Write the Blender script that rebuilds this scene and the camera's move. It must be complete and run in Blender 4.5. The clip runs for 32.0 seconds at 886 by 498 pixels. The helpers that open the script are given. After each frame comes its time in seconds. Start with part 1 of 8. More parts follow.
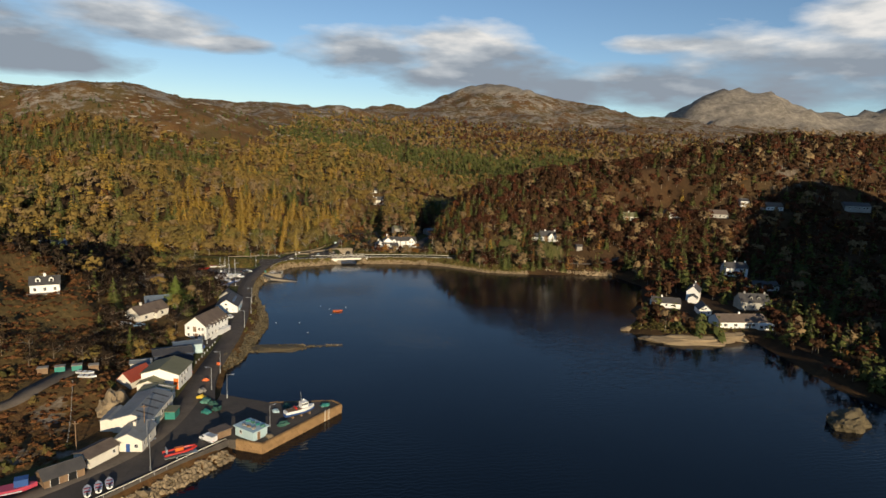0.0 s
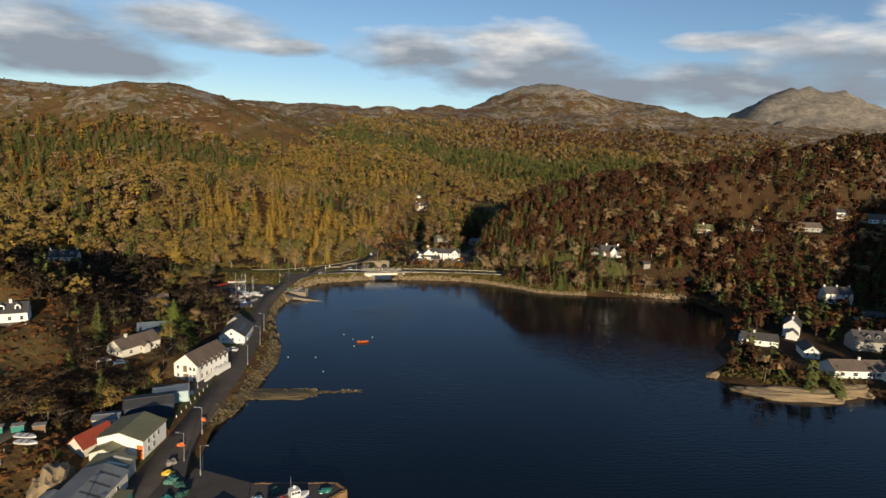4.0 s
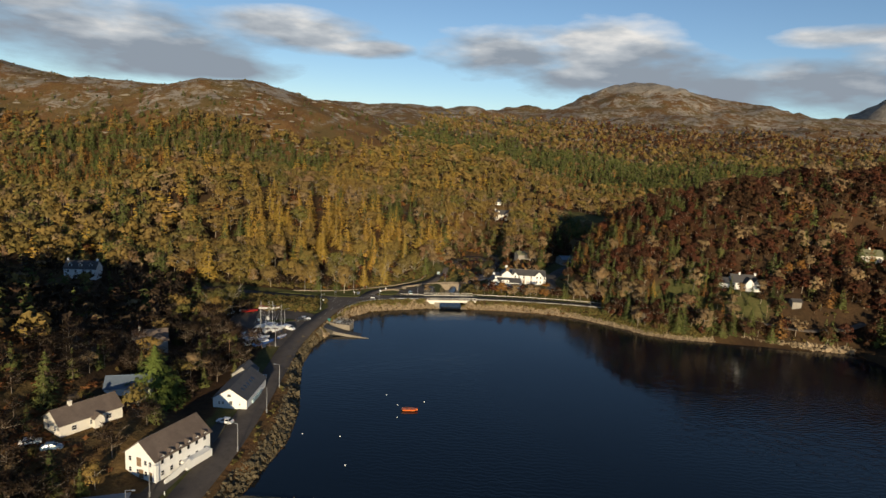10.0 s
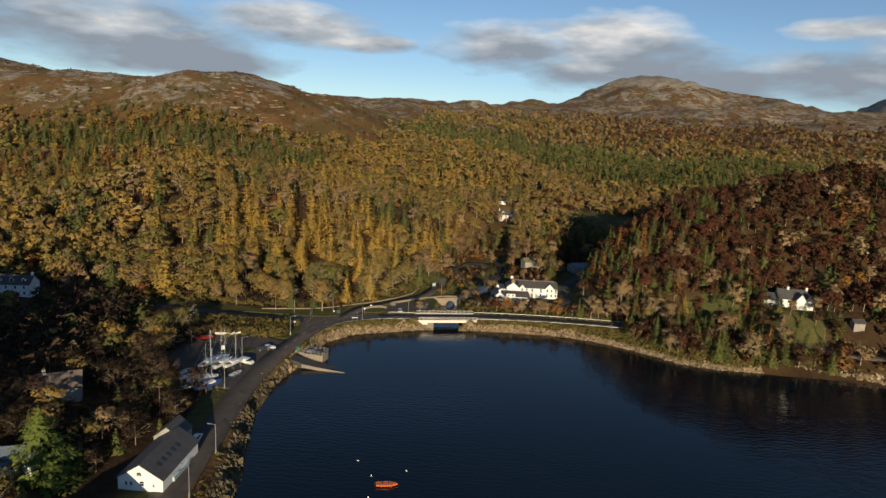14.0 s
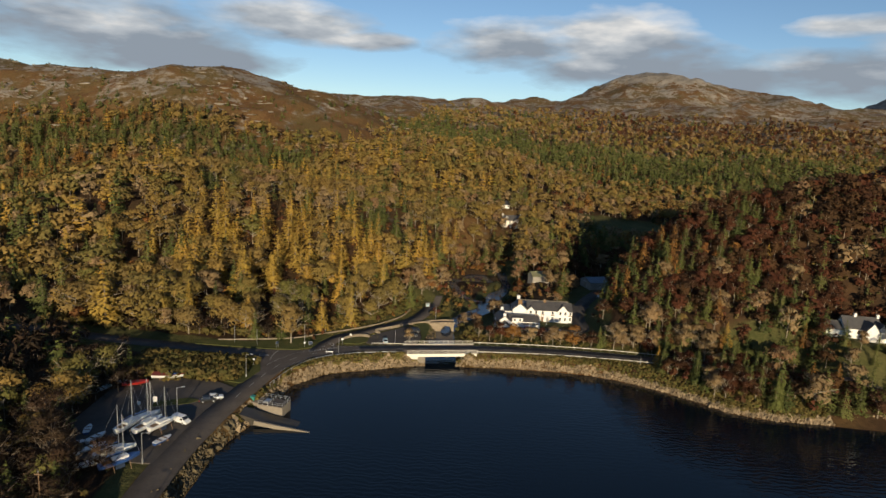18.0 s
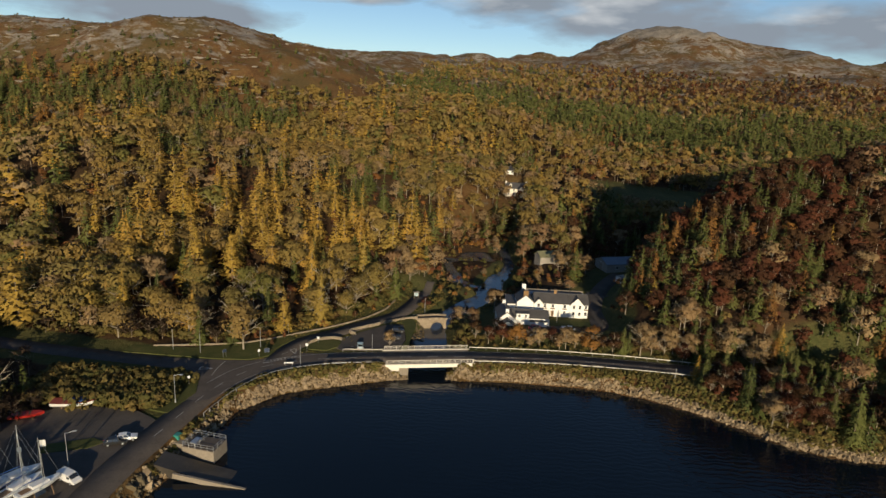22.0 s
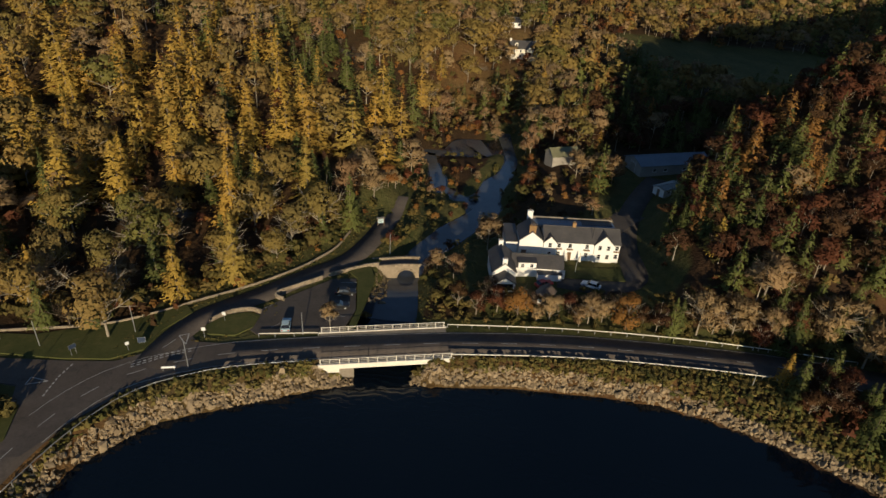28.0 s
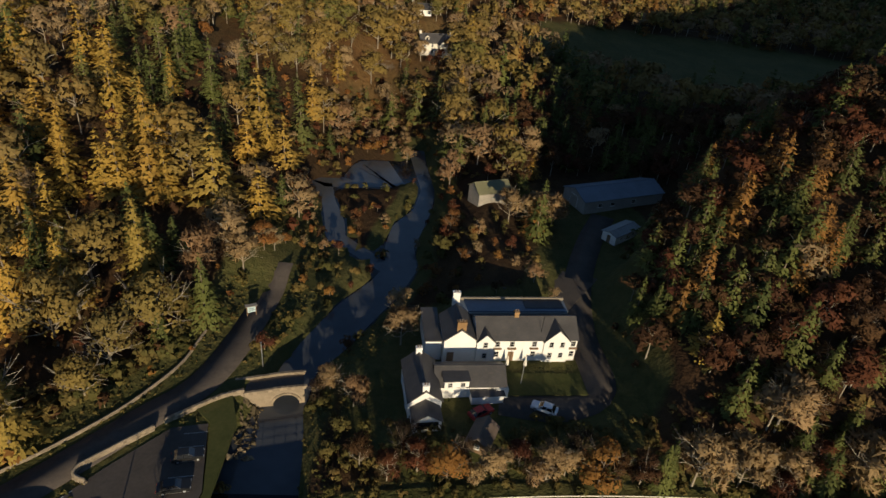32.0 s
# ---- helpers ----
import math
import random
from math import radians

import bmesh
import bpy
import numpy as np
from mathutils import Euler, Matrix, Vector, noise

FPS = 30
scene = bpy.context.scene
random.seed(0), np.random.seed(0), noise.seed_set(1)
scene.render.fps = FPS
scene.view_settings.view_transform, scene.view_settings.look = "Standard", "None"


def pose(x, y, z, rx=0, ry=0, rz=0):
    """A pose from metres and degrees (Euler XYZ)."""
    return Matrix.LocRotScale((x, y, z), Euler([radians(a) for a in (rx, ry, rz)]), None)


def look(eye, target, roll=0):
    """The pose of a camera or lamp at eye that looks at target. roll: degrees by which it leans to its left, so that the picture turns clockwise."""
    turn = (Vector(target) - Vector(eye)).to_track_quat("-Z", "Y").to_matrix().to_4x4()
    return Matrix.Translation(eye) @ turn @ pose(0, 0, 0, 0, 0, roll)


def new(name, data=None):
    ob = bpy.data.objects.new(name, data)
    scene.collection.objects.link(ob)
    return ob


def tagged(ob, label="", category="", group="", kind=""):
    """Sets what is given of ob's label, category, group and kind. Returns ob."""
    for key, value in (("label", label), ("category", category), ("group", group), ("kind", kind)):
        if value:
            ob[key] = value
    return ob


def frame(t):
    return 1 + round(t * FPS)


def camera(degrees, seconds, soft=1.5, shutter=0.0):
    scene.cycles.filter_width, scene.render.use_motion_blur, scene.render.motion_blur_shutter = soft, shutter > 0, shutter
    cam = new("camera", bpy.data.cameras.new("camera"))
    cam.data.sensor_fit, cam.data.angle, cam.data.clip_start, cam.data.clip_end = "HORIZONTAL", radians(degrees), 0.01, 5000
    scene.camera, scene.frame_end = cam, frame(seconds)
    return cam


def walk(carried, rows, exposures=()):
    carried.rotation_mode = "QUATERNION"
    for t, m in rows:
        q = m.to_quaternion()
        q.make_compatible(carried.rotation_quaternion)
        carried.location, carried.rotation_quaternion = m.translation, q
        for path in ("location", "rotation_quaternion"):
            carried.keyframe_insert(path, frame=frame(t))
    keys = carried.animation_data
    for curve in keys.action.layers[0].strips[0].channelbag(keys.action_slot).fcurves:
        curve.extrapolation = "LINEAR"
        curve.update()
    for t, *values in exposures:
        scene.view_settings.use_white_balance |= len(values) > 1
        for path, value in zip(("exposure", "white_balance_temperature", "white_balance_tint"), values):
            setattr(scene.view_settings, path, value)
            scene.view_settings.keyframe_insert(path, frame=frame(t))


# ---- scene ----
cam = camera(72.2, 32.0)
PATH = [
    (0, (-5.093, -1.249, 79.344), (-4.715, 0.687, 79.01), 2.8),
    (1, (-2.25, 9.682, 79.54), (-1.912, 11.625, 79.206), 2.8),
    (2, (0.068, 21.829, 79.644), (0.369, 23.777, 79.309), 2.9),
    (3, (2.425, 32.939, 79.725), (2.687, 34.893, 79.388), 3.0),
    (3.5, (3.959, 38.208, 79.86), (4.198, 40.165, 79.524), 2.9),
    (5.5, (7.303, 62.14, 79.503), (7.453, 64.105, 79.161), 3.1),
    (6, (8.233, 67.273, 79.474), (8.356, 69.24, 79.134), 3.1),
    (7, (9.195, 79.952, 78.622), (9.255, 81.922, 78.282), 3.1),
    (8, (10.442, 91.623, 78.326), (10.419, 93.593, 77.983), 3.0),
    (9, (11.452, 103.005, 77.996), (11.406, 104.975, 77.653), 3.1),
    (10, (11.813, 114.151, 77.49), (11.764, 116.121, 77.146), 3.3),
    (11, (12.618, 125.173, 77.222), (12.563, 127.142, 76.876), 3.3),
    (12, (13.06, 136.156, 76.854), (13.003, 138.124, 76.502), 3.2),
    (13, (13.795, 147.152, 76.39), (13.735, 149.119, 76.036), 3.1),
    (14, (14.29, 158.07, 76.203), (14.228, 160.037, 75.845), 3.1),
    (16.5, (14.556, 185.221, 75.476), (14.493, 187.188, 75.117), 3.1),
    (17, (14.846, 190.433, 75.204), (14.781, 192.4, 74.846), 3.0),
    (18, (15.336, 201.125, 75.216), (15.269, 203.091, 74.855), 3.0),
    (19, (16.287, 211.443, 75.354), (16.217, 213.408, 74.991), 2.9),
    (20, (16.747, 221.934, 75.292), (16.673, 223.9, 74.93), 2.9),
    (21, (17.24, 232.846, 75.295), (17.166, 234.806, 74.905), 3.0),
    (22, (17.848, 243.548, 74.637), (17.778, 245.485, 74.147), 3.0),
    (23, (18.997, 254.56, 74.791), (18.93, 256.465, 74.185), 3.0),
    (24, (19.423, 265.424, 73.994), (19.367, 267.293, 73.285), 3.1),
    (25, (19.803, 276.398, 72.935), (19.76, 278.227, 72.126), 3.0),
    (25.5, (20.463, 281.675, 73.263), (20.42, 283.481, 72.404), 3.1),
    (27.5, (21.714, 303.708, 75.219), (21.669, 305.466, 74.265), 3.2),
    (28, (21.742, 309.506, 74.984), (21.698, 311.26, 74.026), 3.3),
    (29, (23.107, 321.051, 74.796), (23.044, 322.799, 73.826), 3.2),
    (30, (23.09, 333.125, 75.116), (23.067, 334.863, 74.126), 3.6),
    (31, (23.234, 344.688, 75.035), (23.321, 346.417, 74.035), 4.5),
    (32, (23.601, 356.444, 75.364), (23.835, 358.151, 74.349), 5.7),
]
EXPOSURES = [(0, 0.2), (19, 0.2), (25, 0.07), (32, 0.02)]
walk(cam, [(t, look(eye, target, roll)) for t, eye, target, roll in PATH], EXPOSURES)

# world and sun: a low sun behind the camera
SUN_EL, SUN_AZ = 12.0, 172.0
world = bpy.data.worlds.new("sky")
scene.world = world
world.use_nodes = True
wn = world.node_tree
sky = wn.nodes.new("ShaderNodeTexSky")
sky.sky_type, sky.sun_disc = "NISHITA", False
sky.sun_elevation, sky.sun_rotation = radians(SUN_EL), radians(SUN_AZ)
sky.air_density, sky.dust_density, sky.ozone_density = 0.8, 0.0, 2.3
wn.links.new(sky.outputs[0], wn.nodes["Background"].inputs[0])
wn.nodes["Background"].inputs[1].default_value = 0.095
sun = new("sun", bpy.data.lights.new("sun", "SUN"))
sun.data.energy, sun.data.angle, sun.data.color = 5.0, radians(0.5), (1.0, 0.82, 0.55)
sun.matrix_world = look((math.sin(radians(SUN_AZ)) * 100, math.cos(radians(SUN_AZ)) * 100, math.tan(radians(SUN_EL)) * 100), (0, 0, 0))


# ---- materials ----
def material(name, rough=0.85, metal=0.0, spec=0.3):
    m = bpy.data.materials.new(name)
    m.use_nodes = True
    b = m.node_tree.nodes["Principled BSDF"]
    b.inputs["Roughness"].default_value, b.inputs["Metallic"].default_value = rough, metal
    b.inputs["Specular IOR Level"].default_value = spec
    return m, m.node_tree, b


def ramp(nt, source, stops):
    r = nt.nodes.new("ShaderNodeValToRGB")
    while len(r.color_ramp.elements) < len(stops):
        r.color_ramp.elements.new(0.5)
    for e, (p, c) in zip(r.color_ramp.elements, stops):
        e.position, e.color = p, (*c, 1)
    nt.links.new(source, r.inputs[0])
    return r.outputs[0]


def noise_tex(nt, scale, detail=3.0, rough=0.55, coords="Object"):
    n = nt.nodes.new("ShaderNodeTexNoise")
    n.inputs["Scale"].default_value, n.inputs["Detail"].default_value, n.inputs["Roughness"].default_value = scale, detail, rough
    tc = nt.nodes.new("ShaderNodeTexCoord")
    nt.links.new(tc.outputs[coords], n.inputs["Vector"])
    return n.outputs["Fac"]


def mixed(nt, fac, a, b, kind="MIX"):
    m = nt.nodes.new("ShaderNodeMix")
    m.data_type, m.blend_type = "RGBA", kind
    for sock, v in ((m.inputs[0], fac), (m.inputs[6], a), (m.inputs[7], b)):
        if isinstance(v, bpy.types.NodeSocket):
            nt.links.new(v, sock)
        elif isinstance(v, (int, float)):
            sock.default_value = v
        else:
            sock.default_value = (*v, 1)
    return m.outputs[2]


def bump(nt, b, source, strength, dist=0.05):
    n = nt.nodes.new("ShaderNodeBump")
    n.inputs["Strength"].default_value, n.inputs["Distance"].default_value = strength, dist
    nt.links.new(source, n.inputs["Height"])
    nt.links.new(n.outputs[0], b.inputs["Normal"])


def surface(name, dark, light, scale=1.5, rough=0.85, metal=0.0, spec=0.3, relief=0.3, stain=0.0, stain_colour=(0.1, 0.09, 0.07), vary=0.0):
    """Two-scale variation between two colours, fine relief, stains, and a change from piece to piece."""
    m, nt, b = material(name, rough, metal, spec)
    big, fine = noise_tex(nt, scale * 0.25, 4), noise_tex(nt, scale * 3.0, 3)
    mid = ramp(nt, big, [(0.3, dark), (0.7, light)])
    c = mixed(nt, 0.35, mid, ramp(nt, fine, [(0.3, dark), (0.7, light)]))
    if stain:
        s = ramp(nt, noise_tex(nt, scale * 0.6, 6, 0.7), [(0.52, (0, 0, 0)), (0.72, (stain, stain, stain))])
        c = mixed(nt, s, c, stain_colour)
    if vary:
        oi = nt.nodes.new("ShaderNodeObjectInfo")
        isl = nt.nodes.new("ShaderNodeNewGeometry")
        spread = nt.nodes.new("ShaderNodeMath")
        spread.operation = "FRACT"
        both = nt.nodes.new("ShaderNodeMath")
        nt.links.new(oi.outputs["Random"], both.inputs[0])
        nt.links.new(isl.outputs["Random Per Island"], both.inputs[1])
        nt.links.new(both.outputs[0], spread.inputs[0])
        c = mixed(nt, vary, c, ramp(nt, spread.outputs[0], [(0.0, tuple(v * 0.35 for v in dark)), (1.0, tuple(min(1, v * 1.5) for v in light))]))
    nt.links.new(c, b.inputs["Base Color"])
    if relief:
        bump(nt, b, fine, relief, 0.03)
    return m


def foliage(name, tones, gloss=0.1):
    """Leaf or needle colour that changes from tree to tree and from spray to spray."""
    m, nt, b = material(name, 0.9, 0.0, gloss)
    tree = nt.nodes.new("ShaderNodeAttribute")
    tree.attribute_name = "tone"
    oi, add = nt.nodes.new("ShaderNodeObjectInfo"), nt.nodes.new("ShaderNodeMath")
    add.operation = "FRACT"
    plus = nt.nodes.new("ShaderNodeMath")
    nt.links.new(tree.outputs["Fac"], plus.inputs[0])
    nt.links.new(oi.outputs["Random"], plus.inputs[1])
    nt.links.new(plus.outputs[0], add.inputs[0])
    n = len(tones)
    base = ramp(nt, add.outputs[0], [(i / max(1, n - 1), t) for i, t in enumerate(tones)])
    geo = nt.nodes.new("ShaderNodeNewGeometry")
    spray = ramp(nt, geo.outputs["Random Per Island"], [(0, (0.84, 0.84, 0.85)), (1, (1.0, 1.0, 1.0))])
    colour = mixed(nt, 1.0, base, spray, "MULTIPLY")
    nt.links.new(colour, b.inputs["Base Color"])
    thin, blend = nt.nodes.new("ShaderNodeBsdfTranslucent"), nt.nodes.new("ShaderNodeMixShader")
    blend.inputs[0].default_value = 0.12
    nt.links.new(colour, thin.inputs[0])
    nt.links.new(b.outputs[0], blend.inputs[1])
    nt.links.new(thin.outputs[0], blend.inputs[2])
    nt.links.new(blend.outputs[0], nt.nodes["Material Output"].inputs[0])
    return m


M = {}
M["larch"] = foliage("larch_needles", [(0.37, 0.245, 0.05), (0.32, 0.215, 0.048), (0.40, 0.245, 0.05), (0.34, 0.21, 0.048), (0.27, 0.205, 0.052)])
M["spruce"] = foliage("spruce_needles", [(0.085, 0.098, 0.03), (0.125, 0.135, 0.04), (0.066, 0.08, 0.027), (0.15, 0.15, 0.048)])
M["oak"] = foliage("oak_leaves", [(0.245, 0.166, 0.05), (0.19, 0.142, 0.043), (0.27, 0.176, 0.053), (0.205, 0.142, 0.053), (0.15, 0.138, 0.039)])
M["birch"] = foliage("birch_twigs", [(0.092, 0.036, 0.021), (0.115, 0.043, 0.021), (0.066, 0.034, 0.019), (0.09, 0.048, 0.022), (0.066, 0.038, 0.019)])
M["bare"] = foliage("bare_twigs", [(0.29, 0.20, 0.10), (0.22, 0.15, 0.08), (0.33, 0.23, 0.115), (0.23, 0.135, 0.07)])
M["rusty"] = foliage("rusty_leaves", [(0.19, 0.08, 0.026), (0.24, 0.12, 0.032), (0.13, 0.055, 0.025)])
M["brownlarch"] = foliage("russet_larch", [(0.25, 0.125, 0.038), (0.20, 0.105, 0.034), (0.29, 0.145, 0.04)])
M["evergreen"] = foliage("evergreen_leaves", [(0.10, 0.135, 0.03), (0.12, 0.15, 0.036)])
M["thorn"] = foliage("thorn_twigs", [(0.058, 0.040, 0.026), (0.075, 0.05, 0.03), (0.045, 0.033, 0.022), (0.085, 0.05, 0.03)])
M["tussock"] = foliage("rough_grass", [(0.17, 0.142, 0.044), (0.22, 0.165, 0.055), (0.12, 0.12, 0.035), (0.19, 0.135, 0.046), (0.095, 0.10, 0.03)])
M["gorse"] = foliage("shrub_leaves", [(0.10, 0.088, 0.028), (0.155, 0.112, 0.038), (0.075, 0.075, 0.024), (0.19, 0.13, 0.045)])
M["bracken"] = foliage("dead_bracken", [(0.19, 0.082, 0.032), (0.165, 0.074, 0.032), (0.20, 0.09, 0.034), (0.15, 0.088, 0.034)])
M["bark"] = surface("bark", (0.12, 0.09, 0.065), (0.26, 0.21, 0.16), 2.0)
M["pale_bark"] = surface("pale_bark", (0.21, 0.175, 0.13), (0.36, 0.31, 0.24), 2.0)
M["tarmac"] = surface("tarmac", (0.072, 0.06, 0.052), (0.125, 0.104, 0.088), 0.9, 0.9, 0, 0.2, 0.25, 0.5, (0.035, 0.034, 0.035))
M["old_tarmac"] = surface("old_tarmac", (0.058, 0.05, 0.044), (0.105, 0.09, 0.078), 0.7, 0.9, 0, 0.2, 0.25, 0.6, (0.05, 0.047, 0.045))
M["paint_line"] = surface("road_paint", (0.28, 0.27, 0.25), (0.5, 0.49, 0.46), 4, 0.7)
M["white"] = surface("white_render", (0.70, 0.69, 0.66), (0.84, 0.83, 0.80), 1.2, 0.85, 0, 0.2, 0.15, 0.25, (0.5, 0.48, 0.44))
M["cream"] = surface("cream_render", (0.60, 0.56, 0.48), (0.74, 0.70, 0.62), 1.2, 0.85, 0, 0.2, 0.15, 0.3, (0.4, 0.36, 0.3))
M["greywall"] = surface("grey_render", (0.26, 0.25, 0.23), (0.38, 0.37, 0.34), 1.2, 0.9, 0, 0.2, 0.2, 0.3)
M["slate"] = surface("slate", (0.045, 0.043, 0.045), (0.085, 0.08, 0.078), 1.6, 0.6, 0, 0.4, 0.4, 0.35, (0.12, 0.105, 0.08))
M["browntile"] = surface("brown_tile", (0.10, 0.075, 0.06), (0.17, 0.13, 0.105), 1.6, 0.75, 0, 0.3, 0.4, 0.35, (0.07, 0.06, 0.05))
M["metalroof"] = surface("grey_sheeting", (0.17, 0.18, 0.18), (0.28, 0.29, 0.29), 0.8, 0.55, 0.2, 0.4, 0.2, 0.5, (0.12, 0.1, 0.08))
M["greenroof"] = surface("olive_sheeting", (0.15, 0.145, 0.08), (0.22, 0.21, 0.12), 0.8, 0.6, 0.1, 0.4, 0.2, 0.3)
M["redroof"] = surface("red_sheeting", (0.25, 0.045, 0.025), (0.36, 0.075, 0.04), 0.8, 0.6, 0.1, 0.4, 0.2, 0.3, (0.18, 0.06, 0.04))
M["blueroof"] = surface("blue_sheeting", (0.10, 0.13, 0.17), (0.17, 0.21, 0.26), 0.8, 0.5, 0.2, 0.4, 0.2)
M["glass"] = surface("window_glass", (0.012, 0.014, 0.018), (0.03, 0.033, 0.04), 0.6, 0.06, 0, 0.8, 0.0)
M["frame"] = surface("window_frame", (0.55, 0.54, 0.52), (0.75, 0.74, 0.72), 4, 0.5, 0, 0.4, 0.0)
M["timber"] = surface("weathered_timber", (0.14, 0.085, 0.05), (0.27, 0.18, 0.11), 3, 0.85, 0, 0.2, 0.4, 0.3)
M["greywood"] = surface("grey_timber", (0.22, 0.2, 0.17), (0.36, 0.33, 0.29), 3, 0.85, 0, 0.2, 0.4)
M["stone"] = surface("walling_stone", (0.13, 0.105, 0.075), (0.31, 0.25, 0.18), 2.0, 0.9, 0, 0.2, 0.5, 0.4, (0.1, 0.095, 0.06), 0.3)
M["pierstone"] = surface("pier_stone", (0.20, 0.12, 0.055), (0.34, 0.21, 0.10), 1.0, 0.9, 0, 0.2, 0.4, 0.5, (0.15, 0.085, 0.04), 0.14)
M["wetramp"] = surface("wet_ramp", (0.025, 0.022, 0.018), (0.06, 0.05, 0.038), 0.9, 0.5, 0, 0.4, 0.3, 0.5, (0.09, 0.075, 0.05))
M["rock"] = surface("shore_rock", (0.13, 0.095, 0.058), (0.31, 0.235, 0.145), 0.9, 0.9, 0, 0.25, 0.5, 0.5, (0.08, 0.07, 0.05), 0.5)
M["weedrock"] = surface("weedy_rock", (0.042, 0.035, 0.021), (0.13, 0.10, 0.055), 0.9, 0.8, 0, 0.35, 0.5, 0.6, (0.03, 0.03, 0.02), 0.3)
M["concrete"] = surface("concrete", (0.17, 0.145, 0.11), (0.29, 0.25, 0.20), 0.9, 0.9, 0, 0.2, 0.3, 0.5, (0.15, 0.13, 0.1))
M["galv"] = surface("galvanised_steel", (0.35, 0.36, 0.37), (0.52, 0.53, 0.54), 3, 0.45, 0.7, 0.5, 0.0)
M["whitesteel"] = surface("white_steel", (0.62, 0.58, 0.49), (0.80, 0.75, 0.65), 2, 0.5, 0, 0.4, 0.05, 0.3, (0.45, 0.36, 0.24))
M["grass"] = surface("mown_grass", (0.045, 0.055, 0.018), (0.10, 0.10, 0.035), 0.6, 0.95, 0, 0.1, 0.5, 0.5, (0.14, 0.115, 0.045))
for key, c in (("red", (0.45, 0.03, 0.02)), ("orange", (0.75, 0.16, 0.03)), ("blue", (0.03, 0.08, 0.25)), ("paleblue", (0.42, 0.55, 0.58)), ("carwhite", (0.72, 0.72, 0.72)), ("carblue", (0.12, 0.2, 0.3)),
               ("carsilver", (0.33, 0.35, 0.37)), ("carblack", (0.015, 0.016, 0.018)), ("boatwhite", (0.72, 0.72, 0.70)), ("teal", (0.04, 0.22, 0.18)), ("yellow", (0.65, 0.45, 0.04)), ("darkblue", (0.03, 0.045, 0.08)), ("pink", (0.45, 0.06, 0.10))):
    M[key] = surface(key + "_paint", tuple(v * 0.85 for v in c), tuple(min(1, v * 1.1) for v in c), 1.5, 0.35, 0, 0.5, 0.0, 0.15, tuple(v * 0.5 for v in c))
M["rubber"] = surface("rubber", (0.012, 0.012, 0.012), (0.03, 0.03, 0.03), 3, 0.8)
M["net"] = surface("net_and_rope", (0.03, 0.10, 0.085), (0.10, 0.22, 0.17), 2.5, 0.95, 0, 0.1, 0.6, 0.5, (0.12, 0.1, 0.07), 0.5)

# sea and river water
wm, nt, b = material("dark_water", 0.05, 0.0, 0.38)
b.inputs["IOR"].default_value = 1.33
nt.links.new(ramp(nt, noise_tex(nt, 0.02, 3), [(0.3, (0.002, 0.005, 0.010)), (0.7, (0.004, 0.008, 0.014))]), b.inputs["Base Color"])
wave = nt.nodes.new("ShaderNodeTexWave")
wave.inputs["Scale"].default_value, wave.inputs["Distortion"].default_value, wave.inputs["Detail"].default_value, wave.inputs["Detail Scale"].default_value = 0.2, 9.0, 3.0, 1.4
wave.bands_direction = "Y"
tc = nt.nodes.new("ShaderNodeTexCoord")
nt.links.new(tc.outputs["Object"], wave.inputs["Vector"])
rip = mixed(nt, 0.5, ramp(nt, wave.outputs["Fac"], [(0, (0, 0, 0)), (1, (1, 1, 1))]), ramp(nt, noise_tex(nt, 0.5, 4, 0.6), [(0.2, (0, 0, 0)), (0.8, (1, 1, 1))]))
calm = ramp(nt, noise_tex(nt, 0.012, 2), [(0.38, (0.12, 0.12, 0.12)), (0.62, (1, 1, 1))])
bump(nt, b, mixed(nt, 1.0, rip, calm, "MULTIPLY"), 0.15, 0.35)
M["water"] = wm

# shallow fresh water, the sky's pale reflection mixed into its base colour
rm, nt, b = material("river_water", 0.08, 0.0, 0.5)
b.inputs["IOR"].default_value = 1.33
nt.links.new(ramp(nt, noise_tex(nt, 0.12, 3), [(0.3, (0.05, 0.056, 0.066)), (0.7, (0.08, 0.088, 0.10))]), b.inputs["Base Color"])
bump(nt, b, noise_tex(nt, 1.2, 4, 0.6), 0.12, 0.2)
M["river"] = rm

# open ground: bracken and heather, grass, bare rock on the steep and high parts
gm, nt, b = material("hill_ground", 0.95, 0, 0.1)
big, mid, fine = noise_tex(nt, 0.012, 5, 0.6), noise_tex(nt, 0.06, 5, 0.65), noise_tex(nt, 0.5, 4, 0.7)
moor = ramp(nt, mid, [(0.30, (0.055, 0.034, 0.016)), (0.48, (0.115, 0.05, 0.02)), (0.62, (0.125, 0.075, 0.03)), (0.8, (0.07, 0.062, 0.024))])
moor = mixed(nt, ramp(nt, big, [(0.45, (0, 0, 0)), (0.62, (0.75, 0.75, 0.75))]), moor, (0.065, 0.062, 0.026))
moor = mixed(nt, 0.35, moor, ramp(nt, fine, [(0.3, (0.05, 0.035, 0.018)), (0.7, (0.24, 0.15, 0.06))]))
rockc = mixed(nt, 0.5, ramp(nt, mid, [(0.3, (0.16, 0.14, 0.12)), (0.7, (0.38, 0.34, 0.29))]), ramp(nt, fine, [(0.3, (0.10, 0.09, 0.08)), (0.75, (0.42, 0.38, 0.33))]))
rockc = mixed(nt, 0.55, rockc, ramp(nt, noise_tex(nt, 0.025, 7, 0.68), [(0.38, (0.07, 0.062, 0.052)), (0.52, (0.21, 0.18, 0.145)), (0.66, (0.36, 0.31, 0.25))]))
geo, sep = nt.nodes.new("ShaderNodeNewGeometry"), nt.nodes.new("ShaderNodeSeparateXYZ")
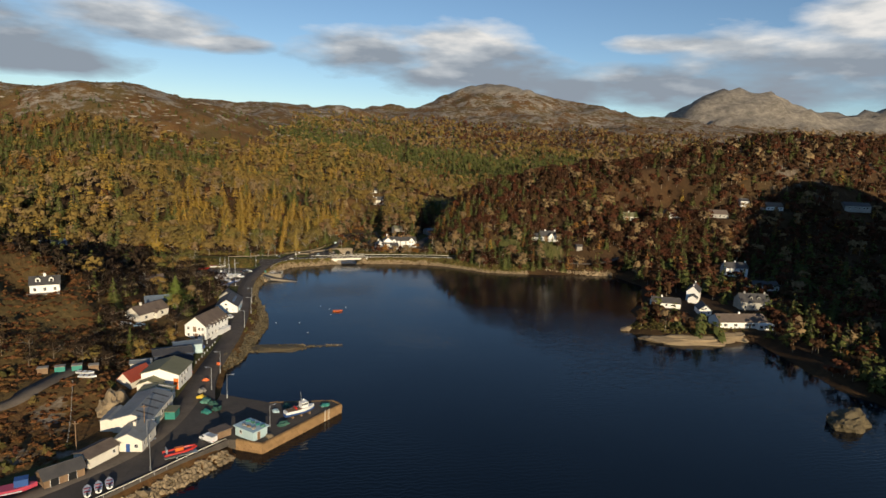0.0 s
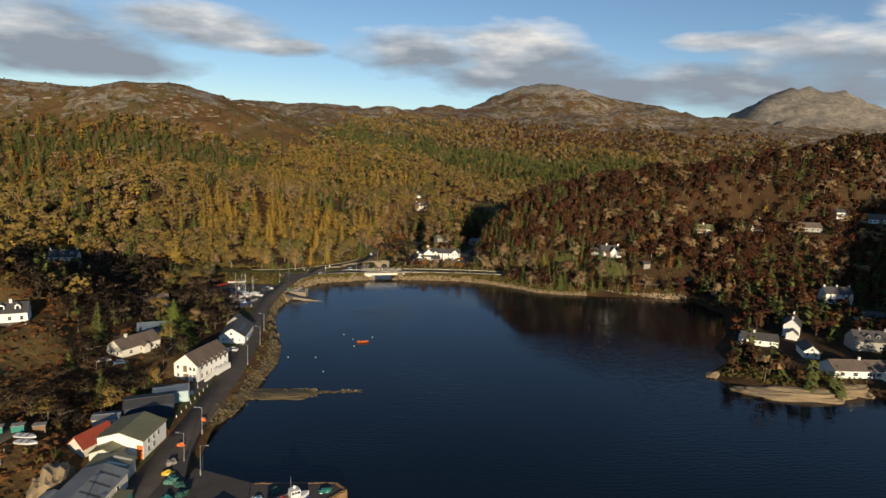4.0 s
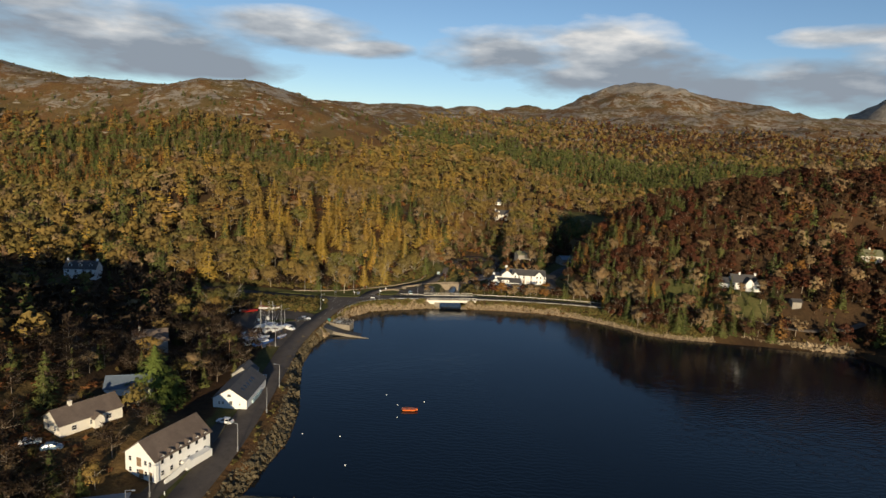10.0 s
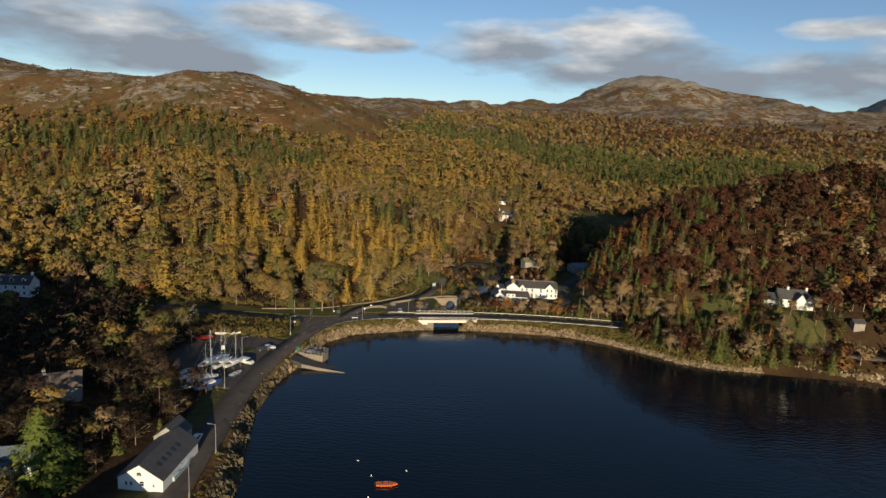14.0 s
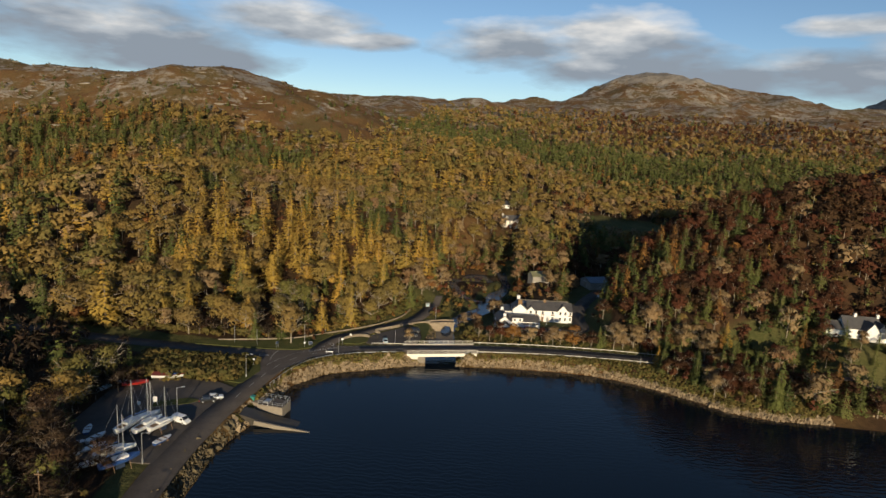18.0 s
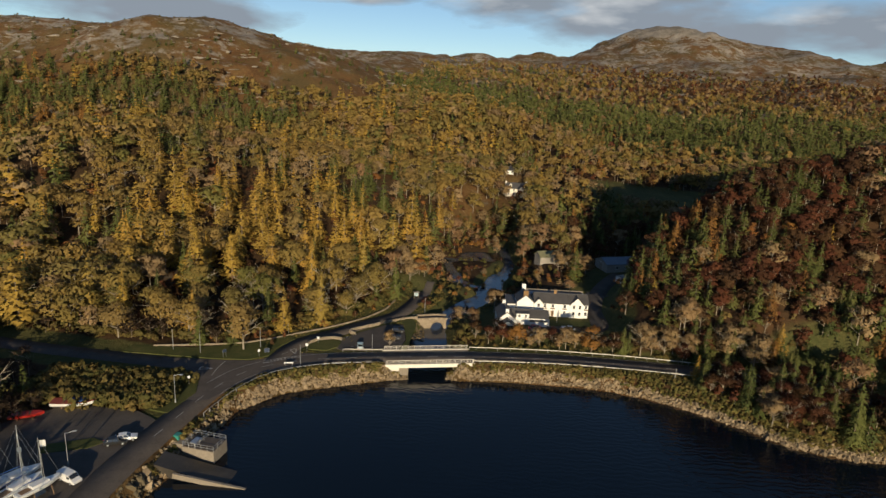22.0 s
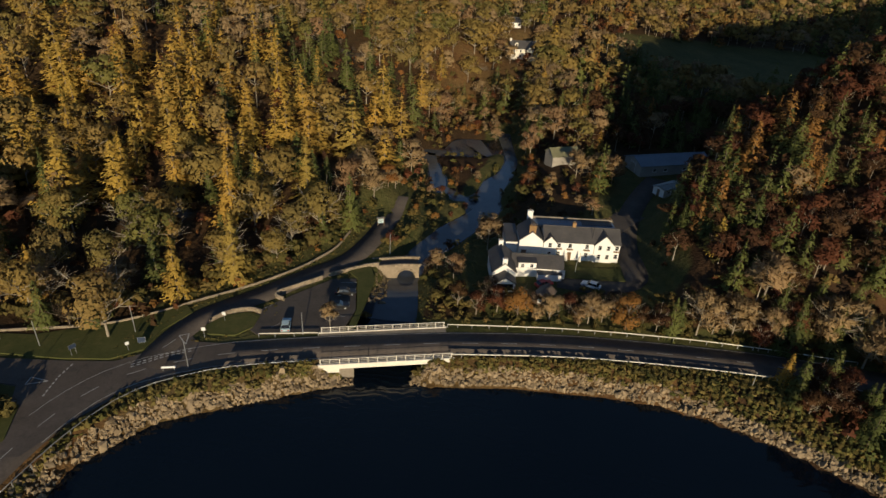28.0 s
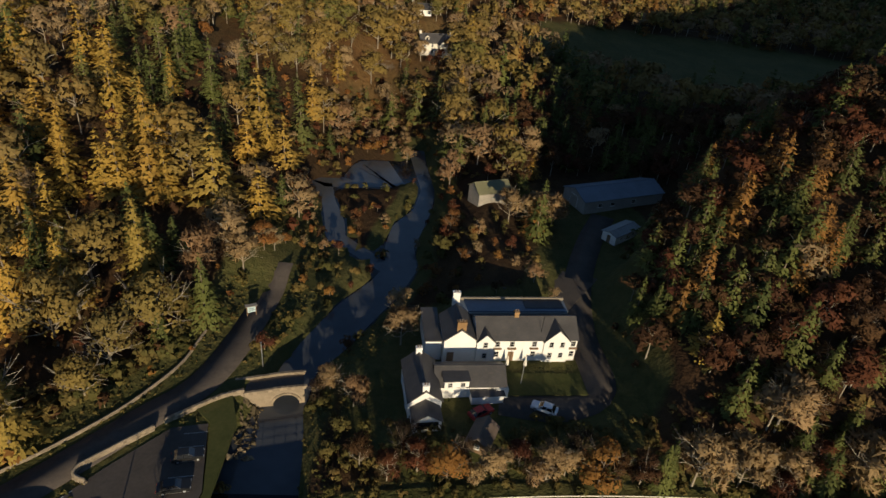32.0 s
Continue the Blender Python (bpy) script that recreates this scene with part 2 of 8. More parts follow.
nt.links.new(geo.outputs["Position"], sep.inputs[0])


def math_node(nt, op, a, b2, clamp=False):
    n = nt.nodes.new("ShaderNodeMath")
    n.operation, n.use_clamp = op, clamp
    for s, v in ((n.inputs[0], a), (n.inputs[1], b2)):
        if isinstance(v, bpy.types.NodeSocket):
            nt.links.new(v, s)
        else:
            s.default_value = v
    return n.outputs[0]


high = math_node(nt, "MULTIPLY", math_node(nt, "SUBTRACT", sep.outputs[2], 45.0), 1 / 90.0, True)
patch = math_node(nt, "ADD", math_node(nt, "MULTIPLY", noise_tex(nt, 0.022, 8, 0.72), 0.6), math_node(nt, "MULTIPLY", noise_tex(nt, 0.09, 5, 0.7), 0.4))
rocky = math_node(nt, "MULTIPLY", math_node(nt, "SUBTRACT", math_node(nt, "ADD", patch, math_node(nt, "ADD", math_node(nt, "MULTIPLY", high, 0.10), math_node(nt, "MULTIPLY", math_node(nt, "MULTIPLY", math_node(nt, "SUBTRACT", sep.outputs[2], 260.0), 0.02, True), 0.2))), 0.575), 14.0, True)
cover = nt.nodes.new("ShaderNodeAttribute")
cover.attribute_name = "turf"
turf = ramp(nt, math_node(nt, "ADD", math_node(nt, "MULTIPLY", cover.outputs["Fac"], 1.3), math_node(nt, "SUBTRACT", mid, 0.9)), [(0.1, (0, 0, 0)), (0.35, (1, 1, 1))])
sward = mixed(nt, 0.5, ramp(nt, mid, [(0.35, (0.045, 0.055, 0.018)), (0.65, (0.115, 0.10, 0.038))]), ramp(nt, fine, [(0.3, (0.035, 0.045, 0.015)), (0.7, (0.12, 0.105, 0.04))]))
# woodland floor, its colour darkened to hold the shade between the trees
floor = nt.nodes.new("ShaderNodeAttribute")
floor.attribute_name = "shaded_litter"
shaded_litter = mixed(nt, 0.5, ramp(nt, mid, [(0.3, (0.030, 0.020, 0.012)), (0.7, (0.055, 0.032, 0.018))]), ramp(nt, fine, [(0.3, (0.028, 0.018, 0.011)), (0.7, (0.07, 0.038, 0.02))]))
open_ground = mixed(nt, math_node(nt, "MULTIPLY", floor.outputs["Fac"], ramp(nt, patch, [(0.42, (1, 1, 1)), (0.6, (0.55, 0.55, 0.55))])), mixed(nt, rocky, moor, rockc), shaded_litter)
nt.links.new(mixed(nt, turf, open_ground, sward), b.inputs["Base Color"])
bump(nt, b, fine, 0.8, 0.8)
M["ground"] = gm
M["hillrock"] = surface("hill_rock", (0.13, 0.115, 0.095), (0.34, 0.30, 0.25), 0.15, 0.95, 0, 0.1, 0.4, 0.5, (0.09, 0.06, 0.03))


# ---- building helpers ----
def part(name, bm, mat, parent=None, label=""):
    me = bpy.data.meshes.new(name)
    bm.to_mesh(me)
    bm.free()
    me.materials.append(mat)
    return link(name, me, parent, label)


def link(name, me, parent=None, label="", m=None):
    ob = new(name, me)
    if parent:
        ob.parent = parent
    if m is not None:
        ob.matrix_local = m
    if label:
        ob["label"] = label
    return ob


def array_mesh(name, verts, faces, mats, which=None, normals=None, flat=False):
    """A mesh from numpy arrays: all faces have the same number of corners."""
    me = bpy.data.meshes.new(name)
    n, k = faces.shape
    me.vertices.add(len(verts))
    me.vertices.foreach_set("co", np.ascontiguousarray(verts, np.float32).ravel())
    me.loops.add(n * k)
    me.loops.foreach_set("vertex_index", np.ascontiguousarray(faces, np.int32).ravel())
    me.polygons.add(n)
    me.polygons.foreach_set("loop_start", np.arange(0, n * k, k, dtype=np.int32))
    for m in mats:
        me.materials.append(m)
    if which is not None:
        me.polygons.foreach_set("material_index", np.ascontiguousarray(which, np.int32))
    if flat:
        me.polygons.foreach_set("use_smooth", np.zeros(n, bool))
    if normals is not None:
        me.attributes.new("custom_normal", "FLOAT_VECTOR", "POINT").data.foreach_set("vector", np.ascontiguousarray(normals, np.float32).ravel())
    me.update(calc_edges=True)
    return me


def thing(name, x, y, z, rot=0.0, label="", category="", group=""):
    ob = new(name)
    ob.matrix_world = pose(x, y, z, 0, 0, rot)
    ob.empty_display_size = 0.3
    return tagged(ob, label, category, group)


def box(bm, x0, x1, y0, y1, z0, z1, m=None):
    vs = [bm.verts.new((x, y, z)) for z in (z0, z1) for x, y in ((x0, y0), (x1, y0), (x1, y1), (x0, y1))]
    if m is not None:
        for v in vs:
            v.co = m @ v.co
    for f in ((3, 2, 1, 0), (4, 5, 6, 7), (0, 1, 5, 4), (1, 2, 6, 5), (2, 3, 7, 6), (3, 0, 4, 7)):
        bm.faces.new([vs[i] for i in f])
    return bm


def boxed(*dims):
    return box(bmesh.new(), *dims)


def prism(bm, outline, z0, z1):
    """An upright solid on a flat outline."""
    lo, hi = [bm.verts.new((x, y, z0)) for x, y in outline], [bm.verts.new((x, y, z1)) for x, y in outline]
    bm.faces.new(hi)
    bm.faces.new(lo[::-1])
    for i in range(len(lo)):
        j = (i + 1) % len(lo)
        bm.faces.new((lo[i], lo[j], hi[j], hi[i]))
    bmesh.ops.recalc_face_normals(bm, faces=bm.faces)
    return bm


def rod(bm, a, b, r, sides=6, r2=None):
    a, b = Vector(a), Vector(b)
    q = (b - a).to_track_quat("Z", "Y")
    rings = []
    for p, rr in ((a, r), (b, r if r2 is None else r2)):
        rings.append([bm.verts.new(p + q @ Vector((rr * math.cos(2 * math.pi * i / sides), rr * math.sin(2 * math.pi * i / sides), 0))) for i in range(sides)])
    for i in range(sides):
        j = (i + 1) % sides
        bm.faces.new((rings[0][i], rings[0][j], rings[1][j], rings[1][i]))
    bm.faces.new(rings[1])
    bm.faces.new(rings[0][::-1])
    return bm


# ---- lie of the land ----
def smooth(t):
    t = np.clip(t, 0, 1)
    return t * t * (3 - 2 * t)


# the shore of the bay, from the sea behind on one side round to the other
SHORE = np.array([(-1500, -1500), (-1500, -700), (-400, -100), (-200, 20), (-112, 66), (-73, 98), (-47, 122.5), (-40, 130), (-33, 138), (-26.5, 146), (-34, 170), (-37, 186), (-38, 206), (-34, 215), (-33, 224), (-31, 238),
                  (-29, 256), (-30, 272), (-35, 292), (-39, 310), (-40, 330), (-37, 343), (-36, 355), (-33, 371), (-25, 381), (-2, 391), (5, 393), (15, 394), (33, 395.6), (51, 395.2), (62, 393.2), (70, 390), (79, 385), (88, 378), (96, 371),
                  (108, 367.8), (124, 367.2), (140, 366), (159, 363.5), (181, 363), (186, 335), (168, 300), (150, 280), (147, 264), (130, 249), (134, 235), (150, 225), (170, 226), (183, 228), (181, 207), (176, 174), (182, 158), (160, 90), (60, -250), (200, -1500)], float)
ROAD = [(-80, 116), (-62, 133), (-51, 146), (-46, 160), (-43.5, 179), (-42.5, 195), (-41.5, 212), (-40.5, 232), (-40.5, 252), (-42, 276), (-44, 300), (-45.5, 320), (-45, 340), (-43, 358), (-40, 376), (-34, 387), (-22, 394), (-8, 397.8), (9, 401), (24, 403.4), (45, 405), (66, 404.5), (86, 403), (106, 399), (125, 390.5), (145, 380), (165, 375), (190, 377)]
OLD_ROAD = [(-31, 390), (-30, 398), (-27, 406), (-19.5, 413.8), (-10, 424.5), (-3.5, 431.5), (0.2, 441), (3, 455), (4.5, 468)]
STONE_WAY = [(-4, 431), (4, 433.2), (11, 434.2), (18, 434.6), (26, 437)]
INN_DRIVE = [(45, 427.5), (55, 426), (63, 431), (64, 446), (68, 462), (76, 480), (84, 494)]
SIDE_ROAD = [(-43, 385), (-52, 386.5), (-70, 388), (-100, 391), (-140, 398)]
RIVER = [(10, 380, 12), (9.5, 395, 11), (8, 414, 10.5), (8.4, 423, 9), (10.1, 431.5, 4.6), (11.6, 440.5, 4.2), (15.2, 446.5, 6.0), (20.9, 457, 6.6), (27.4, 467, 5.4), (30.5, 474, 5.0), (30.4, 484, 4.6), (32.6, 493, 5.4), (37, 503, 2.4), (39.5, 516, 1.8), (38, 534, 2.0), (37.5, 547, 3.0)]
POND = [(30.5, 528, 15), (25, 526.5, 19), (17, 519, 5), (8.5, 519.5, 4), (11.5, 508, 1.2), (14.1, 495, 2.6), (14.6, 487.5, 2.6), (17.8, 484.3, 1.8), (25.3, 475.5, 1.6), (29, 472, 1.6)]


def line_gap(x, y, pts):
    """Distance to a line, and the width carried along it."""
    best, wide = np.full(x.shape, 1e9), np.zeros(x.shape)
    for p, q in zip(pts[:-1], pts[1:]):
        dx, dy = q[0] - p[0], q[1] - p[1]
        t = np.clip(((x - p[0]) * dx + (y - p[1]) * dy) / (dx * dx + dy * dy), 0, 1)
        d = np.hypot(x - p[0] - t * dx, y - p[1] - t * dy)
        near = d < best
        best = np.where(near, d, best)
        if len(p) > 2:
            wide = np.where(near, p[2] + t * (q[2] - p[2]), wide)
    return best, wide


def inland(x, y):
    """Distance from the shore, negative on the water."""
    gap, _ = line_gap(x, y, list(map(tuple, SHORE)) + [tuple(SHORE[0])])
    inside = np.zeros(x.shape, bool)
    for (ax, ay), (bx, by) in zip(SHORE, np.roll(SHORE, -1, 0)):
        if ay != by:
            inside ^= ((ay > y) != (by > y)) & (x < (bx - ax) * (y - ay) / (by - ay) + ax)
    return np.where(inside, -gap, gap)


def bell(x, y, cx, cy, h, rx, ry, turn=0.0):
    c, s = math.cos(radians(turn)), math.sin(radians(turn))
    u, v = (x - cx) * c + (y - cy) * s, -(x - cx) * s + (y - cy) * c
    return h * np.exp(-(u / rx) ** 2 - (v / ry) ** 2)


def lumps(x, y, size, seed):
    """Smooth uneven ground from crossing waves, about -1 to 1."""
    out = np.zeros(np.shape(x))
    r = np.random.RandomState(seed)
    for k in range(7):
        a, f, p = r.uniform(0, math.pi * 2), r.uniform(0.6, 1.7) / size, r.uniform(0, 6.28)
        u = (x * math.cos(a) + y * math.sin(a)) * f * 6.28
        out = out + np.sin(u + p + 1.3 * np.sin(0.37 * (y * math.cos(a) - x * math.sin(a)) * f * 6.28 + p * 2))
    return out / 4.0


def height(x, y):
    x, y = np.asarray(x, float), np.asarray(y, float)
    d = inland(x, y)
    z = np.where(d > 0, 3.35 * smooth(d / 7.0), -3.0 * smooth(-d / 25.0) - 0.15)
    h = np.interp(y, [-1500, 400, 560, 700, 850, 1000, 1300, 1600, 2150, 3000, 4800], [0, 0, 2, 7, 24, 47, 92, 137, 182, 190, 190])
    h = h + bell(x, y, -150, 560, 35, 125, 80) + bell(x, y, -250, 900, 52, 190, 150) + bell(x, y, -270, 1080, 52, 210, 260)
    h = h + bell(x, y, -650, 950, 90, 260, 220) + bell(x, y, -1150, 1050, 120, 350, 400)
    h = h + bell(x, y, -240, 258, 15, 110, 85) + bell(x, y, -140, 242, 24, 56, 62) + bell(x, y, -330, 120, 48, 150, 140)
    h = h + bell(x, y, 128, 455, 29, 46, 36) + bell(x, y, 10, 760, 34, 110, 150)
    # the wooded ridge of the eastern shore, with the shaded valley behind it
    crest = np.interp(x, [60, 130, 170, 217, 300, 370, 500, 700, 1000, 1600], [0, 20, 45, 58, 72, 86, 98, 104, 104, 100])
    away = y - (486 + 0.10 * (x - 217))
    h = h + crest * np.exp(-(away / np.where(away < 0, 84.0, 62.0)) ** 2)
    # last four bells: unseen hills, added to cast shade on the eastern shore
    h = h + bell(x, y, 600, 2330, 80, 170, 260) + bell(x, y, 760, 2250, 62, 420, 350) + bell(x, y, 1250, 2200, 20, 350, 400) + bell(x, y, 392, 20, 100, 100, 110) + bell(x, y, 500, 50, 110, 90, 110) + bell(x, y, 290, 15, 40, 50, 75) + bell(x, y, 262, 140, 34, 24, 70)
    h = h + bell(x, y, 2180, 3520, 105, 190, 420) + bell(x, y, 2450, 3480, 232, 260, 420) + bell(x, y, 2700, 3480, 160, 260, 420) + bell(x, y, 3020, 3400, 120, 260, 420) + bell(x, y, 3600, 3150, 300, 420, 600)
    grow = smooth((h - 6) / 60)
    h = h + grow * (7 * lumps(x, y, 260, 3) + 3.5 * lumps(x, y, 95, 4) + 1.4 * lumps(x, y, 38, 5)) + smooth((y - 1000) / 500) * (10 * lumps(x, y, 420, 6) + 6 * lumps(x, y, 170, 8))
    crag = smooth((h - 150) / 120)
    h = h + crag * (14 * np.abs(lumps(x, y, 330, 11)) + 12 * np.abs(lumps(x, y, 150, 12)) - 6) + smooth((h - 200) / 100) * smooth((y - 2600) / 300) * (30 * np.abs(lumps(x, y, 420, 14)) + 34 * np.abs(lumps(x, y, 230, 15)) - 26)
    start = 24 - 20 * smooth((x - 20) / 50)
    h = np.maximum(h, 0) * smooth((d - start) / (46 - 14 * smooth((x - 20) / 50) - 12 * smooth((x - 110) / 20)))
    h = h + 0.35 * lumps(x, y, 30, 7) * smooth((d - 10) / 10)
    z = np.where(d > 0, z + h, z)
    # low headland with the houses stays gentle; flat ground under the inn and its yard
    z = np.where(d > 0, z + (4.6 - z) * (1 - smooth((np.maximum(np.abs(x - 45) - 17, np.abs(y - 437) - 15)) / 9)), z)
    for pts, half, level in ((ROAD[:25], 4.5, 3.35 + 0.045 * np.clip(x - 98, 0, 90)), (STONE_WAY, 2.8, 3.2), (OLD_ROAD[:8], 3.2, 3.3), (INN_DRIVE, 3.0, 4.5), (SIDE_ROAD, 3.2, 3.3)):
        gap, _ = line_gap(x, y, pts)
        w = (1 - smooth((gap - half - 1.0) / 9)) * (d > 2)
        z = z + (level - z) * w
    for cx, cy, rad, level in ((-104, 234, 7, 21.0), (-62, 341, 20, 3.15), (-81, 181, 8, 9.0), (262, 436, 16, 32.0), (345, 427, 11, 41.5), (291, 420, 11, 35.0), (46, 603, 12, 19.0), (42, 634, 8, 28.0), (222, 428, 8, 28.0), (-9, 413, 11, 3.28), (90, 502, 20, 5.4), (76, 484, 12, 5.0), (-73, 244, 9, 8.2), (147, 400, 6, 17.5)):
        z = z + (level - z) * (1 - smooth((np.hypot(x - cx, y - cy) - rad) / 14)) * smooth((d - 3) / 4)
    z = np.where(d > 20, z + (1.5 + 0.25 * lumps(x, y, 22, 9) - z) * (1 - smooth((np.hypot((x - 24) / 22, (y - 512) / 74) - 0.75) / 0.6)), z)
    for pts in (RIVER, POND):
        gap, wide = line_gap(x, y, pts)
        w = 1 - smooth((gap - wide * 0.5) / 3.5)
        z = z + (-1.2 - z) * w * ((d > 0) | (gap < wide))
    return z


def gz(x, y):
    return float(height(np.array([x]), np.array([y]))[0])


def spaced(lo, a, b, hi, step, growth):
    mid = np.arange(a, b + step, step)
    out, s, v = [], step, b + step
    while v < hi:
        s *= growth
        v += s
        out.append(v)
    low, s, v = [], step, a
    while v > lo:
        s *= growth
        v -= s
        low.append(v)
    return np.array(low[::-1] + list(mid) + out)


gx = spaced(-4600, -150, 200, 4600, 2.6, 1.03)
gy = np.concatenate([spaced(-1600, 100, 470, 470, 2.6, 1.15)[:-1], np.arange(474, 800, 5.5), spaced(806, 806, 812, 4750, 6, 1.018)])
X, Y = np.meshgrid(gx, gy)
Z = height(X, Y)
ny, nx = X.shape


def lie(x, y):
    """The height of the ground sheet itself."""
    x, y = np.asarray(x, float), np.asarray(y, float)
    i, j = np.clip(np.searchsorted(gx, x) - 1, 0, nx - 2), np.clip(np.searchsorted(gy, y) - 1, 0, ny - 2)
    u, v = (x - gx[i]) / (gx[i + 1] - gx[i]), (y - gy[j]) / (gy[j + 1] - gy[j])
    return (Z[j, i] * (1 - u) + Z[j, i + 1] * u) * (1 - v) + (Z[j + 1, i] * (1 - u) + Z[j + 1, i + 1] * u) * v


idx = np.arange(nx * ny).reshape(ny, nx)
quads = np.stack([idx[:-1, :-1], idx[:-1, 1:], idx[1:, 1:], idx[1:, :-1]], -1).reshape(-1, 4)
me = array_mesh("ground", np.stack([X, Y, Z], -1).reshape(-1, 3), quads, [M["ground"]])
me.polygons.foreach_set("use_smooth", np.ones(len(quads), bool))
# turf along the roads, round the inn and on the river meadow; rough moor elsewhere
turf = np.zeros(X.shape)
for pts, half in ((ROAD[:25], 5), (OLD_ROAD, 6), (SIDE_ROAD, 5), (INN_DRIVE, 7), (RIVER, 4)):
    turf = np.maximum(turf, 1 - smooth((line_gap(X, Y, pts)[0] - half) / 8))
for cx, cy, rx, ry in ((45, 432, 26, 26), (108, 388, 46, 22), (8, 470, 14, 36), (210, 650, 120, 60)):
    turf = np.maximum(turf, 1 - smooth((np.hypot((X - cx) / rx, (Y - cy) / ry) - 0.7) / 0.6))
turf = turf * smooth((inland(X, Y) - 7.5) / 4)
me.attributes.new("turf", "FLOAT", "POINT").data.foreach_set("value", turf.astype(np.float32).ravel())
# wooded slopes and valley whose ground colour carries the trees' and hills' shade
wooded = np.maximum(smooth((X - 62) / 12) * smooth((Y - 362) / 12) * (1 - smooth((Y - 800) / 60)) * (1 - smooth((X - 800) / 100)), smooth((X + 420) / 60) * (1 - smooth((X - 58) / 8)) * smooth((Y - 396) / 8) * (1 - smooth((Y - 548) / 40)))
wooded = np.maximum(wooded, smooth((X + 190) / 30) * (1 - smooth((X + 52) / 8)) * smooth((Y - 246) / 16) * (1 - smooth((Y - 404) / 8)))
wooded = np.maximum(wooded, smooth((X - 120) / 20) * smooth((Y + 60) / 60) * (1 - smooth((Y - 380) / 20)))
me.attributes.new("shaded_litter", "FLOAT", "POINT").data.foreach_set("value", wooded.astype(np.float32).ravel())
tagged(new("ground", me), "brown bracken and heather hillsides with grey rock outcrops", "ground", kind="structure")

wx, wy = np.meshgrid(np.linspace(-1500, 900, 25), np.linspace(-1500, 640, 25))
wi = np.arange(625).reshape(25, 25)
wq = np.stack([wi[:-1, :-1], wi[:-1, 1:], wi[1:, 1:], wi[1:, :-1]], -1).reshape(-1, 4)
tagged(new("water", array_mesh("water", np.stack([wx, wy, wx * 0], -1).reshape(-1, 3), wq, [M["water"]])), "dark blue rippled sea loch reaching into the river", "water", kind="structure")


def channel(line, z, label):
    """A smooth stretch of fresh water along a line that carries its width."""
    p = np.array(line, float)
    s = np.r_[0, np.cumsum(np.linalg.norm(np.diff(p[:, :2], axis=0), axis=1))]
    at = np.arange(0, s[-1], 1.5)
    x, y, w = (np.interp(at, s, p[:, k]) for k in range(3))
    g = np.gradient(np.stack([x, y], -1), axis=0)
    g /= np.linalg.norm(g, axis=1)[:, None]
    off = (w * 0.5 + 1.2)[:, None]
    side = np.stack([-g[:, 1], g[:, 0]], -1)
    v = np.concatenate([np.c_[np.stack([x, y], -1) + side * off, x * 0 + z], np.c_[np.stack([x, y], -1) - side * off, x * 0 + z]])
    n = len(x)
    i = np.arange(n - 1)
    tagged(new("river", array_mesh("river", v, np.stack([i + n, i + 1 + n, i + 1, i], -1), [M["river"]])), label, "water", kind="structure")


channel(RIVER[2:], 0.02, "river under the old bridge, coloured pale slate-blue for reflected sky")
channel(POND, 0.034, "shallow backwater in the river meadow, coloured slate-blue for reflected sky")

# ---- cloud bank far behind the hills: a curved sheet, clear between the clouds ----
cm = bpy.data.materials.new("clouds")
cm.use_nodes = True
nt = cm.node_tree
nt.nodes.clear()
out, tr, em, mx = (nt.nodes.new("ShaderNode" + k) for k in ("OutputMaterial", "BsdfTransparent", "Emission", "MixShader"))
uv = nt.nodes.new("ShaderNodeUVMap")
sepuv = nt.nodes.new("ShaderNodeSeparateXYZ")
nt.links.new(uv.outputs[0], sepuv.inputs[0])
stretch = nt.nodes.new("ShaderNodeMapping")
stretch.inputs["Scale"].default_value = (0.13, 0.42, 1)
nt.links.new(uv.outputs[0], stretch.inputs[0])


def sheet_noise(scale, detail, rough):
    n = nt.nodes.new("ShaderNodeTexNoise")
    n.inputs["Scale"].default_value, n.inputs["Detail"].default_value, n.inputs["Roughness"].default_value = scale, detail, rough
    nt.links.new(stretch.outputs[0], n.inputs["Vector"])
    return n.outputs["Fac"]


def puff(az, el, raz, rel):
    """One cloud mass, in degrees."""
    u = math_node(nt, "MULTIPLY", math_node(nt, "SUBTRACT", sepuv.outputs[0], az), 1 / raz)
    v = math_node(nt, "MULTIPLY", math_node(nt, "SUBTRACT", sepuv.outputs[1], el), 1 / rel)
    r2 = math_node(nt, "ADD", math_node(nt, "MULTIPLY", u, u), math_node(nt, "MULTIPLY", v, v))
    return math_node(nt, "SUBTRACT", 1.0, r2)


mass = puff(-31, 7.0, 13, 2.7)
for p in ((-16.5, 8.9, 8, 1.6), (-25, 5.6, 9, 1.6), (-9, 8.0, 4.0, 0.8), (-38, 9.0, 12, 3.0), (4.5, 8.2, 8, 2.2), (11.5, 8.6, 8.5, 2.6), (12, 6.4, 8, 2.0), (18, 6.6, 7, 2.0), (27, 6.0, 13, 2.0), (29.5, 9.7, 5.0, 0.8), (41, 7.6, 10, 3.4), (46, 11.0, 6, 2.0), (-50, 9, 12, 4), (58, 9, 12, 4)):
    mass = math_node(nt, "MAXIMUM", mass, puff(*p))
body = math_node(nt, "ADD", math_node(nt, "MULTIPLY", math_node(nt, "MAXIMUM", mass, -1.5), 0.7), math_node(nt, "ADD", math_node(nt, "MULTIPLY", math_node(nt, "SUBTRACT", sheet_noise(0.8, 7, 0.52), 0.5), 2.6), math_node(nt, "MULTIPLY", math_node(nt, "SUBTRACT", sheet_noise(2.6, 6, 0.6), 0.5), 0.45)))
alpha = math_node(nt, "MULTIPLY", math_node(nt, "SUBTRACT", body, -0.30), 1.15, True)
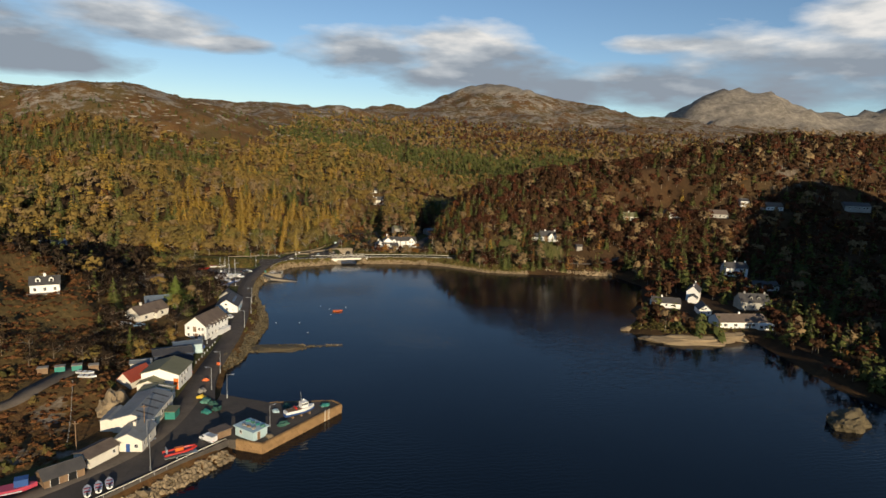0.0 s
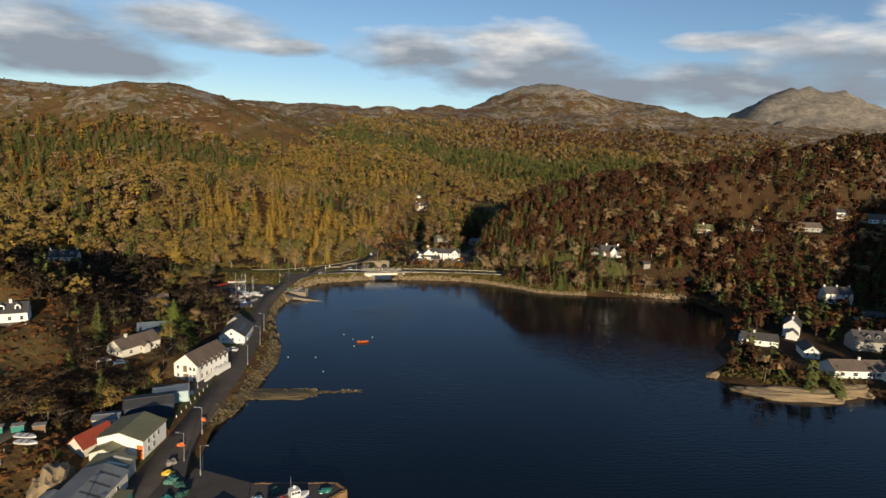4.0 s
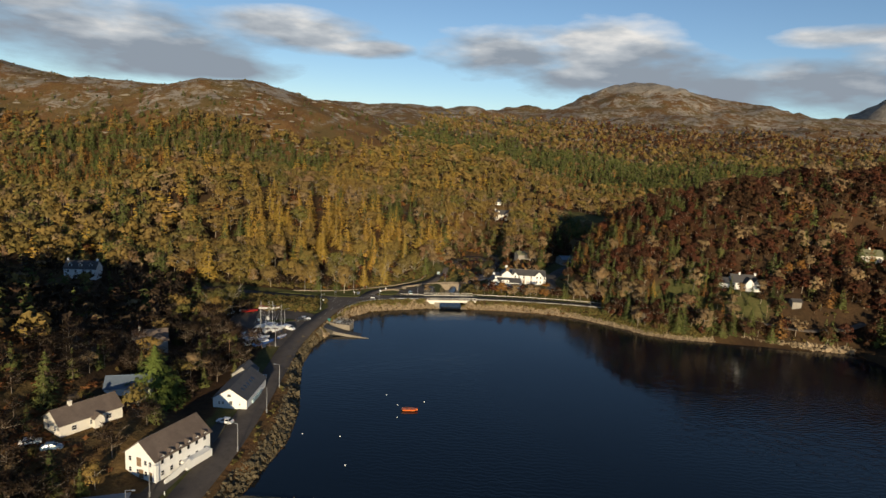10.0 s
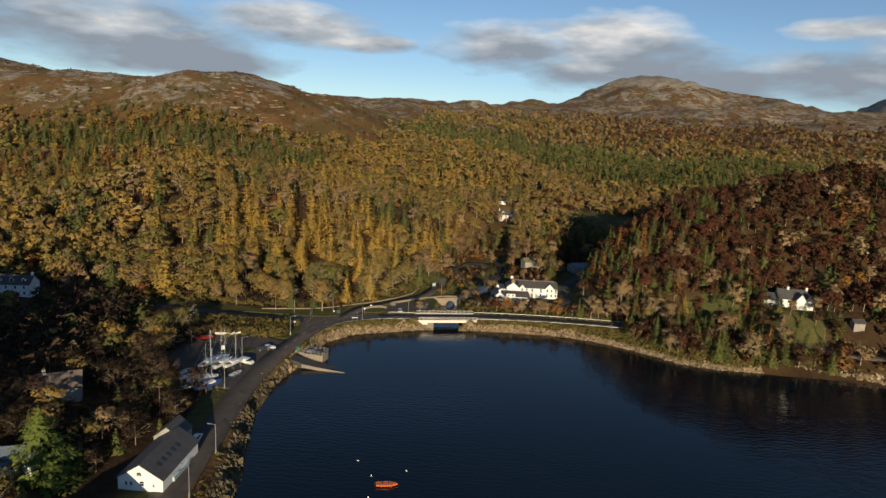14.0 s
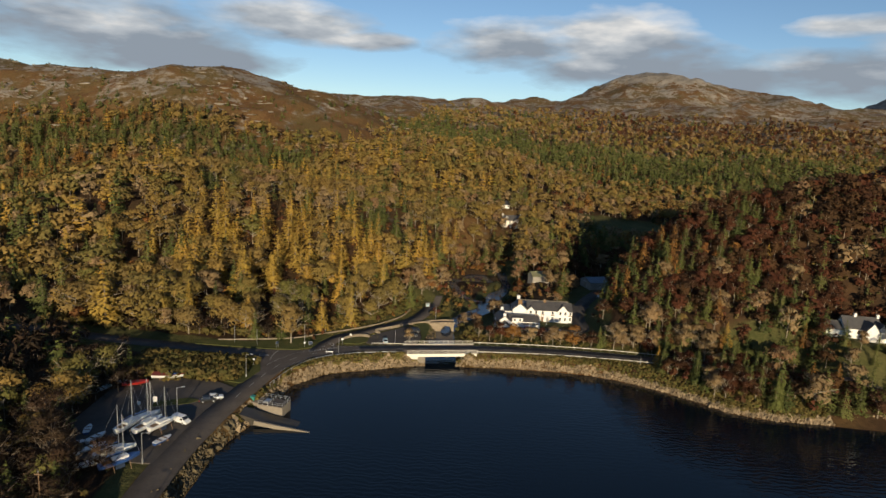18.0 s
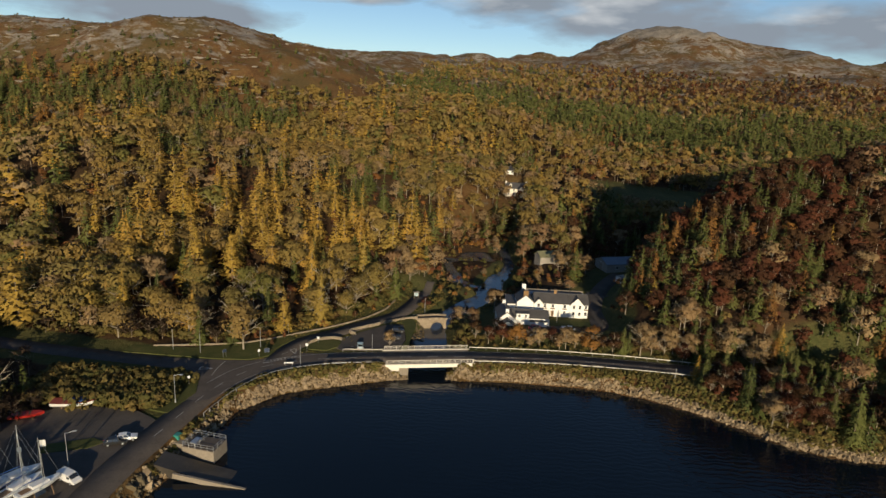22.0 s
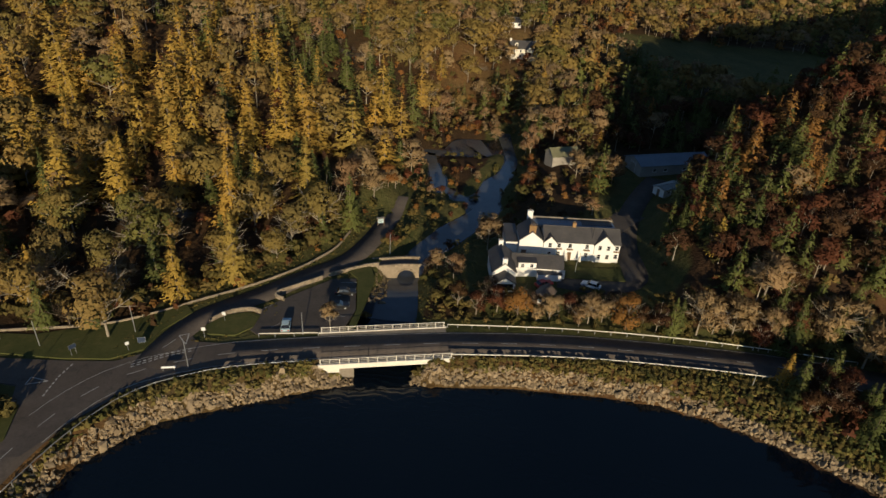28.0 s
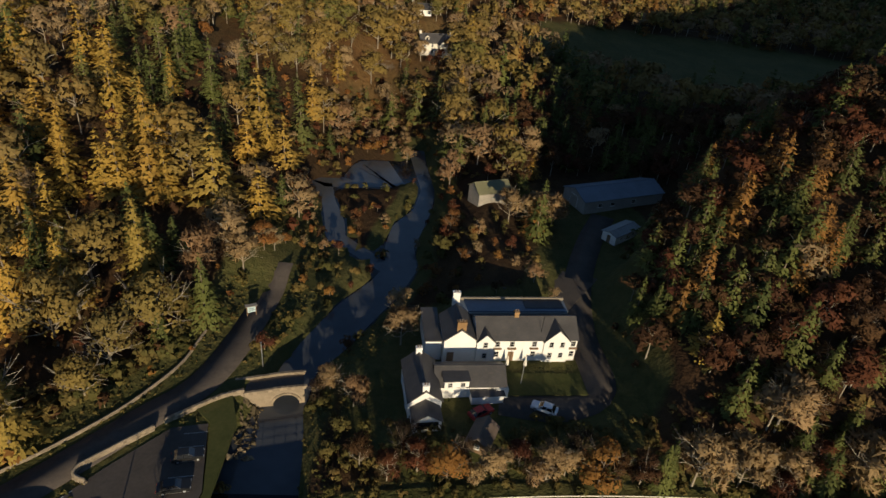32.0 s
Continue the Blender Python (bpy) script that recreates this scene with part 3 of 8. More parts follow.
shade = ramp(nt, math_node(nt, "ADD", math_node(nt, "MULTIPLY", sheet_noise(1.1, 5, 0.5), 1.0), math_node(nt, "MULTIPLY", math_node(nt, "SUBTRACT", sepuv.outputs[1], 9.0), 0.07)),
             [(0.36, (0.24, 0.28, 0.33)), (0.52, (0.43, 0.46, 0.49)), (0.66, (0.72, 0.70, 0.67))])
nt.links.new(shade, em.inputs[0])
nt.links.new(alpha, mx.inputs[0])
nt.links.new(tr.outputs[0], mx.inputs[1])
nt.links.new(em.outputs[0], mx.inputs[2])
nt.links.new(mx.outputs[0], out.inputs[0])
az, el = np.meshgrid(np.linspace(-70, 75, 59), np.linspace(0, 24, 13))
R = 4850.0
cv = np.stack([R * np.sin(np.radians(az)) * 0.9, 150 + R * 0.9 * np.cos(np.radians(az)), 78 + R * 0.9 * np.tan(np.radians(el))], -1).reshape(-1, 3)
ci = np.arange(az.size).reshape(az.shape)
cq = np.stack([ci[:-1, :-1], ci[:-1, 1:], ci[1:, 1:], ci[1:, :-1]], -1).reshape(-1, 4)
me = array_mesh("backdrop", cv, cq, [cm])
layer = me.uv_layers.new(name="sheet")
layer.data.foreach_set("uv", np.stack([az.ravel()[cq.ravel()], el.ravel()[cq.ravel()]], -1).astype(np.float32).ravel())
tagged(new("backdrop", me), "grey and white clouds drifting over blue sky", "sky", kind="structure")


# ---- roads, paved ground and walls ----
def resampled(pts, step):
    p = np.array([q[:2] for q in pts], float)
    out = []
    for i in range(len(p) - 1):
        a, b, c, d = p[max(i - 1, 0)], p[i], p[i + 1], p[min(i + 2, len(p) - 1)]
        n = max(1, int(np.linalg.norm(c - b) / step))
        for k in range(n):
            t = k / n
            out.append(0.5 * (2 * b + (c - a) * t + (2 * a - 5 * b + 4 * c - d) * t * t + (3 * b - a - 3 * c + d) * t ** 3))
    out.append(p[-1])
    return np.array(out)


def sideways(line, off):
    t = np.gradient(line, axis=0)
    t /= np.linalg.norm(t, axis=1)[:, None] + 1e-9
    return line + np.stack([-t[:, 1], t[:, 0]], -1) * off


def ribbon(name, line, left, right, z, mat, label, category="road", kind="structure", thick=0.25):
    """A paved strip with kerb-deep edges."""
    a, b = sideways(line, left), sideways(line, right)
    z = np.broadcast_to(z, len(line))
    n = len(line)
    v = np.concatenate([np.c_[a, z], np.c_[b, z], np.c_[a, z - thick], np.c_[b, z - thick]])
    i = np.arange(n - 1)
    f = np.concatenate([np.stack([i, i + n, i + n + 1, i + 1], -1), np.stack([i + 2 * n, i, i + 1, i + 1 + 2 * n], -1), np.stack([i + n, i + 3 * n, i + 1 + 3 * n, i + n + 1], -1)])
    ob = new(name, array_mesh(name, v, f[:, ::-1] if left < right else f, [mat]))
    return tagged(ob, label, category, kind=kind)


def paved(name, outline, z, mat, label, category, thick=0.3):
    return tagged(part(name, prism(bmesh.new(), outline, z - thick, z), mat), label, category, kind="structure")


ROAD_Z = 3.43
road_line = resampled(ROAD, 2.0)
road_z = np.where(road_line[:, 0] < 97, ROAD_Z, height(road_line[:, 0], road_line[:, 1]) + 0.1)
ribbon("road", road_line, 3.5, -3.5, road_z, M["tarmac"], "worn two-lane tarmac coast road")
old_line = resampled(OLD_ROAD, 2.0)
old_z = np.where(old_line[:, 1] < 444, ROAD_Z + 0.01 + 0.06 * smooth((old_line[:, 1] - 405) / 20), height(old_line[:, 0], old_line[:, 1]) + 0.1)
ribbon("road", old_line, 2.7, -2.7, old_z, M["tarmac"], "narrow old tarmac road beside the wood")
side_line = resampled(SIDE_ROAD, 2.0)
paved("pavement_junction", [(-60, 384), (-60, 389.5), (-45, 390.2), (-37, 391), (-32.7, 394), (-32.2, 400), (-29.5, 404.5), (-26.5, 404.2), (-27, 399.8), (-25, 398), (-18, 398.2), (-18, 392.3), (-24, 389.6), (-31, 384), (-36, 376.5), (-39.3, 369), (-46.8, 368), (-46.5, 377), (-49.5, 383.4)], ROAD_Z + 0.005, M["tarmac"], "wide worn tarmac junction mouth", "road")
ribbon("road", side_line, 3.0, -3.0, height(side_line[:, 0], side_line[:, 1]) + 0.03, M["tarmac"], "tarmac side road into the shaded woods")
drive = resampled(INN_DRIVE, 2.0)
ribbon("road", drive, 3.0, -3.0, height(drive[:, 0], drive[:, 1]) + 0.1, M["old_tarmac"], "shaded tarmac drive past the inn")
paved("pavement_quay", [(-86, 110), (-76, 101.5), (-50.4, 126), (-36.8, 141), (-28.6, 149.4), (-35.5, 171), (-38.3, 187), (-39.5, 205), (-44, 206), (-47, 180), (-47, 160), (-52, 150), (-60, 143), (-70, 134)], 3.42, M["old_tarmac"], "dusty tarmac quay apron with tyre marks", "quay", 1.7)
paved("pavement_yard", [(-48.5, 318), (-48.5, 342), (-46.5, 359), (-52, 362), (-68, 363), (-78, 352), (-76, 330), (-66, 318)], 3.44, M["old_tarmac"], "worn tarmac boatyard and parking ground", "car park")
paved("pavement_car_park", [(-15, 401.5), (0.5, 404), (2, 412), (0, 424), (-5, 423.2), (-12, 415.8), (-17, 409.5), (-18.5, 404)], 3.44, M["old_tarmac"], "patched tarmac car park beside the river", "car park")
paved("pavement_inn_yard", [(56, 452), (63, 452), (78, 470), (90, 488), (88, 498), (74, 496), (64, 470), (54, 462)], 4.72, M["old_tarmac"], "dark tarmac yard behind the inn", "yard")
paved("pavement_forecourt", [(-58, 222), (-46, 222), (-43.5, 245), (-45, 262), (-47, 262), (-50, 226)], 3.42, M["old_tarmac"], "tarmac forecourt of the white gabled house", "forecourt")
paved("grass_verge", [(-25.5, 403), (-24, 400.4), (-19, 400.6), (-16.5, 403.5), (-16.3, 407.5), (-19, 408.4), (-22.8, 406.8)], 3.62, M["grass"], "kerbed mown grass island at the junction", "grass", 0.3)
paved("grass_bank", [(1.5, 405.5), (3.0, 406.5), (4.2, 424), (2, 431), (-3, 427.5), (0.3, 424), (2.2, 412)], 3.55, M["grass"], "grass bank between car park and river", "grass", 0.5)
paved("grass_strip", [(-62, 344), (-54, 347), (-52, 349.5), (-55, 350.5), (-63, 347)], 3.56, M["grass"], "narrow grass strip across the boatyard", "grass")
paved("grass_corner", [(-50, 363), (-45.5, 362), (-43.5, 372), (-46, 379), (-50, 376)], 3.56, M["grass"], "mown grass corner by the side road", "grass")
paved("grass_roadside", [(-72, 391), (-46, 390.6), (-38, 391.4), (-33.6, 394.6), (-33, 400.5), (-29.8, 407), (-32.5, 410), (-40, 403), (-55, 396.5), (-72, 395.5)], 3.56, M["grass"], "broad mown roadside verge below the wood", "grass")
paved("lawn", [(36, 428.5), (60.5, 428.8), (60.5, 434), (36, 434)], 4.74, M["grass"], "shaded lawn in front of the inn", "grass")


def dashes(line, off, dash, gap, width, z, start=0.0, end=1e9):
    """Painted strokes along a line."""
    p = sideways(line, off)
    s = np.r_[0, np.cumsum(np.linalg.norm(np.diff(p, axis=0), axis=1))]
    vs, fs = [], []
    at = start
    while at < min(s[-1], end) - dash:
        q = [np.array([np.interp(at + d, s, p[:, 0]), np.interp(at + d, s, p[:, 1])]) for d in (0, dash)]
        t = (q[1] - q[0]) / (np.linalg.norm(q[1] - q[0]) + 1e-9)
        w = np.array([-t[1], t[0]]) * width / 2
        n = len(vs)
        vs += [(*(q[0] - w), z), (*(q[1] - w), z), (*(q[1] + w), z), (*(q[0] + w), z)]
        fs.append((n, n + 1, n + 2, n + 3))
        at += dash + gap
    return vs, fs


marks = [dashes(road_line, 0, 3.0, 4.5, 0.13, ROAD_Z + 0.02, 250, 480), dashes(road_line, 3.2, 3.2, 0.05, 0.1, ROAD_Z + 0.02, 272, 460), dashes(road_line, -3.2, 3.2, 0.05, 0.1, ROAD_Z + 0.02, 272, 460),
         dashes(np.array([(-33.5, 389.8), (-29, 393.2), (-24.5, 395.6)]), 0, 0.6, 0.35, 0.25, ROAD_Z + 0.022), dashes(np.array([(-33.7, 390.4), (-29.3, 393.8), (-24.8, 396.2)]), 0, 0.6, 0.35, 0.25, ROAD_Z + 0.022),
         dashes(np.array([(-43.6, 381.2), (-43.9, 386), (-43.4, 390.2)]), 0, 0.6, 0.35, 0.25, ROAD_Z + 0.08), dashes(np.array([(-30.5, 395.5), (-28, 401)]), 0, 3, 1.5, 0.12, ROAD_Z + 0.02),
         dashes(np.array([(-17, 409.4), (-14.2, 412.8)]), 0, 0.6, 0.5, 0.16, ROAD_Z + 0.02), dashes(np.array([(-13, 404), (-11, 406.5)]), 0, 2, 1, 0.1, ROAD_Z + 0.02)]
for k in range(6):
    marks.append(dashes(np.array([(-3.0, 409 + 2.6 * k), (0.6, 409.4 + 2.6 * k)]), 0, 3.4, 1, 0.1, ROAD_Z + 0.02))
for cx, cy, turn in ((-27.6, 398.4, 28), (-46.5, 384.6, 95)):
    tri = [Matrix.Rotation(radians(turn), 2) @ Vector(q) for q in ((-0.9, 1.6), (0.9, 1.6), (0, -1.6))]
    for a, b in ((0, 1), (1, 2), (2, 0)):
        p, q = np.array([cx + tri[a].x, cy + tri[a].y]), np.array([cx + tri[b].x, cy + tri[b].y])
        l = float(np.linalg.norm(q - p))
        marks.append(dashes(np.array([p, (p + q) / 2, q]), 0, l - 0.02, 9, 0.2, ROAD_Z + 0.1 if turn > 90 else ROAD_Z + 0.02))
v, f, n = [], [], 0
for a, b in marks:
    v += a
    f += [tuple(i + n for i in q) for q in b]
    n += len(a)
tagged(new("road_markings", array_mesh("road_markings", np.array(v), np.array(f), [M["paint_line"]])), "worn white lines and give-way marks on the road", "road marking", kind="structure")

# ---- rocks ----
ROCKS = []
for k in range(8):
    bm = bmesh.new()
    bmesh.ops.create_icosphere(bm, subdivisions=1, radius=0.5)
    r = random.Random(k)
    for q in bm.verts:
        q.co = Vector((q.co.x * 1.25, q.co.y * 0.95, q.co.z * 0.7)) * r.choice((0.55, 0.8, 1.0, 1.15, 1.35))
    me = bpy.data.meshes.new("rock")
    bm.to_mesh(me)
    bm.free()
    ROCKS.append(me)
ROCKARR = []
for me in ROCKS:
    co = np.zeros(len(me.vertices) * 3, np.float32)
    me.vertices.foreach_get("co", co)
    fa = np.array([p.vertices[:] for p in me.polygons])
    ROCKARR.append((co.reshape(-1, 3), fa))


def rock_field(name, line, across, count, size, seed, mat, label, top=2.6, parts=0, weed=None):
    """Armour stone along a shore line; across: how far inland it reaches. The first of them are parts, the rest joined."""
    r = np.random.RandomState(seed)
    line = np.array(line, float)
    seg = np.linalg.norm(np.diff(line, axis=0), axis=1)
    s = np.r_[0, np.cumsum(seg)]
    at = r.uniform(0, s[-1], count)
    u = r.rand(count)
    tx, ty = np.interp(at, s, line[:, 0]), np.interp(at, s, line[:, 1])
    k = np.clip(np.searchsorted(s, at) - 1, 0, len(seg) - 1)
    d = np.diff(line, axis=0)[k] / seg[k][:, None]
    x, y = tx - d[:, 1] * u * across, ty + d[:, 0] * u * across
    z = np.clip(lie(x, y), -0.25, top) + 0.16
    sz = size * np.exp(r.normal(0, 0.38, count))
    owner = thing(name, float(tx.mean()), float(ty.mean()), 0, 0, label, "rocks")
    ox, oy = owner.location.x, owner.location.y
    order = np.argsort(np.hypot(x - 8, y - 393))
    for n, i in enumerate(order[:parts]):
        me = ROCKS[i % 8]
        if not me.materials:
            me.materials.append(mat)
        link("rock", me, owner, "", Matrix.LocRotScale((x[i] - ox, y[i] - oy, z[i]), Euler(r.uniform(0, 6.28, 3)), Vector((sz[i],) * 3)))
    vs, fs, n = [], [], 0
    for i in order[parts:]:
        v, f = ROCKARR[i % 8]
        m = np.array(Euler(r.uniform(0, 6.28, 3)).to_matrix()) * sz[i]
        vs.append(v @ m.T + (x[i] - ox, y[i] - oy, z[i]))
        fs.append(f + n)
        n += len(v)
    if vs:
        ob = link("stone_fill", array_mesh("stone_fill", np.concatenate(vs), np.concatenate(fs), [weed or mat], flat=True), owner)
        ob["kind"] = "stuff"


rock_field("rock_armour", [(15, 394.2), (33, 395.8), (51, 395.4), (62, 393.4), (70, 390.2), (79, 385.2), (88, 378.2), (96, 371.2), (108, 368), (124, 367.4)], 2.6, 3300, 0.56, 5, M["rock"], "pale armour stone bank along the curving shore", 9.0, 150)
rock_field("rock_armour", [(-33, 371), (-25, 381), (-2, 391), (5, 393)], 2.6, 1400, 0.56, 6, M["rock"], "pale armour stone bank below the coast road", 9.0, 150)
rock_field("rock_armour", [(-38, 206), (-34, 215), (-33, 224), (-31, 238), (-29, 256), (-30, 272), (-35, 292), (-39, 310), (-40, 330), (-37, 343)], 5.0, 3600, 0.66, 7, M["weedrock"], "dark weedy boulders below the coast road", 2.6, 60, M["weedrock"])
rock_field("rock_armour", [(-73, 98), (-47, 122.5), (-40, 130), (-33, 138), (-26.5, 146)], 3.4, 1200, 0.8, 8, M["rock"], "boulder slope below the sea wall", 2.2, 40)
rock_field("rock_spit", [(-36, 223.6), (-26, 225.4), (-12, 227.0)], 6.5, 1700, 0.55, 9, M["weedrock"], "low weedy stone mound at the root of the spit", 1.2, 60, M["weedrock"])
rock_field("rock_spit", [(-26, 226.2), (-20, 227.6), (-15, 228.6)], 5.0, 520, 0.6, 39, M["weedrock"], "weedy stones on the middle of the spit", 0.8, 30, M["weedrock"])
rock_field("rock_spit", [(-16, 229.2), (-8, 229.9), (2, 230.6)], 2.0, 240, 0.5, 29, M["weedrock"], "thin tail of weedy stones at the end of the spit", 0.4, 30, M["weedrock"])
rock_field("rock_armour", [(-37, 343), (-36, 355), (-33, 371)], 4.0, 420, 0.62, 17, M["rock"], "boulders round the slipway and platform", 2.4, 30)
rock_field("rock_shore", [(131, 372), (163, 364), (181, 363)], 4.5, 600, 1.0, 10, M["rock"], "stony shore under the wooded bank", 1.6, 0)
rock_field("river_rocks", [(6.6, 420), (6.9, 430.5)], 3.0, 150, 0.6, 12, M["weedrock"], "tumbled grey stones on the river bank", 2.5, 30, M["weedrock"])


def crag(name, x, y, rx, ry, h, turn, seed, label, mat):
    """A worn slab of bare rock, fissured along its length."""
    bm = bmesh.new()
    bmesh.ops.create_icosphere(bm, subdivisions=4, radius=1)
    noise.seed_set(seed)
    for v in bm.verts:
        p = v.co.copy()
        f = 1 + 0.28 * noise.noise(p * 1.7) + 0.16 * noise.noise(Vector((p.x * 1.5, p.y * 5, p.z * 6)))
        step = round(p.z * 4) / 4
        v.co = Vector((p.x * rx * f, p.y * ry * f, (0.6 * p.z + 0.4 * step) * h * f))
    ob = part(name, bm, mat)
    ob.matrix_world = pose(x, y, 0, 0, 0, turn)
    return tagged(ob, label, "rock")


crag("rock_spit", -23.5, 228.6, 11.5, 4.0, 0.8, -2, 9, "low weed-covered stone mound of the spit", M["weedrock"])
crag("crag", -62.5, 172, 4.0, 8, 8.0, 8, 5, "bare rock face above the harbour sheds", M["rock"])
crag("shore_crag", 152, 231, 20, 6.5, 2.6, -8, 2, "pale fissured rock ledge at the headland", M["rock"])
crag("shore_crag", 132.5, 248, 4.5, 2.2, 1.6, 20, 3, "small pale rock point beside dark water", M["rock"])
crag("shore_crag", 172, 233, 12, 6, 3.0, 5, 4, "weathered rock ledge below the bungalow", M["rock"])
crag("rock_islet", 155.5, 149.5, 8, 5, 4.6, 25, 5, "rounded mossy rock islet off the shore", M["weedrock"])
noise.seed_set(1)


def stone_wall(name, pts, h, w, label, z=None, step=0.55, limit=300, mat="stone"):
    """A dry-stone wall: courses of stones over a narrow core, with a rough cope."""
    line = resampled(pts, step)
    zz = height(line[:, 0], line[:, 1]) if z is None else np.broadcast_to(np.asarray(z, float), len(line))
    owner = thing(name, float(line[0, 0]), float(line[0, 1]), 0, 0, label, "stone wall")
    a, b = sideways(line, w * 0.4), sideways(line, -w * 0.4)
    n = len(line)
    o = np.array([line[0, 0], line[0, 1], 0])
    v = np.concatenate([np.c_[a, zz - 0.6], np.c_[a, zz + h * 0.93], np.c_[b, zz + h * 0.93], np.c_[b, zz - 0.6]]) - o
    i = np.arange(n - 1)
    f = np.concatenate([np.stack([i + k * n, i + 1 + k * n, i + 1 + (k + 1) * n, i + (k + 1) * n], -1) for k in range(3)])
    ends = np.array([[0, n, 2 * n, 3 * n], [n - 1, 4 * n - 1, 3 * n - 1, 2 * n - 1]])
    link("core", array_mesh("core", v, np.concatenate([f, ends]), [M[mat]]), owner)
    r = random.Random(len(line))
    made = 0
    for k in range(n - 1):
        t = line[k + 1] - line[k]
        turn = math.atan2(t[1], t[0])
        for c in range(max(1, round(h / 0.38))):
            if made >= limit:
                break
            me = STONES[r.randrange(6)]
            link("stone", me, owner, "", Matrix.LocRotScale((line[k, 0] + t[0] * (0.5 if c % 2 else 0.0) - o[0], line[k, 1] + t[1] * (0.5 if c % 2 else 0.0) - o[1], zz[k] + 0.38 * (c + 0.5)),
                                                           Euler((0, r.uniform(-0.06, 0.06), turn)), Vector((step * r.uniform(0.9, 1.1), w * r.uniform(0.92, 1.1), 0.38 * r.uniform(0.9, 1.15)))))
            made += 1
    return owner


STONES = []
for k in range(6):
    bm = boxed(-0.5, 0.5, -0.5, 0.5, -0.5, 0.5)
    r = random.Random(50 + k)
    for q in bm.verts:
        q.co = Vector([c * r.uniform(0.82, 1.02) for c in q.co])
    me = bpy.data.meshes.new("stone")
    bm.to_mesh(me)
    bm.free()
    me.materials.append(M["stone"])
    STONES.append(me)
stone_wall("stone_wall", [(-13.4, 413.6), (-15.1, 414.5), (-15.2, 415.8), (-13.9, 417.2), (-7.4, 423.0)], 0.9, 0.55, "curved mortared stone wall round the car park entrance", 3.4)
stone_wall("stone_wall", [(-6.2, 424.3), (-0.6, 428.4), (1.7, 429.7), (4.0, 430.6)], 0.8, 0.55, "stone wall between car park and old bridge", 3.4)
stone_wall("stone_wall", [(-25, 404.6), (-22.2, 407.8), (-18.6, 409.0), (-16.4, 408.4)], 0.9, 0.6, "low stone wall round the grass island", 3.5)
stone_wall("stone_wall", [(-66, 396), (-46, 400.5), (-37, 405.5), (-30, 411.5), (-23.3, 416.9), (-18.7, 421.2), (-13.7, 426.7), (-10.5, 431.5), (-7.4, 437.5), (-5.4, 446)], 0.5, 0.4, "mossy dry-stone wall along the foot of the wood", None, 0.7)

# ---- road bridge over the river mouth ----
bridge = thing("road_bridge", 9.6, 401.0, 0, 11.4, "low white-railed steel road bridge over the river mouth", "bridge")
part("deck", boxed(-12.2, 12.2, -4.7, 4.7, 2.75, 3.40), M["concrete"], bridge)
for side in (-1, 1):
    y = side * 4.85
    bm = bmesh.new()
    for x0, x1, lo in ((-12.4, -8.6, 1.75), (-8.6, 9.6, 2.55), (9.6, 12.4, 1.9)):
        box(bm, x0, x1, y - 0.14, y + 0.14, lo, 3.55)
    part("parapet_beam", bm, M["whitesteel"], bridge, "white painted steel fascia beam")
    for k in range(15):
        x = -11.9 + k * 1.7
        part("rail_post", boxed(x - 0.05, x + 0.05, y - 0.05, y + 0.05, 3.55, 4.7), M["whitesteel"], bridge)
    for z, half in ((3.9, 0.02), (4.27, 0.02), (4.66, 0.045)):
        part("rail", boxed(-12.1, 12.1, y - half, y + half, z - half, z + half), M["whitesteel"], bridge)
for x in (-8.2, 8.6):
    part("abutment", boxed(x - 2.2, x + 2.2, -4.6, 4.6, -1.2, 2.75), M["concrete"], bridge)

# ---- old stone bridge: humped roadway over one arch ----
stone_bridge = thing("stone_bridge", 10.1, 433.2, 0, 9.0, "humped old sandstone bridge with a single arch", "bridge")
bm = bmesh.new()
N = 24
prof_x = [-8 + 11.0 * i / N for i in range(N + 1)]


def hump(x):
    return 2.75 + 0.45 * math.exp(-(x / 5.0) ** 2)


def arch(x):
    return 0.0 if abs(x) > 2.1 else 0.2 + 2.0 * math.sqrt(max(0.0, 1 - (x / 2.1) ** 2))


rows = []
for x in prof_x:
    lo = arch(x) if abs(x) < 2.1 else -1.5
    rows.append([bm.verts.new((x, y, z)) for y, z in ((-1.9, lo), (-1.9, hump(x)), (1.9, hump(x)), (1.9, lo))])
for a, b in zip(rows[:-1], rows[1:]):
    for i in range(4):
        bm.faces.new((a[i], b[i], b[(i + 1) % 4], a[(i + 1) % 4]))
bm.faces.new(rows[0])
bm.faces.new(rows[-1][::-1])
bmesh.ops.recalc_face_normals(bm, faces=bm.faces)
part("span", bm, M["stone"], stone_bridge)
bm = bmesh.new()
rows = [[bm.verts.new((x, y, hump(x) + z)) for y, z in ((-1.55, 0.06), (1.55, 0.06), (1.55, -0.1), (-1.55, -0.1))] for x in prof_x]
for a, b in zip(rows[:-1], rows[1:]):
    for i in range(4):
        bm.faces.new((a[i], a[(i + 1) % 4], b[(i + 1) % 4], b[i]))
bmesh.ops.recalc_face_normals(bm, faces=bm.faces)
part("roadway", bm, M["tarmac"], stone_bridge, "dark tarmac roadway")
r = random.Random(5)
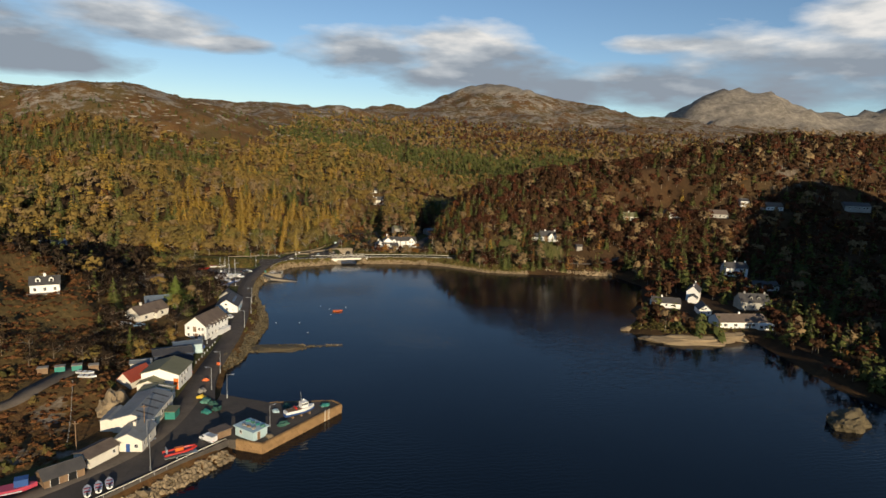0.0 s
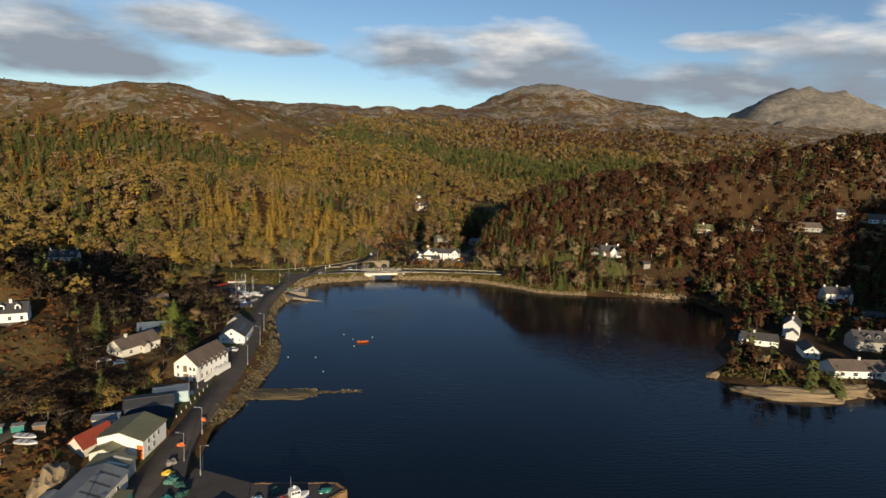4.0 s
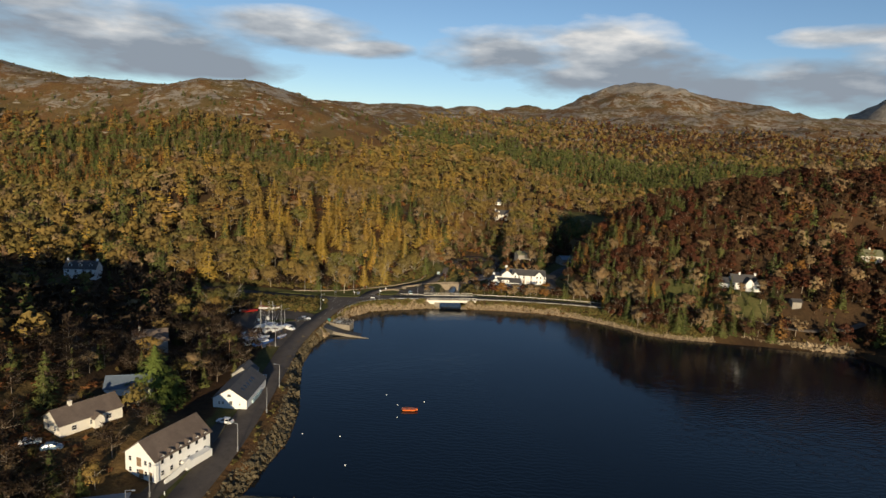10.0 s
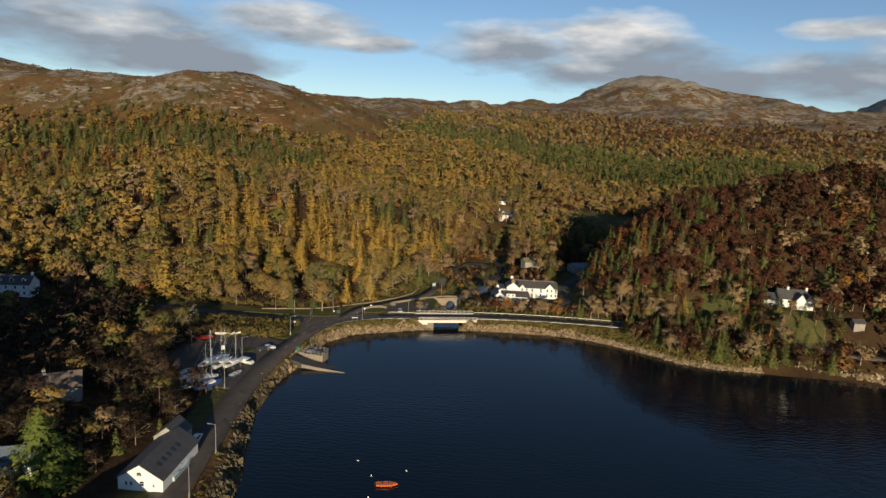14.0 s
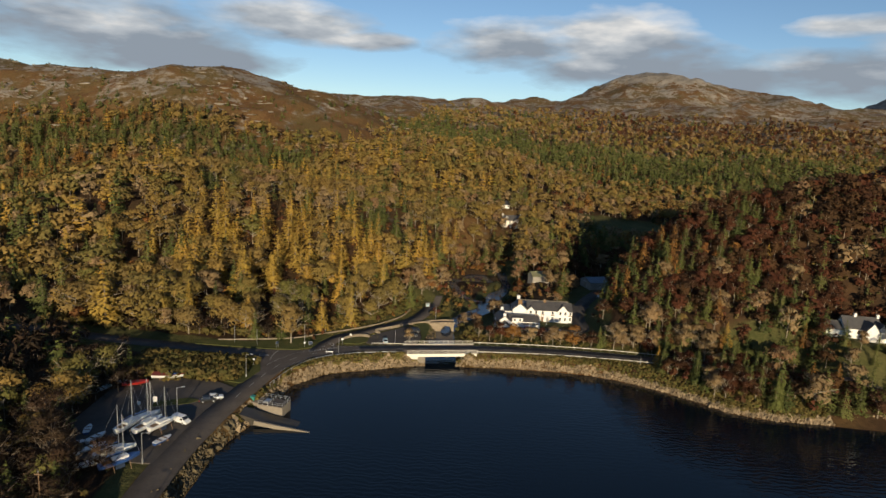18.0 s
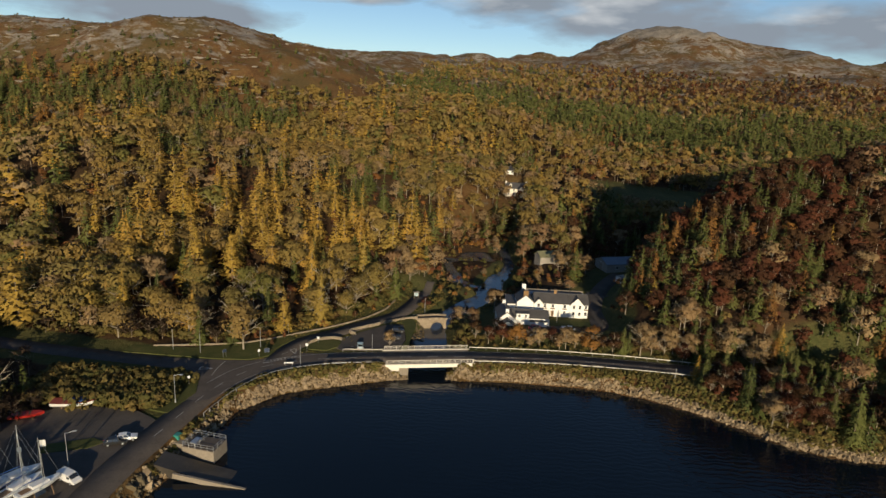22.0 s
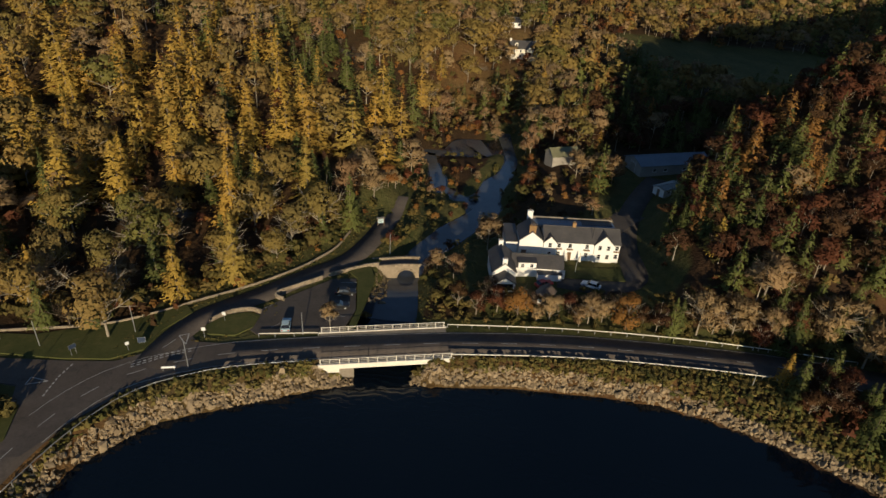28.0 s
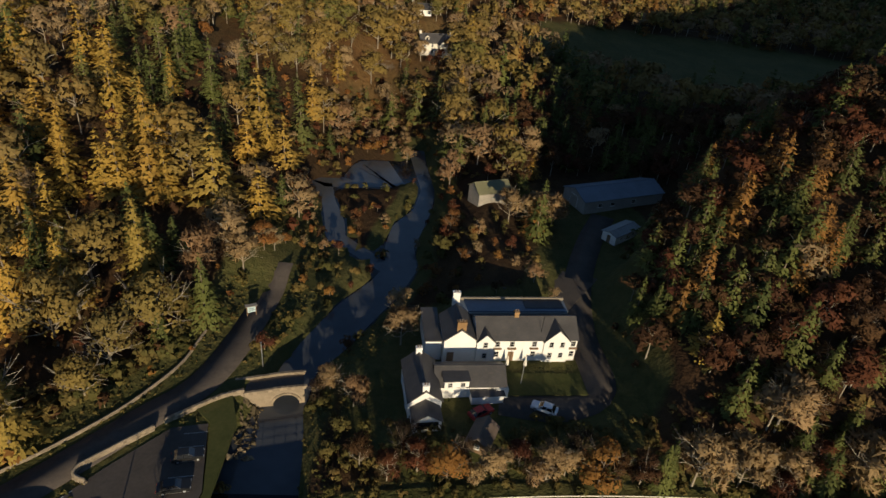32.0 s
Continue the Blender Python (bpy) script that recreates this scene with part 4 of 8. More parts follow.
for side in (-1, 1):
    for k in range(19):
        x = -7.8 + k * 0.6
        link("stone", STONES[k % 6], stone_bridge, "", Matrix.LocRotScale((x, side * 1.72, hump(x) + 0.22), Euler((0, r.uniform(-0.05, 0.05), 0)), Vector((0.62, 0.38, 0.55))))
        link("coping_stone", STONES[(k + 2) % 6], stone_bridge, "", Matrix.LocRotScale((x + 0.2, side * 1.72, hump(x) + 0.54), Euler((0, 0, r.uniform(-0.05, 0.05))), Vector((0.64, 0.48, 0.16))))
    for k in range(13):
        a = math.pi * (k + 0.5) / 13
        link("arch_stone", STONES[k % 6], stone_bridge, "", Matrix.LocRotScale((2.3 * math.cos(a), side * 1.92, 0.2 + 2.2 * math.sin(a)), Euler((0, -a, 0)), Vector((0.42, 0.3, 0.7))))

# ---- pier, slipway, outfall platform ----
PIER = [(-27.0, 150.8), (-20.1, 147.8), (0.1, 170.5), (-2.3, 173.4), (-20.7, 173.5), (-35.5, 180.5), (-36.4, 172), (-30.0, 151.6)]
DECK = 2.52
BLOCKS = []
for me in STONES:
    BLOCKS.append(me.copy())
    BLOCKS[-1].materials.clear()
    BLOCKS[-1].materials.append(M["pierstone"])
pier = thing("pier", -18, 165, 0, 0, "stone-faced fishing pier with a dark concrete deck", "pier")
part("deck", prism(bmesh.new(), [(x + 18, y - 165) for x, y in PIER], -2.5, DECK), M["old_tarmac"], pier, "dark worn concrete deck")
for edge, ((ax, ay), (bx, by)) in enumerate(zip(PIER[:4], PIER[1:5])):
    L = math.hypot(bx - ax, by - ay)
    ux, uy = (bx - ax) / L, (by - ay) / L
    for c in range(3):
        k, at = 0, (0.0 if c % 2 else -0.7)
        while at < L - 0.2:
            w = 1.5
            m0 = max(at, 0.02)
            m1 = min(at + w, L)
            cx, cy = ax + ux * (m0 + m1) / 2 + uy * 0.02, ay + uy * (m0 + m1) / 2 - ux * 0.02
            link("block", BLOCKS[(k + c) % 6], pier, "", Matrix.LocRotScale((cx + 18, cy - 165, -0.18 + 0.95 * c + 0.42), Euler((0, 0, math.atan2(uy, ux))), Vector((m1 - m0 + 0.04, 0.5, 0.98))))
            at += w
            k += 1
    if edge < 3:
        part("kerb", prism(bmesh.new(), [(ax + 18, ay - 165), (bx + 18, by - 165), (bx + 18 - uy * 0.5, by - 165 + ux * 0.5), (ax + 18 - uy * 0.5, ay - 165 + ux * 0.5)], DECK - 0.04, DECK + 0.22), M["pierstone"], pier)
for k in range(2):
    x, y = -4.6 + 1.0 * k, 165.2 + 1.13 * k
    bm = bmesh.new()
    for o in (-0.22, 0.22):
        rod(bm, (x + 18 + o * 0.65, y - 165 + o * 0.75 - 0.55, 0.2), (x + 18 + o * 0.65, y - 165 + o * 0.75 - 0.35, 3.3), 0.05)
    part("ladder", bm, M["whitesteel"], pier)

slip = thing("slipway", -29.5, 347.2, 0, 0, "sloping concrete slipway running under water", "slipway")
bm = bmesh.new()
pts = [((-10, -3, 2.9), (-10, 1.6, 2.9)), ((-3, -2.8, 0.9), (-3, 2.0, 0.9)), ((7.5, -3.6, -0.35), (8, 0.6, -0.35))]
tops = [[bm.verts.new(p) for p in row] for row in pts]
bots = [[bm.verts.new((p[0], p[1], -2.0)) for p in row] for row in pts]
for i in range(2):
    bm.faces.new((tops[i][0], tops[i + 1][0], tops[i + 1][1], tops[i][1]))
    bm.faces.new((bots[i][0], bots[i + 1][0], tops[i + 1][0], tops[i][0]))
    bm.faces.new((tops[i][1], tops[i + 1][1], bots[i + 1][1], bots[i][1]))
bm.faces.new((bots[2][0], bots[2][1], tops[2][1], tops[2][0]))
bmesh.ops.recalc_face_normals(bm, faces=bm.faces)
part("ramp", bm, M["wetramp"], slip, "dark wet concrete ramp")
part("kerb", boxed(-7.3, 7.3, -0.25, 0.25, -0.9, 0.15), M["concrete"], slip, "pale concrete kerb").matrix_local = pose(1.3, -3.9, 0.72, 0, 6.3, -3.5)

tank = thing("outfall_platform", -33.2, 352.8, 0, -10, "concrete outfall platform with galvanised railings at the shore", "platform")
part("base", boxed(-3.6, 3.6, -2.3, 2.5, -1.0, 2.6), M["concrete"], tank)
part("floor", boxed(-3.4, 3.4, -2.1, 2.3, 2.6, 2.66), M["tarmac"], tank, "dark grating floor")
part("lower_chamber", boxed(-7.4, -3.6, -1.6, 2.0, 0.0, 2.6), M["concrete"], tank)
part("hatch", boxed(-2.6, -1.2, -1.0, 1.2, 2.66, 3.0), M["galv"], tank)
part("control_box", boxed(-6.8, -5.6, -0.6, 0.8, 2.6, 3.6), M["teal"], tank, "dark green control cabinet")
for x0, y0, x1, y1 in ((-3.5, -2.2, 3.5, -2.2), (3.5, -2.2, 3.5, 2.4), (3.5, 2.4, -3.5, 2.4), (-3.5, 2.4, -3.5, -2.2), (-0.6, -2.2, -0.6, 2.4)):
    n = max(2, int(math.hypot(x1 - x0, y1 - y0) / 1.3))
    for k in range(n):
        part("rail_post", rod(bmesh.new(), (x0 + (x1 - x0) * k / n, y0 + (y1 - y0) * k / n, 2.6), (x0 + (x1 - x0) * k / n, y0 + (y1 - y0) * k / n, 3.75), 0.045, 5), M["galv"], tank)
    for z in (3.2, 3.72):
        part("rail", rod(bmesh.new(), (x0, y0, z), (x1, y1, z), 0.04, 5), M["galv"], tank)

# ---- roadside rails ----
POST = bpy.data.meshes.new("post")
bm = boxed(-0.06, 0.06, -0.06, 0.06, -0.3, 0.72)
bm.to_mesh(POST)
bm.free()
POST.materials.append(M["galv"])


def guard_rail(line, label, mat="galv", step=3.0, top=0.75):
    pts = resampled(line, step)
    z = np.maximum(height(pts[:, 0], pts[:, 1]), 2.6) + 0.05
    z = np.maximum(z, ROAD_Z - 0.1)
    owner = thing("guard_rail", pts[0, 0], pts[0, 1], 0, 0, label, "guard rail")
    for p, q in zip(pts, z):
        link("post", POST, owner, "", Matrix.Translation((p[0] - pts[0, 0], p[1] - pts[0, 1], q)))
    a, b = sideways(pts, 0.05), sideways(pts, 0.10)
    n = len(pts)
    o = np.array([pts[0, 0], pts[0, 1], 0])
    v = np.concatenate([np.c_[a, z + top - 0.16], np.c_[b, z + top - 0.08], np.c_[a, z + top]]) - o
    i = np.arange(n - 1)
    f = np.concatenate([np.stack([i, i + 1, i + 1 + n, i + n], -1), np.stack([i + n, i + 1 + n, i + 1 + 2 * n, i + 2 * n], -1)])
    ob = link("beam", array_mesh("beam", v, f, [M[mat]]), owner)
    mod = ob.modifiers.new("thickness", "SOLIDIFY")
    mod.thickness = 0.04


guard_rail([(-37.3, 362), (-34.6, 374), (-29.3, 383.8), (-19, 390), (-8, 393.2), (-3, 394.2)], "galvanised guard rail along the curving coast road")
guard_rail([(22, 398.9), (45, 400.6), (66, 400.2), (84, 398.8)], "pale guard rail above the armour stone", "whitesteel")
guard_rail([(-14.5, 401), (-8, 401.9), (-3.5, 402.6)], "white guard rail beside the car park", "whitesteel")
guard_rail([(21, 408.2), (44, 409.6), (66, 409.2), (84, 407.6), (100, 405.4)], "white guard rail in front of the inn garden", "whitesteel")
guard_rail([(-75.5, 102), (-50.2, 126.3), (-36.8, 141.2), (-29.2, 149.2)], "low white rail along the quay edge", "whitesteel", 3.0, 0.55)


# ---- buildings ----
WINDOWS = {}
BUILT = []  # where the houses stand, kept clear of trees


def window_unit(parent, m, w, h, bars=1, frame_mat="frame"):
    """A recessed pane in a proud frame with glazing bar and sill."""
    key = (round(w, 2), round(h, 2), bars, frame_mat)
    if key not in WINDOWS:
        bm = bmesh.new()
        t = 0.09
        rings = [[bm.verts.new((sx * (w / 2 - i), y, i if sz < 0 else h - i)) for sx, sz in ((-1, -1), (1, -1), (1, 1), (-1, 1))] for i, y in ((0, 0.0), (0, -0.07), (t, -0.07), (t, 0.0))]
        for a, b in zip(rings, rings[1:] + rings[:1]):
            for k in range(4):
                bm.faces.new((a[k], a[(k + 1) % 4], b[(k + 1) % 4], b[k]))
        bmesh.ops.recalc_face_normals(bm, faces=bm.faces)
        f = bpy.data.meshes.new("window")
        bm.to_mesh(f)
        bm.free()
        f.materials.append(M[frame_mat])
        bm = boxed(-w / 2 + t, w / 2 - t, -0.025, -0.004, t, h - t)
        g = bpy.data.meshes.new("pane")
        bm.to_mesh(g)
        bm.free()
        g.materials.append(M["glass"])
        bits = []
        for name, dims in (("sill", (-w / 2 - 0.08, w / 2 + 0.08, -0.16, 0.0, -0.1, -0.002)), ("glazing_bar", (-w / 2 + t, w / 2 - t, -0.05, -0.027, h * 0.5 - 0.03, h * 0.5 + 0.03))):
            bits.append(bpy.data.meshes.new(name))
            bm = boxed(*dims)
            bm.to_mesh(bits[-1])
            bm.free()
            bits[-1].materials.append(M[frame_mat])
        WINDOWS[key] = (f, g, bits)
    f, g, bits = WINDOWS[key]
    ob = link("window", f, parent, "", m)
    link("pane", g, ob)
    for me in bits:
        link(me.name.split(".")[0], me, ob)
    return ob


def face(side, L, W):
    """The pose of a wall's foot: its x runs along the wall, its -y points out."""
    return {"front": pose(0, -W / 2, 0), "back": pose(0, W / 2, 0, 0, 0, 180), "left": pose(-L / 2, 0, 0, 0, 0, -90), "right": pose(L / 2, 0, 0, 0, 0, 90)}[side]


def gabled(parent, L, W, eave, rise, wall, roof, over=0.35, base=2.0, m=None, mono=False):
    """Walls with gables and two roof slabs; the ridge runs along x."""
    m = m or Matrix()
    bm = bmesh.new()
    prof = [(-W / 2, -base), (W / 2, -base), (W / 2, eave), (0, eave + rise), (-W / 2, eave)]
    a, b = [bm.verts.new((-L / 2, y, z)) for y, z in prof], [bm.verts.new((L / 2, y, z)) for y, z in prof]
    bm.faces.new(a[::-1])
    bm.faces.new(b)
    for i in range(5):
        bm.faces.new((a[i], a[(i + 1) % 5], b[(i + 1) % 5], b[i]))
    bmesh.ops.recalc_face_normals(bm, faces=bm.faces)
    part("wall", bm, M[wall], parent).matrix_local = m
    slope = math.hypot(W / 2, rise)
    for s in (-1, 1):
        bm = bmesh.new()
        ny, nz = s * rise / slope, (W / 2) / slope
        ey, ez = s * (W / 2 + over * (W / 2) / slope), eave - over * rise / slope
        q = [(-L / 2 - over, 0, eave + rise), (L / 2 + over, 0, eave + rise), (L / 2 + over, ey, ez), (-L / 2 - over, ey, ez)]
        lo = [bm.verts.new((x, y + ny * 0.01, z + nz * 0.01)) for x, y, z in q]
        hi = [bm.verts.new((x, y + ny * 0.17, z + nz * 0.17)) for x, y, z in q]
        bm.faces.new(hi)
        bm.faces.new(lo[::-1])
        for i in range(4):
            bm.faces.new((lo[i], lo[(i + 1) % 4], hi[(i + 1) % 4], hi[i]))
        bmesh.ops.recalc_face_normals(bm, faces=bm.faces)
        part("roof", bm, M[roof], parent).matrix_local = m
    part("ridge", boxed(-L / 2 - over, L / 2 + over, -0.14, 0.14, eave + rise + 0.08, eave + rise + 0.24), M[roof], parent).matrix_local = m


def chimney(parent, x, y, z0, z1, mat, pots=2, w=0.75, d=0.6):
    ob = part("chimney", box(boxed(x - w / 2, x + w / 2, y - d / 2, y + d / 2, z0, z1), x - w / 2 - 0.07, x + w / 2 + 0.07, y - d / 2 - 0.07, y + d / 2 + 0.07, z1 - 0.22, z1 - 0.05), M[mat], parent)
    for k in range(pots):
        part("chimney_pot", rod(bmesh.new(), (x + (k - (pots - 1) / 2) * 0.38, y, z1 - 0.02), (x + (k - (pots - 1) / 2) * 0.38, y, z1 + 0.45), 0.13, 7, 0.11), M["browntile"], ob)


def door_unit(parent, m, w=0.95, h=2.05, mat="timber"):
    bm = boxed(-w / 2 - 0.08, w / 2 + 0.08, -0.06, 0.0, 0, h + 0.08)
    ob = part("door", bm, M["frame"], parent)
    ob.matrix_local = m
    part("door_leaf", boxed(-w / 2, w / 2, -0.085, -0.062, 0.02, h), M[mat], ob)


def dormer(parent, x, y, z, w, depth, h, wall, roof, side=-1):
    """A small gabled dormer that stands out of a roof; its window faces along side * y."""
    ob = thing_part("dormer", parent, pose(x, y, z, 0, 0, 0 if side < 0 else 180))
    bm = bmesh.new()
    prof = [(-w / 2, -0.8), (w / 2, -0.8), (w / 2, h), (0, h + w * 0.42), (-w / 2, h)]
    a, b = [bm.verts.new((px, 0, pz)) for px, pz in prof], [bm.verts.new((px, depth, pz)) for px, pz in prof]
    bm.faces.new(a)
    bm.faces.new(b[::-1])
    for i in range(5):
        bm.faces.new((a[i], b[i], b[(i + 1) % 5], a[(i + 1) % 5]))
    bmesh.ops.recalc_face_normals(bm, faces=bm.faces)
    part("cheek", bm, M[wall], ob)
    for s in (-1, 1):
        bm = bmesh.new()
        q = [(0, h + w * 0.42), (s * (w / 2 + 0.2), h - 0.17)]
        vs = [bm.verts.new((px, py, pz + dz)) for dz in (0.02, 0.15) for px, pz in q for py in (-0.25, depth)]
        for f in ((0, 1, 3, 2), (4, 6, 7, 5), (0, 2, 6, 4), (1, 5, 7, 3), (0, 4, 5, 1), (2, 3, 7, 6)):
            bm.faces.new([vs[i] for i in f])
        bmesh.ops.recalc_face_normals(bm, faces=bm.faces)
        part("dormer_roof", bm, M[roof], ob)
    part("dormer_pane", boxed(-w * 0.28, w * 0.28, -0.05, -0.01, 0.05, h - 0.1), M["glass"], ob)
    return ob


def thing_part(name, parent, m):
    ob = part(name, boxed(-0.05, 0.05, 0.2, 0.3, -0.3, -0.2), M["frame"], parent)
    ob.matrix_local = m
    return ob


def house(name, x, y, rot, L, W, eave, rise, wall, roof, label, z=None, chimneys=(), windows=(), doors=(), dormers=(), skylights=(), chimney_mat=None, category="house"):
    """windows: (side, along, up, width, height); doors: (side, along); dormers: (x, side); chimneys: x along the ridge."""
    h = thing(name, x, y, gz(x, y) if z is None else z, rot, label, category)
    BUILT.append((x, y, max(L, W) * 0.5 + 3.5))
    gabled(h, L, W, eave, rise, wall, roof)
    for cx in chimneys:
        chimney(h, cx, 0, eave + rise - 0.8, eave + rise + 1.15, chimney_mat or wall)
    for side, along, up, w, hh in windows:
        window_unit(h, face(side, L, W) @ pose(along, -0.002, up), w, hh)
    for d in doors:
        door_unit(h, face(d[0], L, W) @ pose(d[1], -0.002, 0.02), *(d[2:]))
    for dx, side in dormers:
        dormer(h, dx, side * W * 0.36, eave + rise * 0.28, 1.5, W * 0.3, 1.25, wall, roof, side)
    for sx, side in skylights:
        slope = math.degrees(math.atan2(rise, W / 2))
        part("skylight", boxed(-0.45, 0.45, -0.6, 0.6, 0.16, 0.24), M["glass"], h, "dark roof light").matrix_local = pose(sx, side * W * 0.25, eave + rise * 0.5, -side * slope)
    return h


def rowed(side, xs, up, w=0.95, h=1.25):
    return [(side, x, up, w, h) for x in xs]


# the inn: main range, front-gabled end, wall dormers, flat-roofed rear
inn = thing("inn", 48.2, 441.4, 4.6, 1.5, "white two-storey roadside inn with slate roofs and gablets", "inn")
gabled(inn, 18.0, 7.0, 4.6, 2.4, "white", "slate", 0.2, 1.0, pose(3.0, -0.5, 0))
gabled(inn, 7.3, 5.6, 4.6, 2.2, "white", "slate", 0.2, 1.0, pose(-9.0, -0.35, 0, 0, 0, 90))
chimney(inn, -9.0, -3.4, 6.2, 8.3, "pierstone", 3, 1.6, 0.8)
chimney(inn, 1.2, -0.4, 6.4, 8.2, "pierstone", 2, 0.8, 0.7)
for gxx, gw in ((-4.6, 3.0), (8.2, 4.6)):
    g = thing_part("gablet", inn, pose(gxx, -4.35, 0))
    bm = bmesh.new()
    prof = [(-gw / 2, -0.6), (gw / 2, -0.6), (gw / 2, 4.5), (0, 4.5 + gw * 0.52), (-gw / 2, 4.5)]
    a, b = [bm.verts.new((px, 0, pz)) for px, pz in prof], [bm.verts.new((px, 4.2, pz)) for px, pz in prof]
    bm.faces.new(a)
    bm.faces.new(b[::-1])
    for i in range(5):
        bm.faces.new((a[i], b[i], b[(i + 1) % 5], a[(i + 1) % 5]))
    bmesh.ops.recalc_face_normals(bm, faces=bm.faces)
    part("gablet_wall", bm, M["white"], g)
    for s in (-1, 1):
        bm = bmesh.new()
        q = [(0, 4.5 + gw * 0.52), (s * (gw / 2 + 0.22), 4.5 - 0.22)]
        vs = [bm.verts.new((px, py, pz + dz)) for dz in (0.02, 0.16) for px, pz in q for py in (-0.25, 4.2)]
        for f in ((0, 1, 3, 2), (4, 6, 7, 5), (0, 2, 6, 4), (1, 5, 7, 3), (0, 4, 5, 1), (2, 3, 7, 6)):
            bm.faces.new([vs[i] for i in f])
        bmesh.ops.recalc_face_normals(bm, faces=bm.faces)
        part("gablet_roof", bm, M["slate"], g)
    for wx in ((0,) if gw < 4 else (-1.0, 1.0)):
        window_unit(inn, pose(gxx + wx, -4.36, 3.2), 0.9, 1.25)
        window_unit(inn, pose(gxx + wx, -4.36, 0.9), 0.9, 1.2)
for wx in (-2.4, 0.2, 4.2, 11.3):
    window_unit(inn, pose(wx, -4.003, 3.15), 0.95, 1.2)
    part("window_box", boxed(wx - 0.75, wx + 0.75, -4.4, -4.02, 2.75, 3.0), M["timber"], inn, "dark flower box")
for wx in (-2.4, 4.2, 11.3):
    window_unit(inn, pose(wx, -4.003, 0.9), 0.95, 1.25)
door_unit(inn, pose(0.2, -4.003, 0.02), 1.0, 2.05)
door_unit(inn, pose(-10.6, -4.003, 0.02), 1.2, 2.05)
window_unit(inn, face("right", 18, 8) @ pose(0.5, -0.002, 1.0) @ pose(0, 0, 0), 1.0, 1.2).matrix_local = pose(12.002, 0, 1.0, 0, 0, 90)
part("rear_range", boxed(-8.5, 12.0, 3.02, 6.9, -1.0, 5.2), M["greywall"], inn)
part("rear_roof", boxed(-8.7, 12.2, 3.3, 7.1, 5.2, 5.42), M["blueroof"], inn, "grey-blue flat sheeted roof")
part("rear_parapet", boxed(-8.7, 12.2, 6.75, 7.1, 5.42, 5.95), M["concrete"], inn)
part("roof_well", boxed(4.2, 11.6, 4.2, 6.7, 5.42, 5.55), M["slate"], inn, "black felted roof well")
part("roof_light", boxed(6.2, 8.8, 7.3, 8.3, 4.6, 5.0), M["blueroof"], inn)
part("side_annex", boxed(-14.8, -12.0, -2.4, 7.0, -1.0, 3.2), M["white"], inn)
part("annex_roof", boxed(-15.0, -11.9, -2.6, 7.2, 3.2, 3.42), M["slate"], inn)
chimney(inn, -8.6, 6.2, 4.5, 7.7, "white", 2, 1.3, 0.8)
bm = boxed(2.6, 2.7, -0.3, -0.2, 6.0, 9.6)
part("flue", bm, M["carblack"], inn, "black metal flue pipe").matrix_local = pose(2.8, -2.6, -0.6)
for px in (-0.6, 2.6):
    p = thing("parasol", 48.2 + px, 435.4, 4.75, 0, "closed cream parasol standing before the inn", "parasol")
    part("pole", rod(bmesh.new(), (0, 0, 0), (0, 0, 2.9), 0.04), M["timber"], p)
    part("canopy", rod(bmesh.new(), (0, 0, 0.7), (0, 0, 2.7), 0.35, 8, 0.06), M["cream"], p)

cottage = thing("cottage", 32.2, 429.2, 4.5, 4.0, "white L-shaped cottage with slate roofs in front of the inn", "cottage")
gabled(cottage, 9.6, 5.2, 3.0, 2.1, "white", "slate", 0.2, 1.0, pose(0, 0, 0, 0, 0, 90))
gabled(cottage, 11.5, 5.8, 2.3, 1.8, "white", "slate", 0.2, 1.0, pose(8.2, 1.6, 0, 0, 0, -3))
chimney(cottage, 0, -4.4, 4.4, 6.2, "white", 2, 1.0, 0.7)
chimney(cottage, 0, 4.4, 4.4, 6.2, "white", 2, 1.0, 0.7)
gabled(cottage, 3.2, 4.4, 2.0, 1.4, "white", "slate", 0.15, 1.0, pose(0, -6.4, 0, 0, 0, 90))
part("porch_glazing", boxed(-1.7, 1.7, -8.06, -8.02, 0.5, 2.0), M["glass"], cottage, "brown-tinted porch glazing")
part("flat_dormer", boxed(3.6, 7.6, -1.4, 0.9, 2.0, 3.7), M["white"], cottage)
part("dormer_roof", boxed(3.4, 7.8, -1.6, 1.1, 3.7, 3.84), M["slate"], cottage)
for wx in (4.6, 6.7):
    window_unit(cottage, pose(wx - 0.1, -1.403, 2.45), 0.85, 0.95)
part("lean_to", boxed(7.9, 13.2, -3.0, -1.2, -1, 1.7), M["white"], cottage)
part("lean_to_roof", boxed(7.8, 13.4, -3.2, -1.1, 1.7, 1.86), M["slate"], cottage)
part("gable_annex", boxed(12.2, 14.2, -2.0, -0.2, -1, 2.0), M["white"], cottage)
window_unit(cottage, pose(-2.802, -3.5, 1.0, 0, 0, -90), 0.9, 1.1)
window_unit(cottage, pose(-2.802, 2.0, 1.0, 0, 0, -90), 0.9, 1.1)
house("garden_shed", 41.0, 419.6, 62, 4.6, 3.2, 1.7, 1.2, "timber", "browntile", "small brown timber outbuilding among garden bushes", 4.0, windows=[("left", 0, 0.8, 0.8, 0.8)], category="shed")

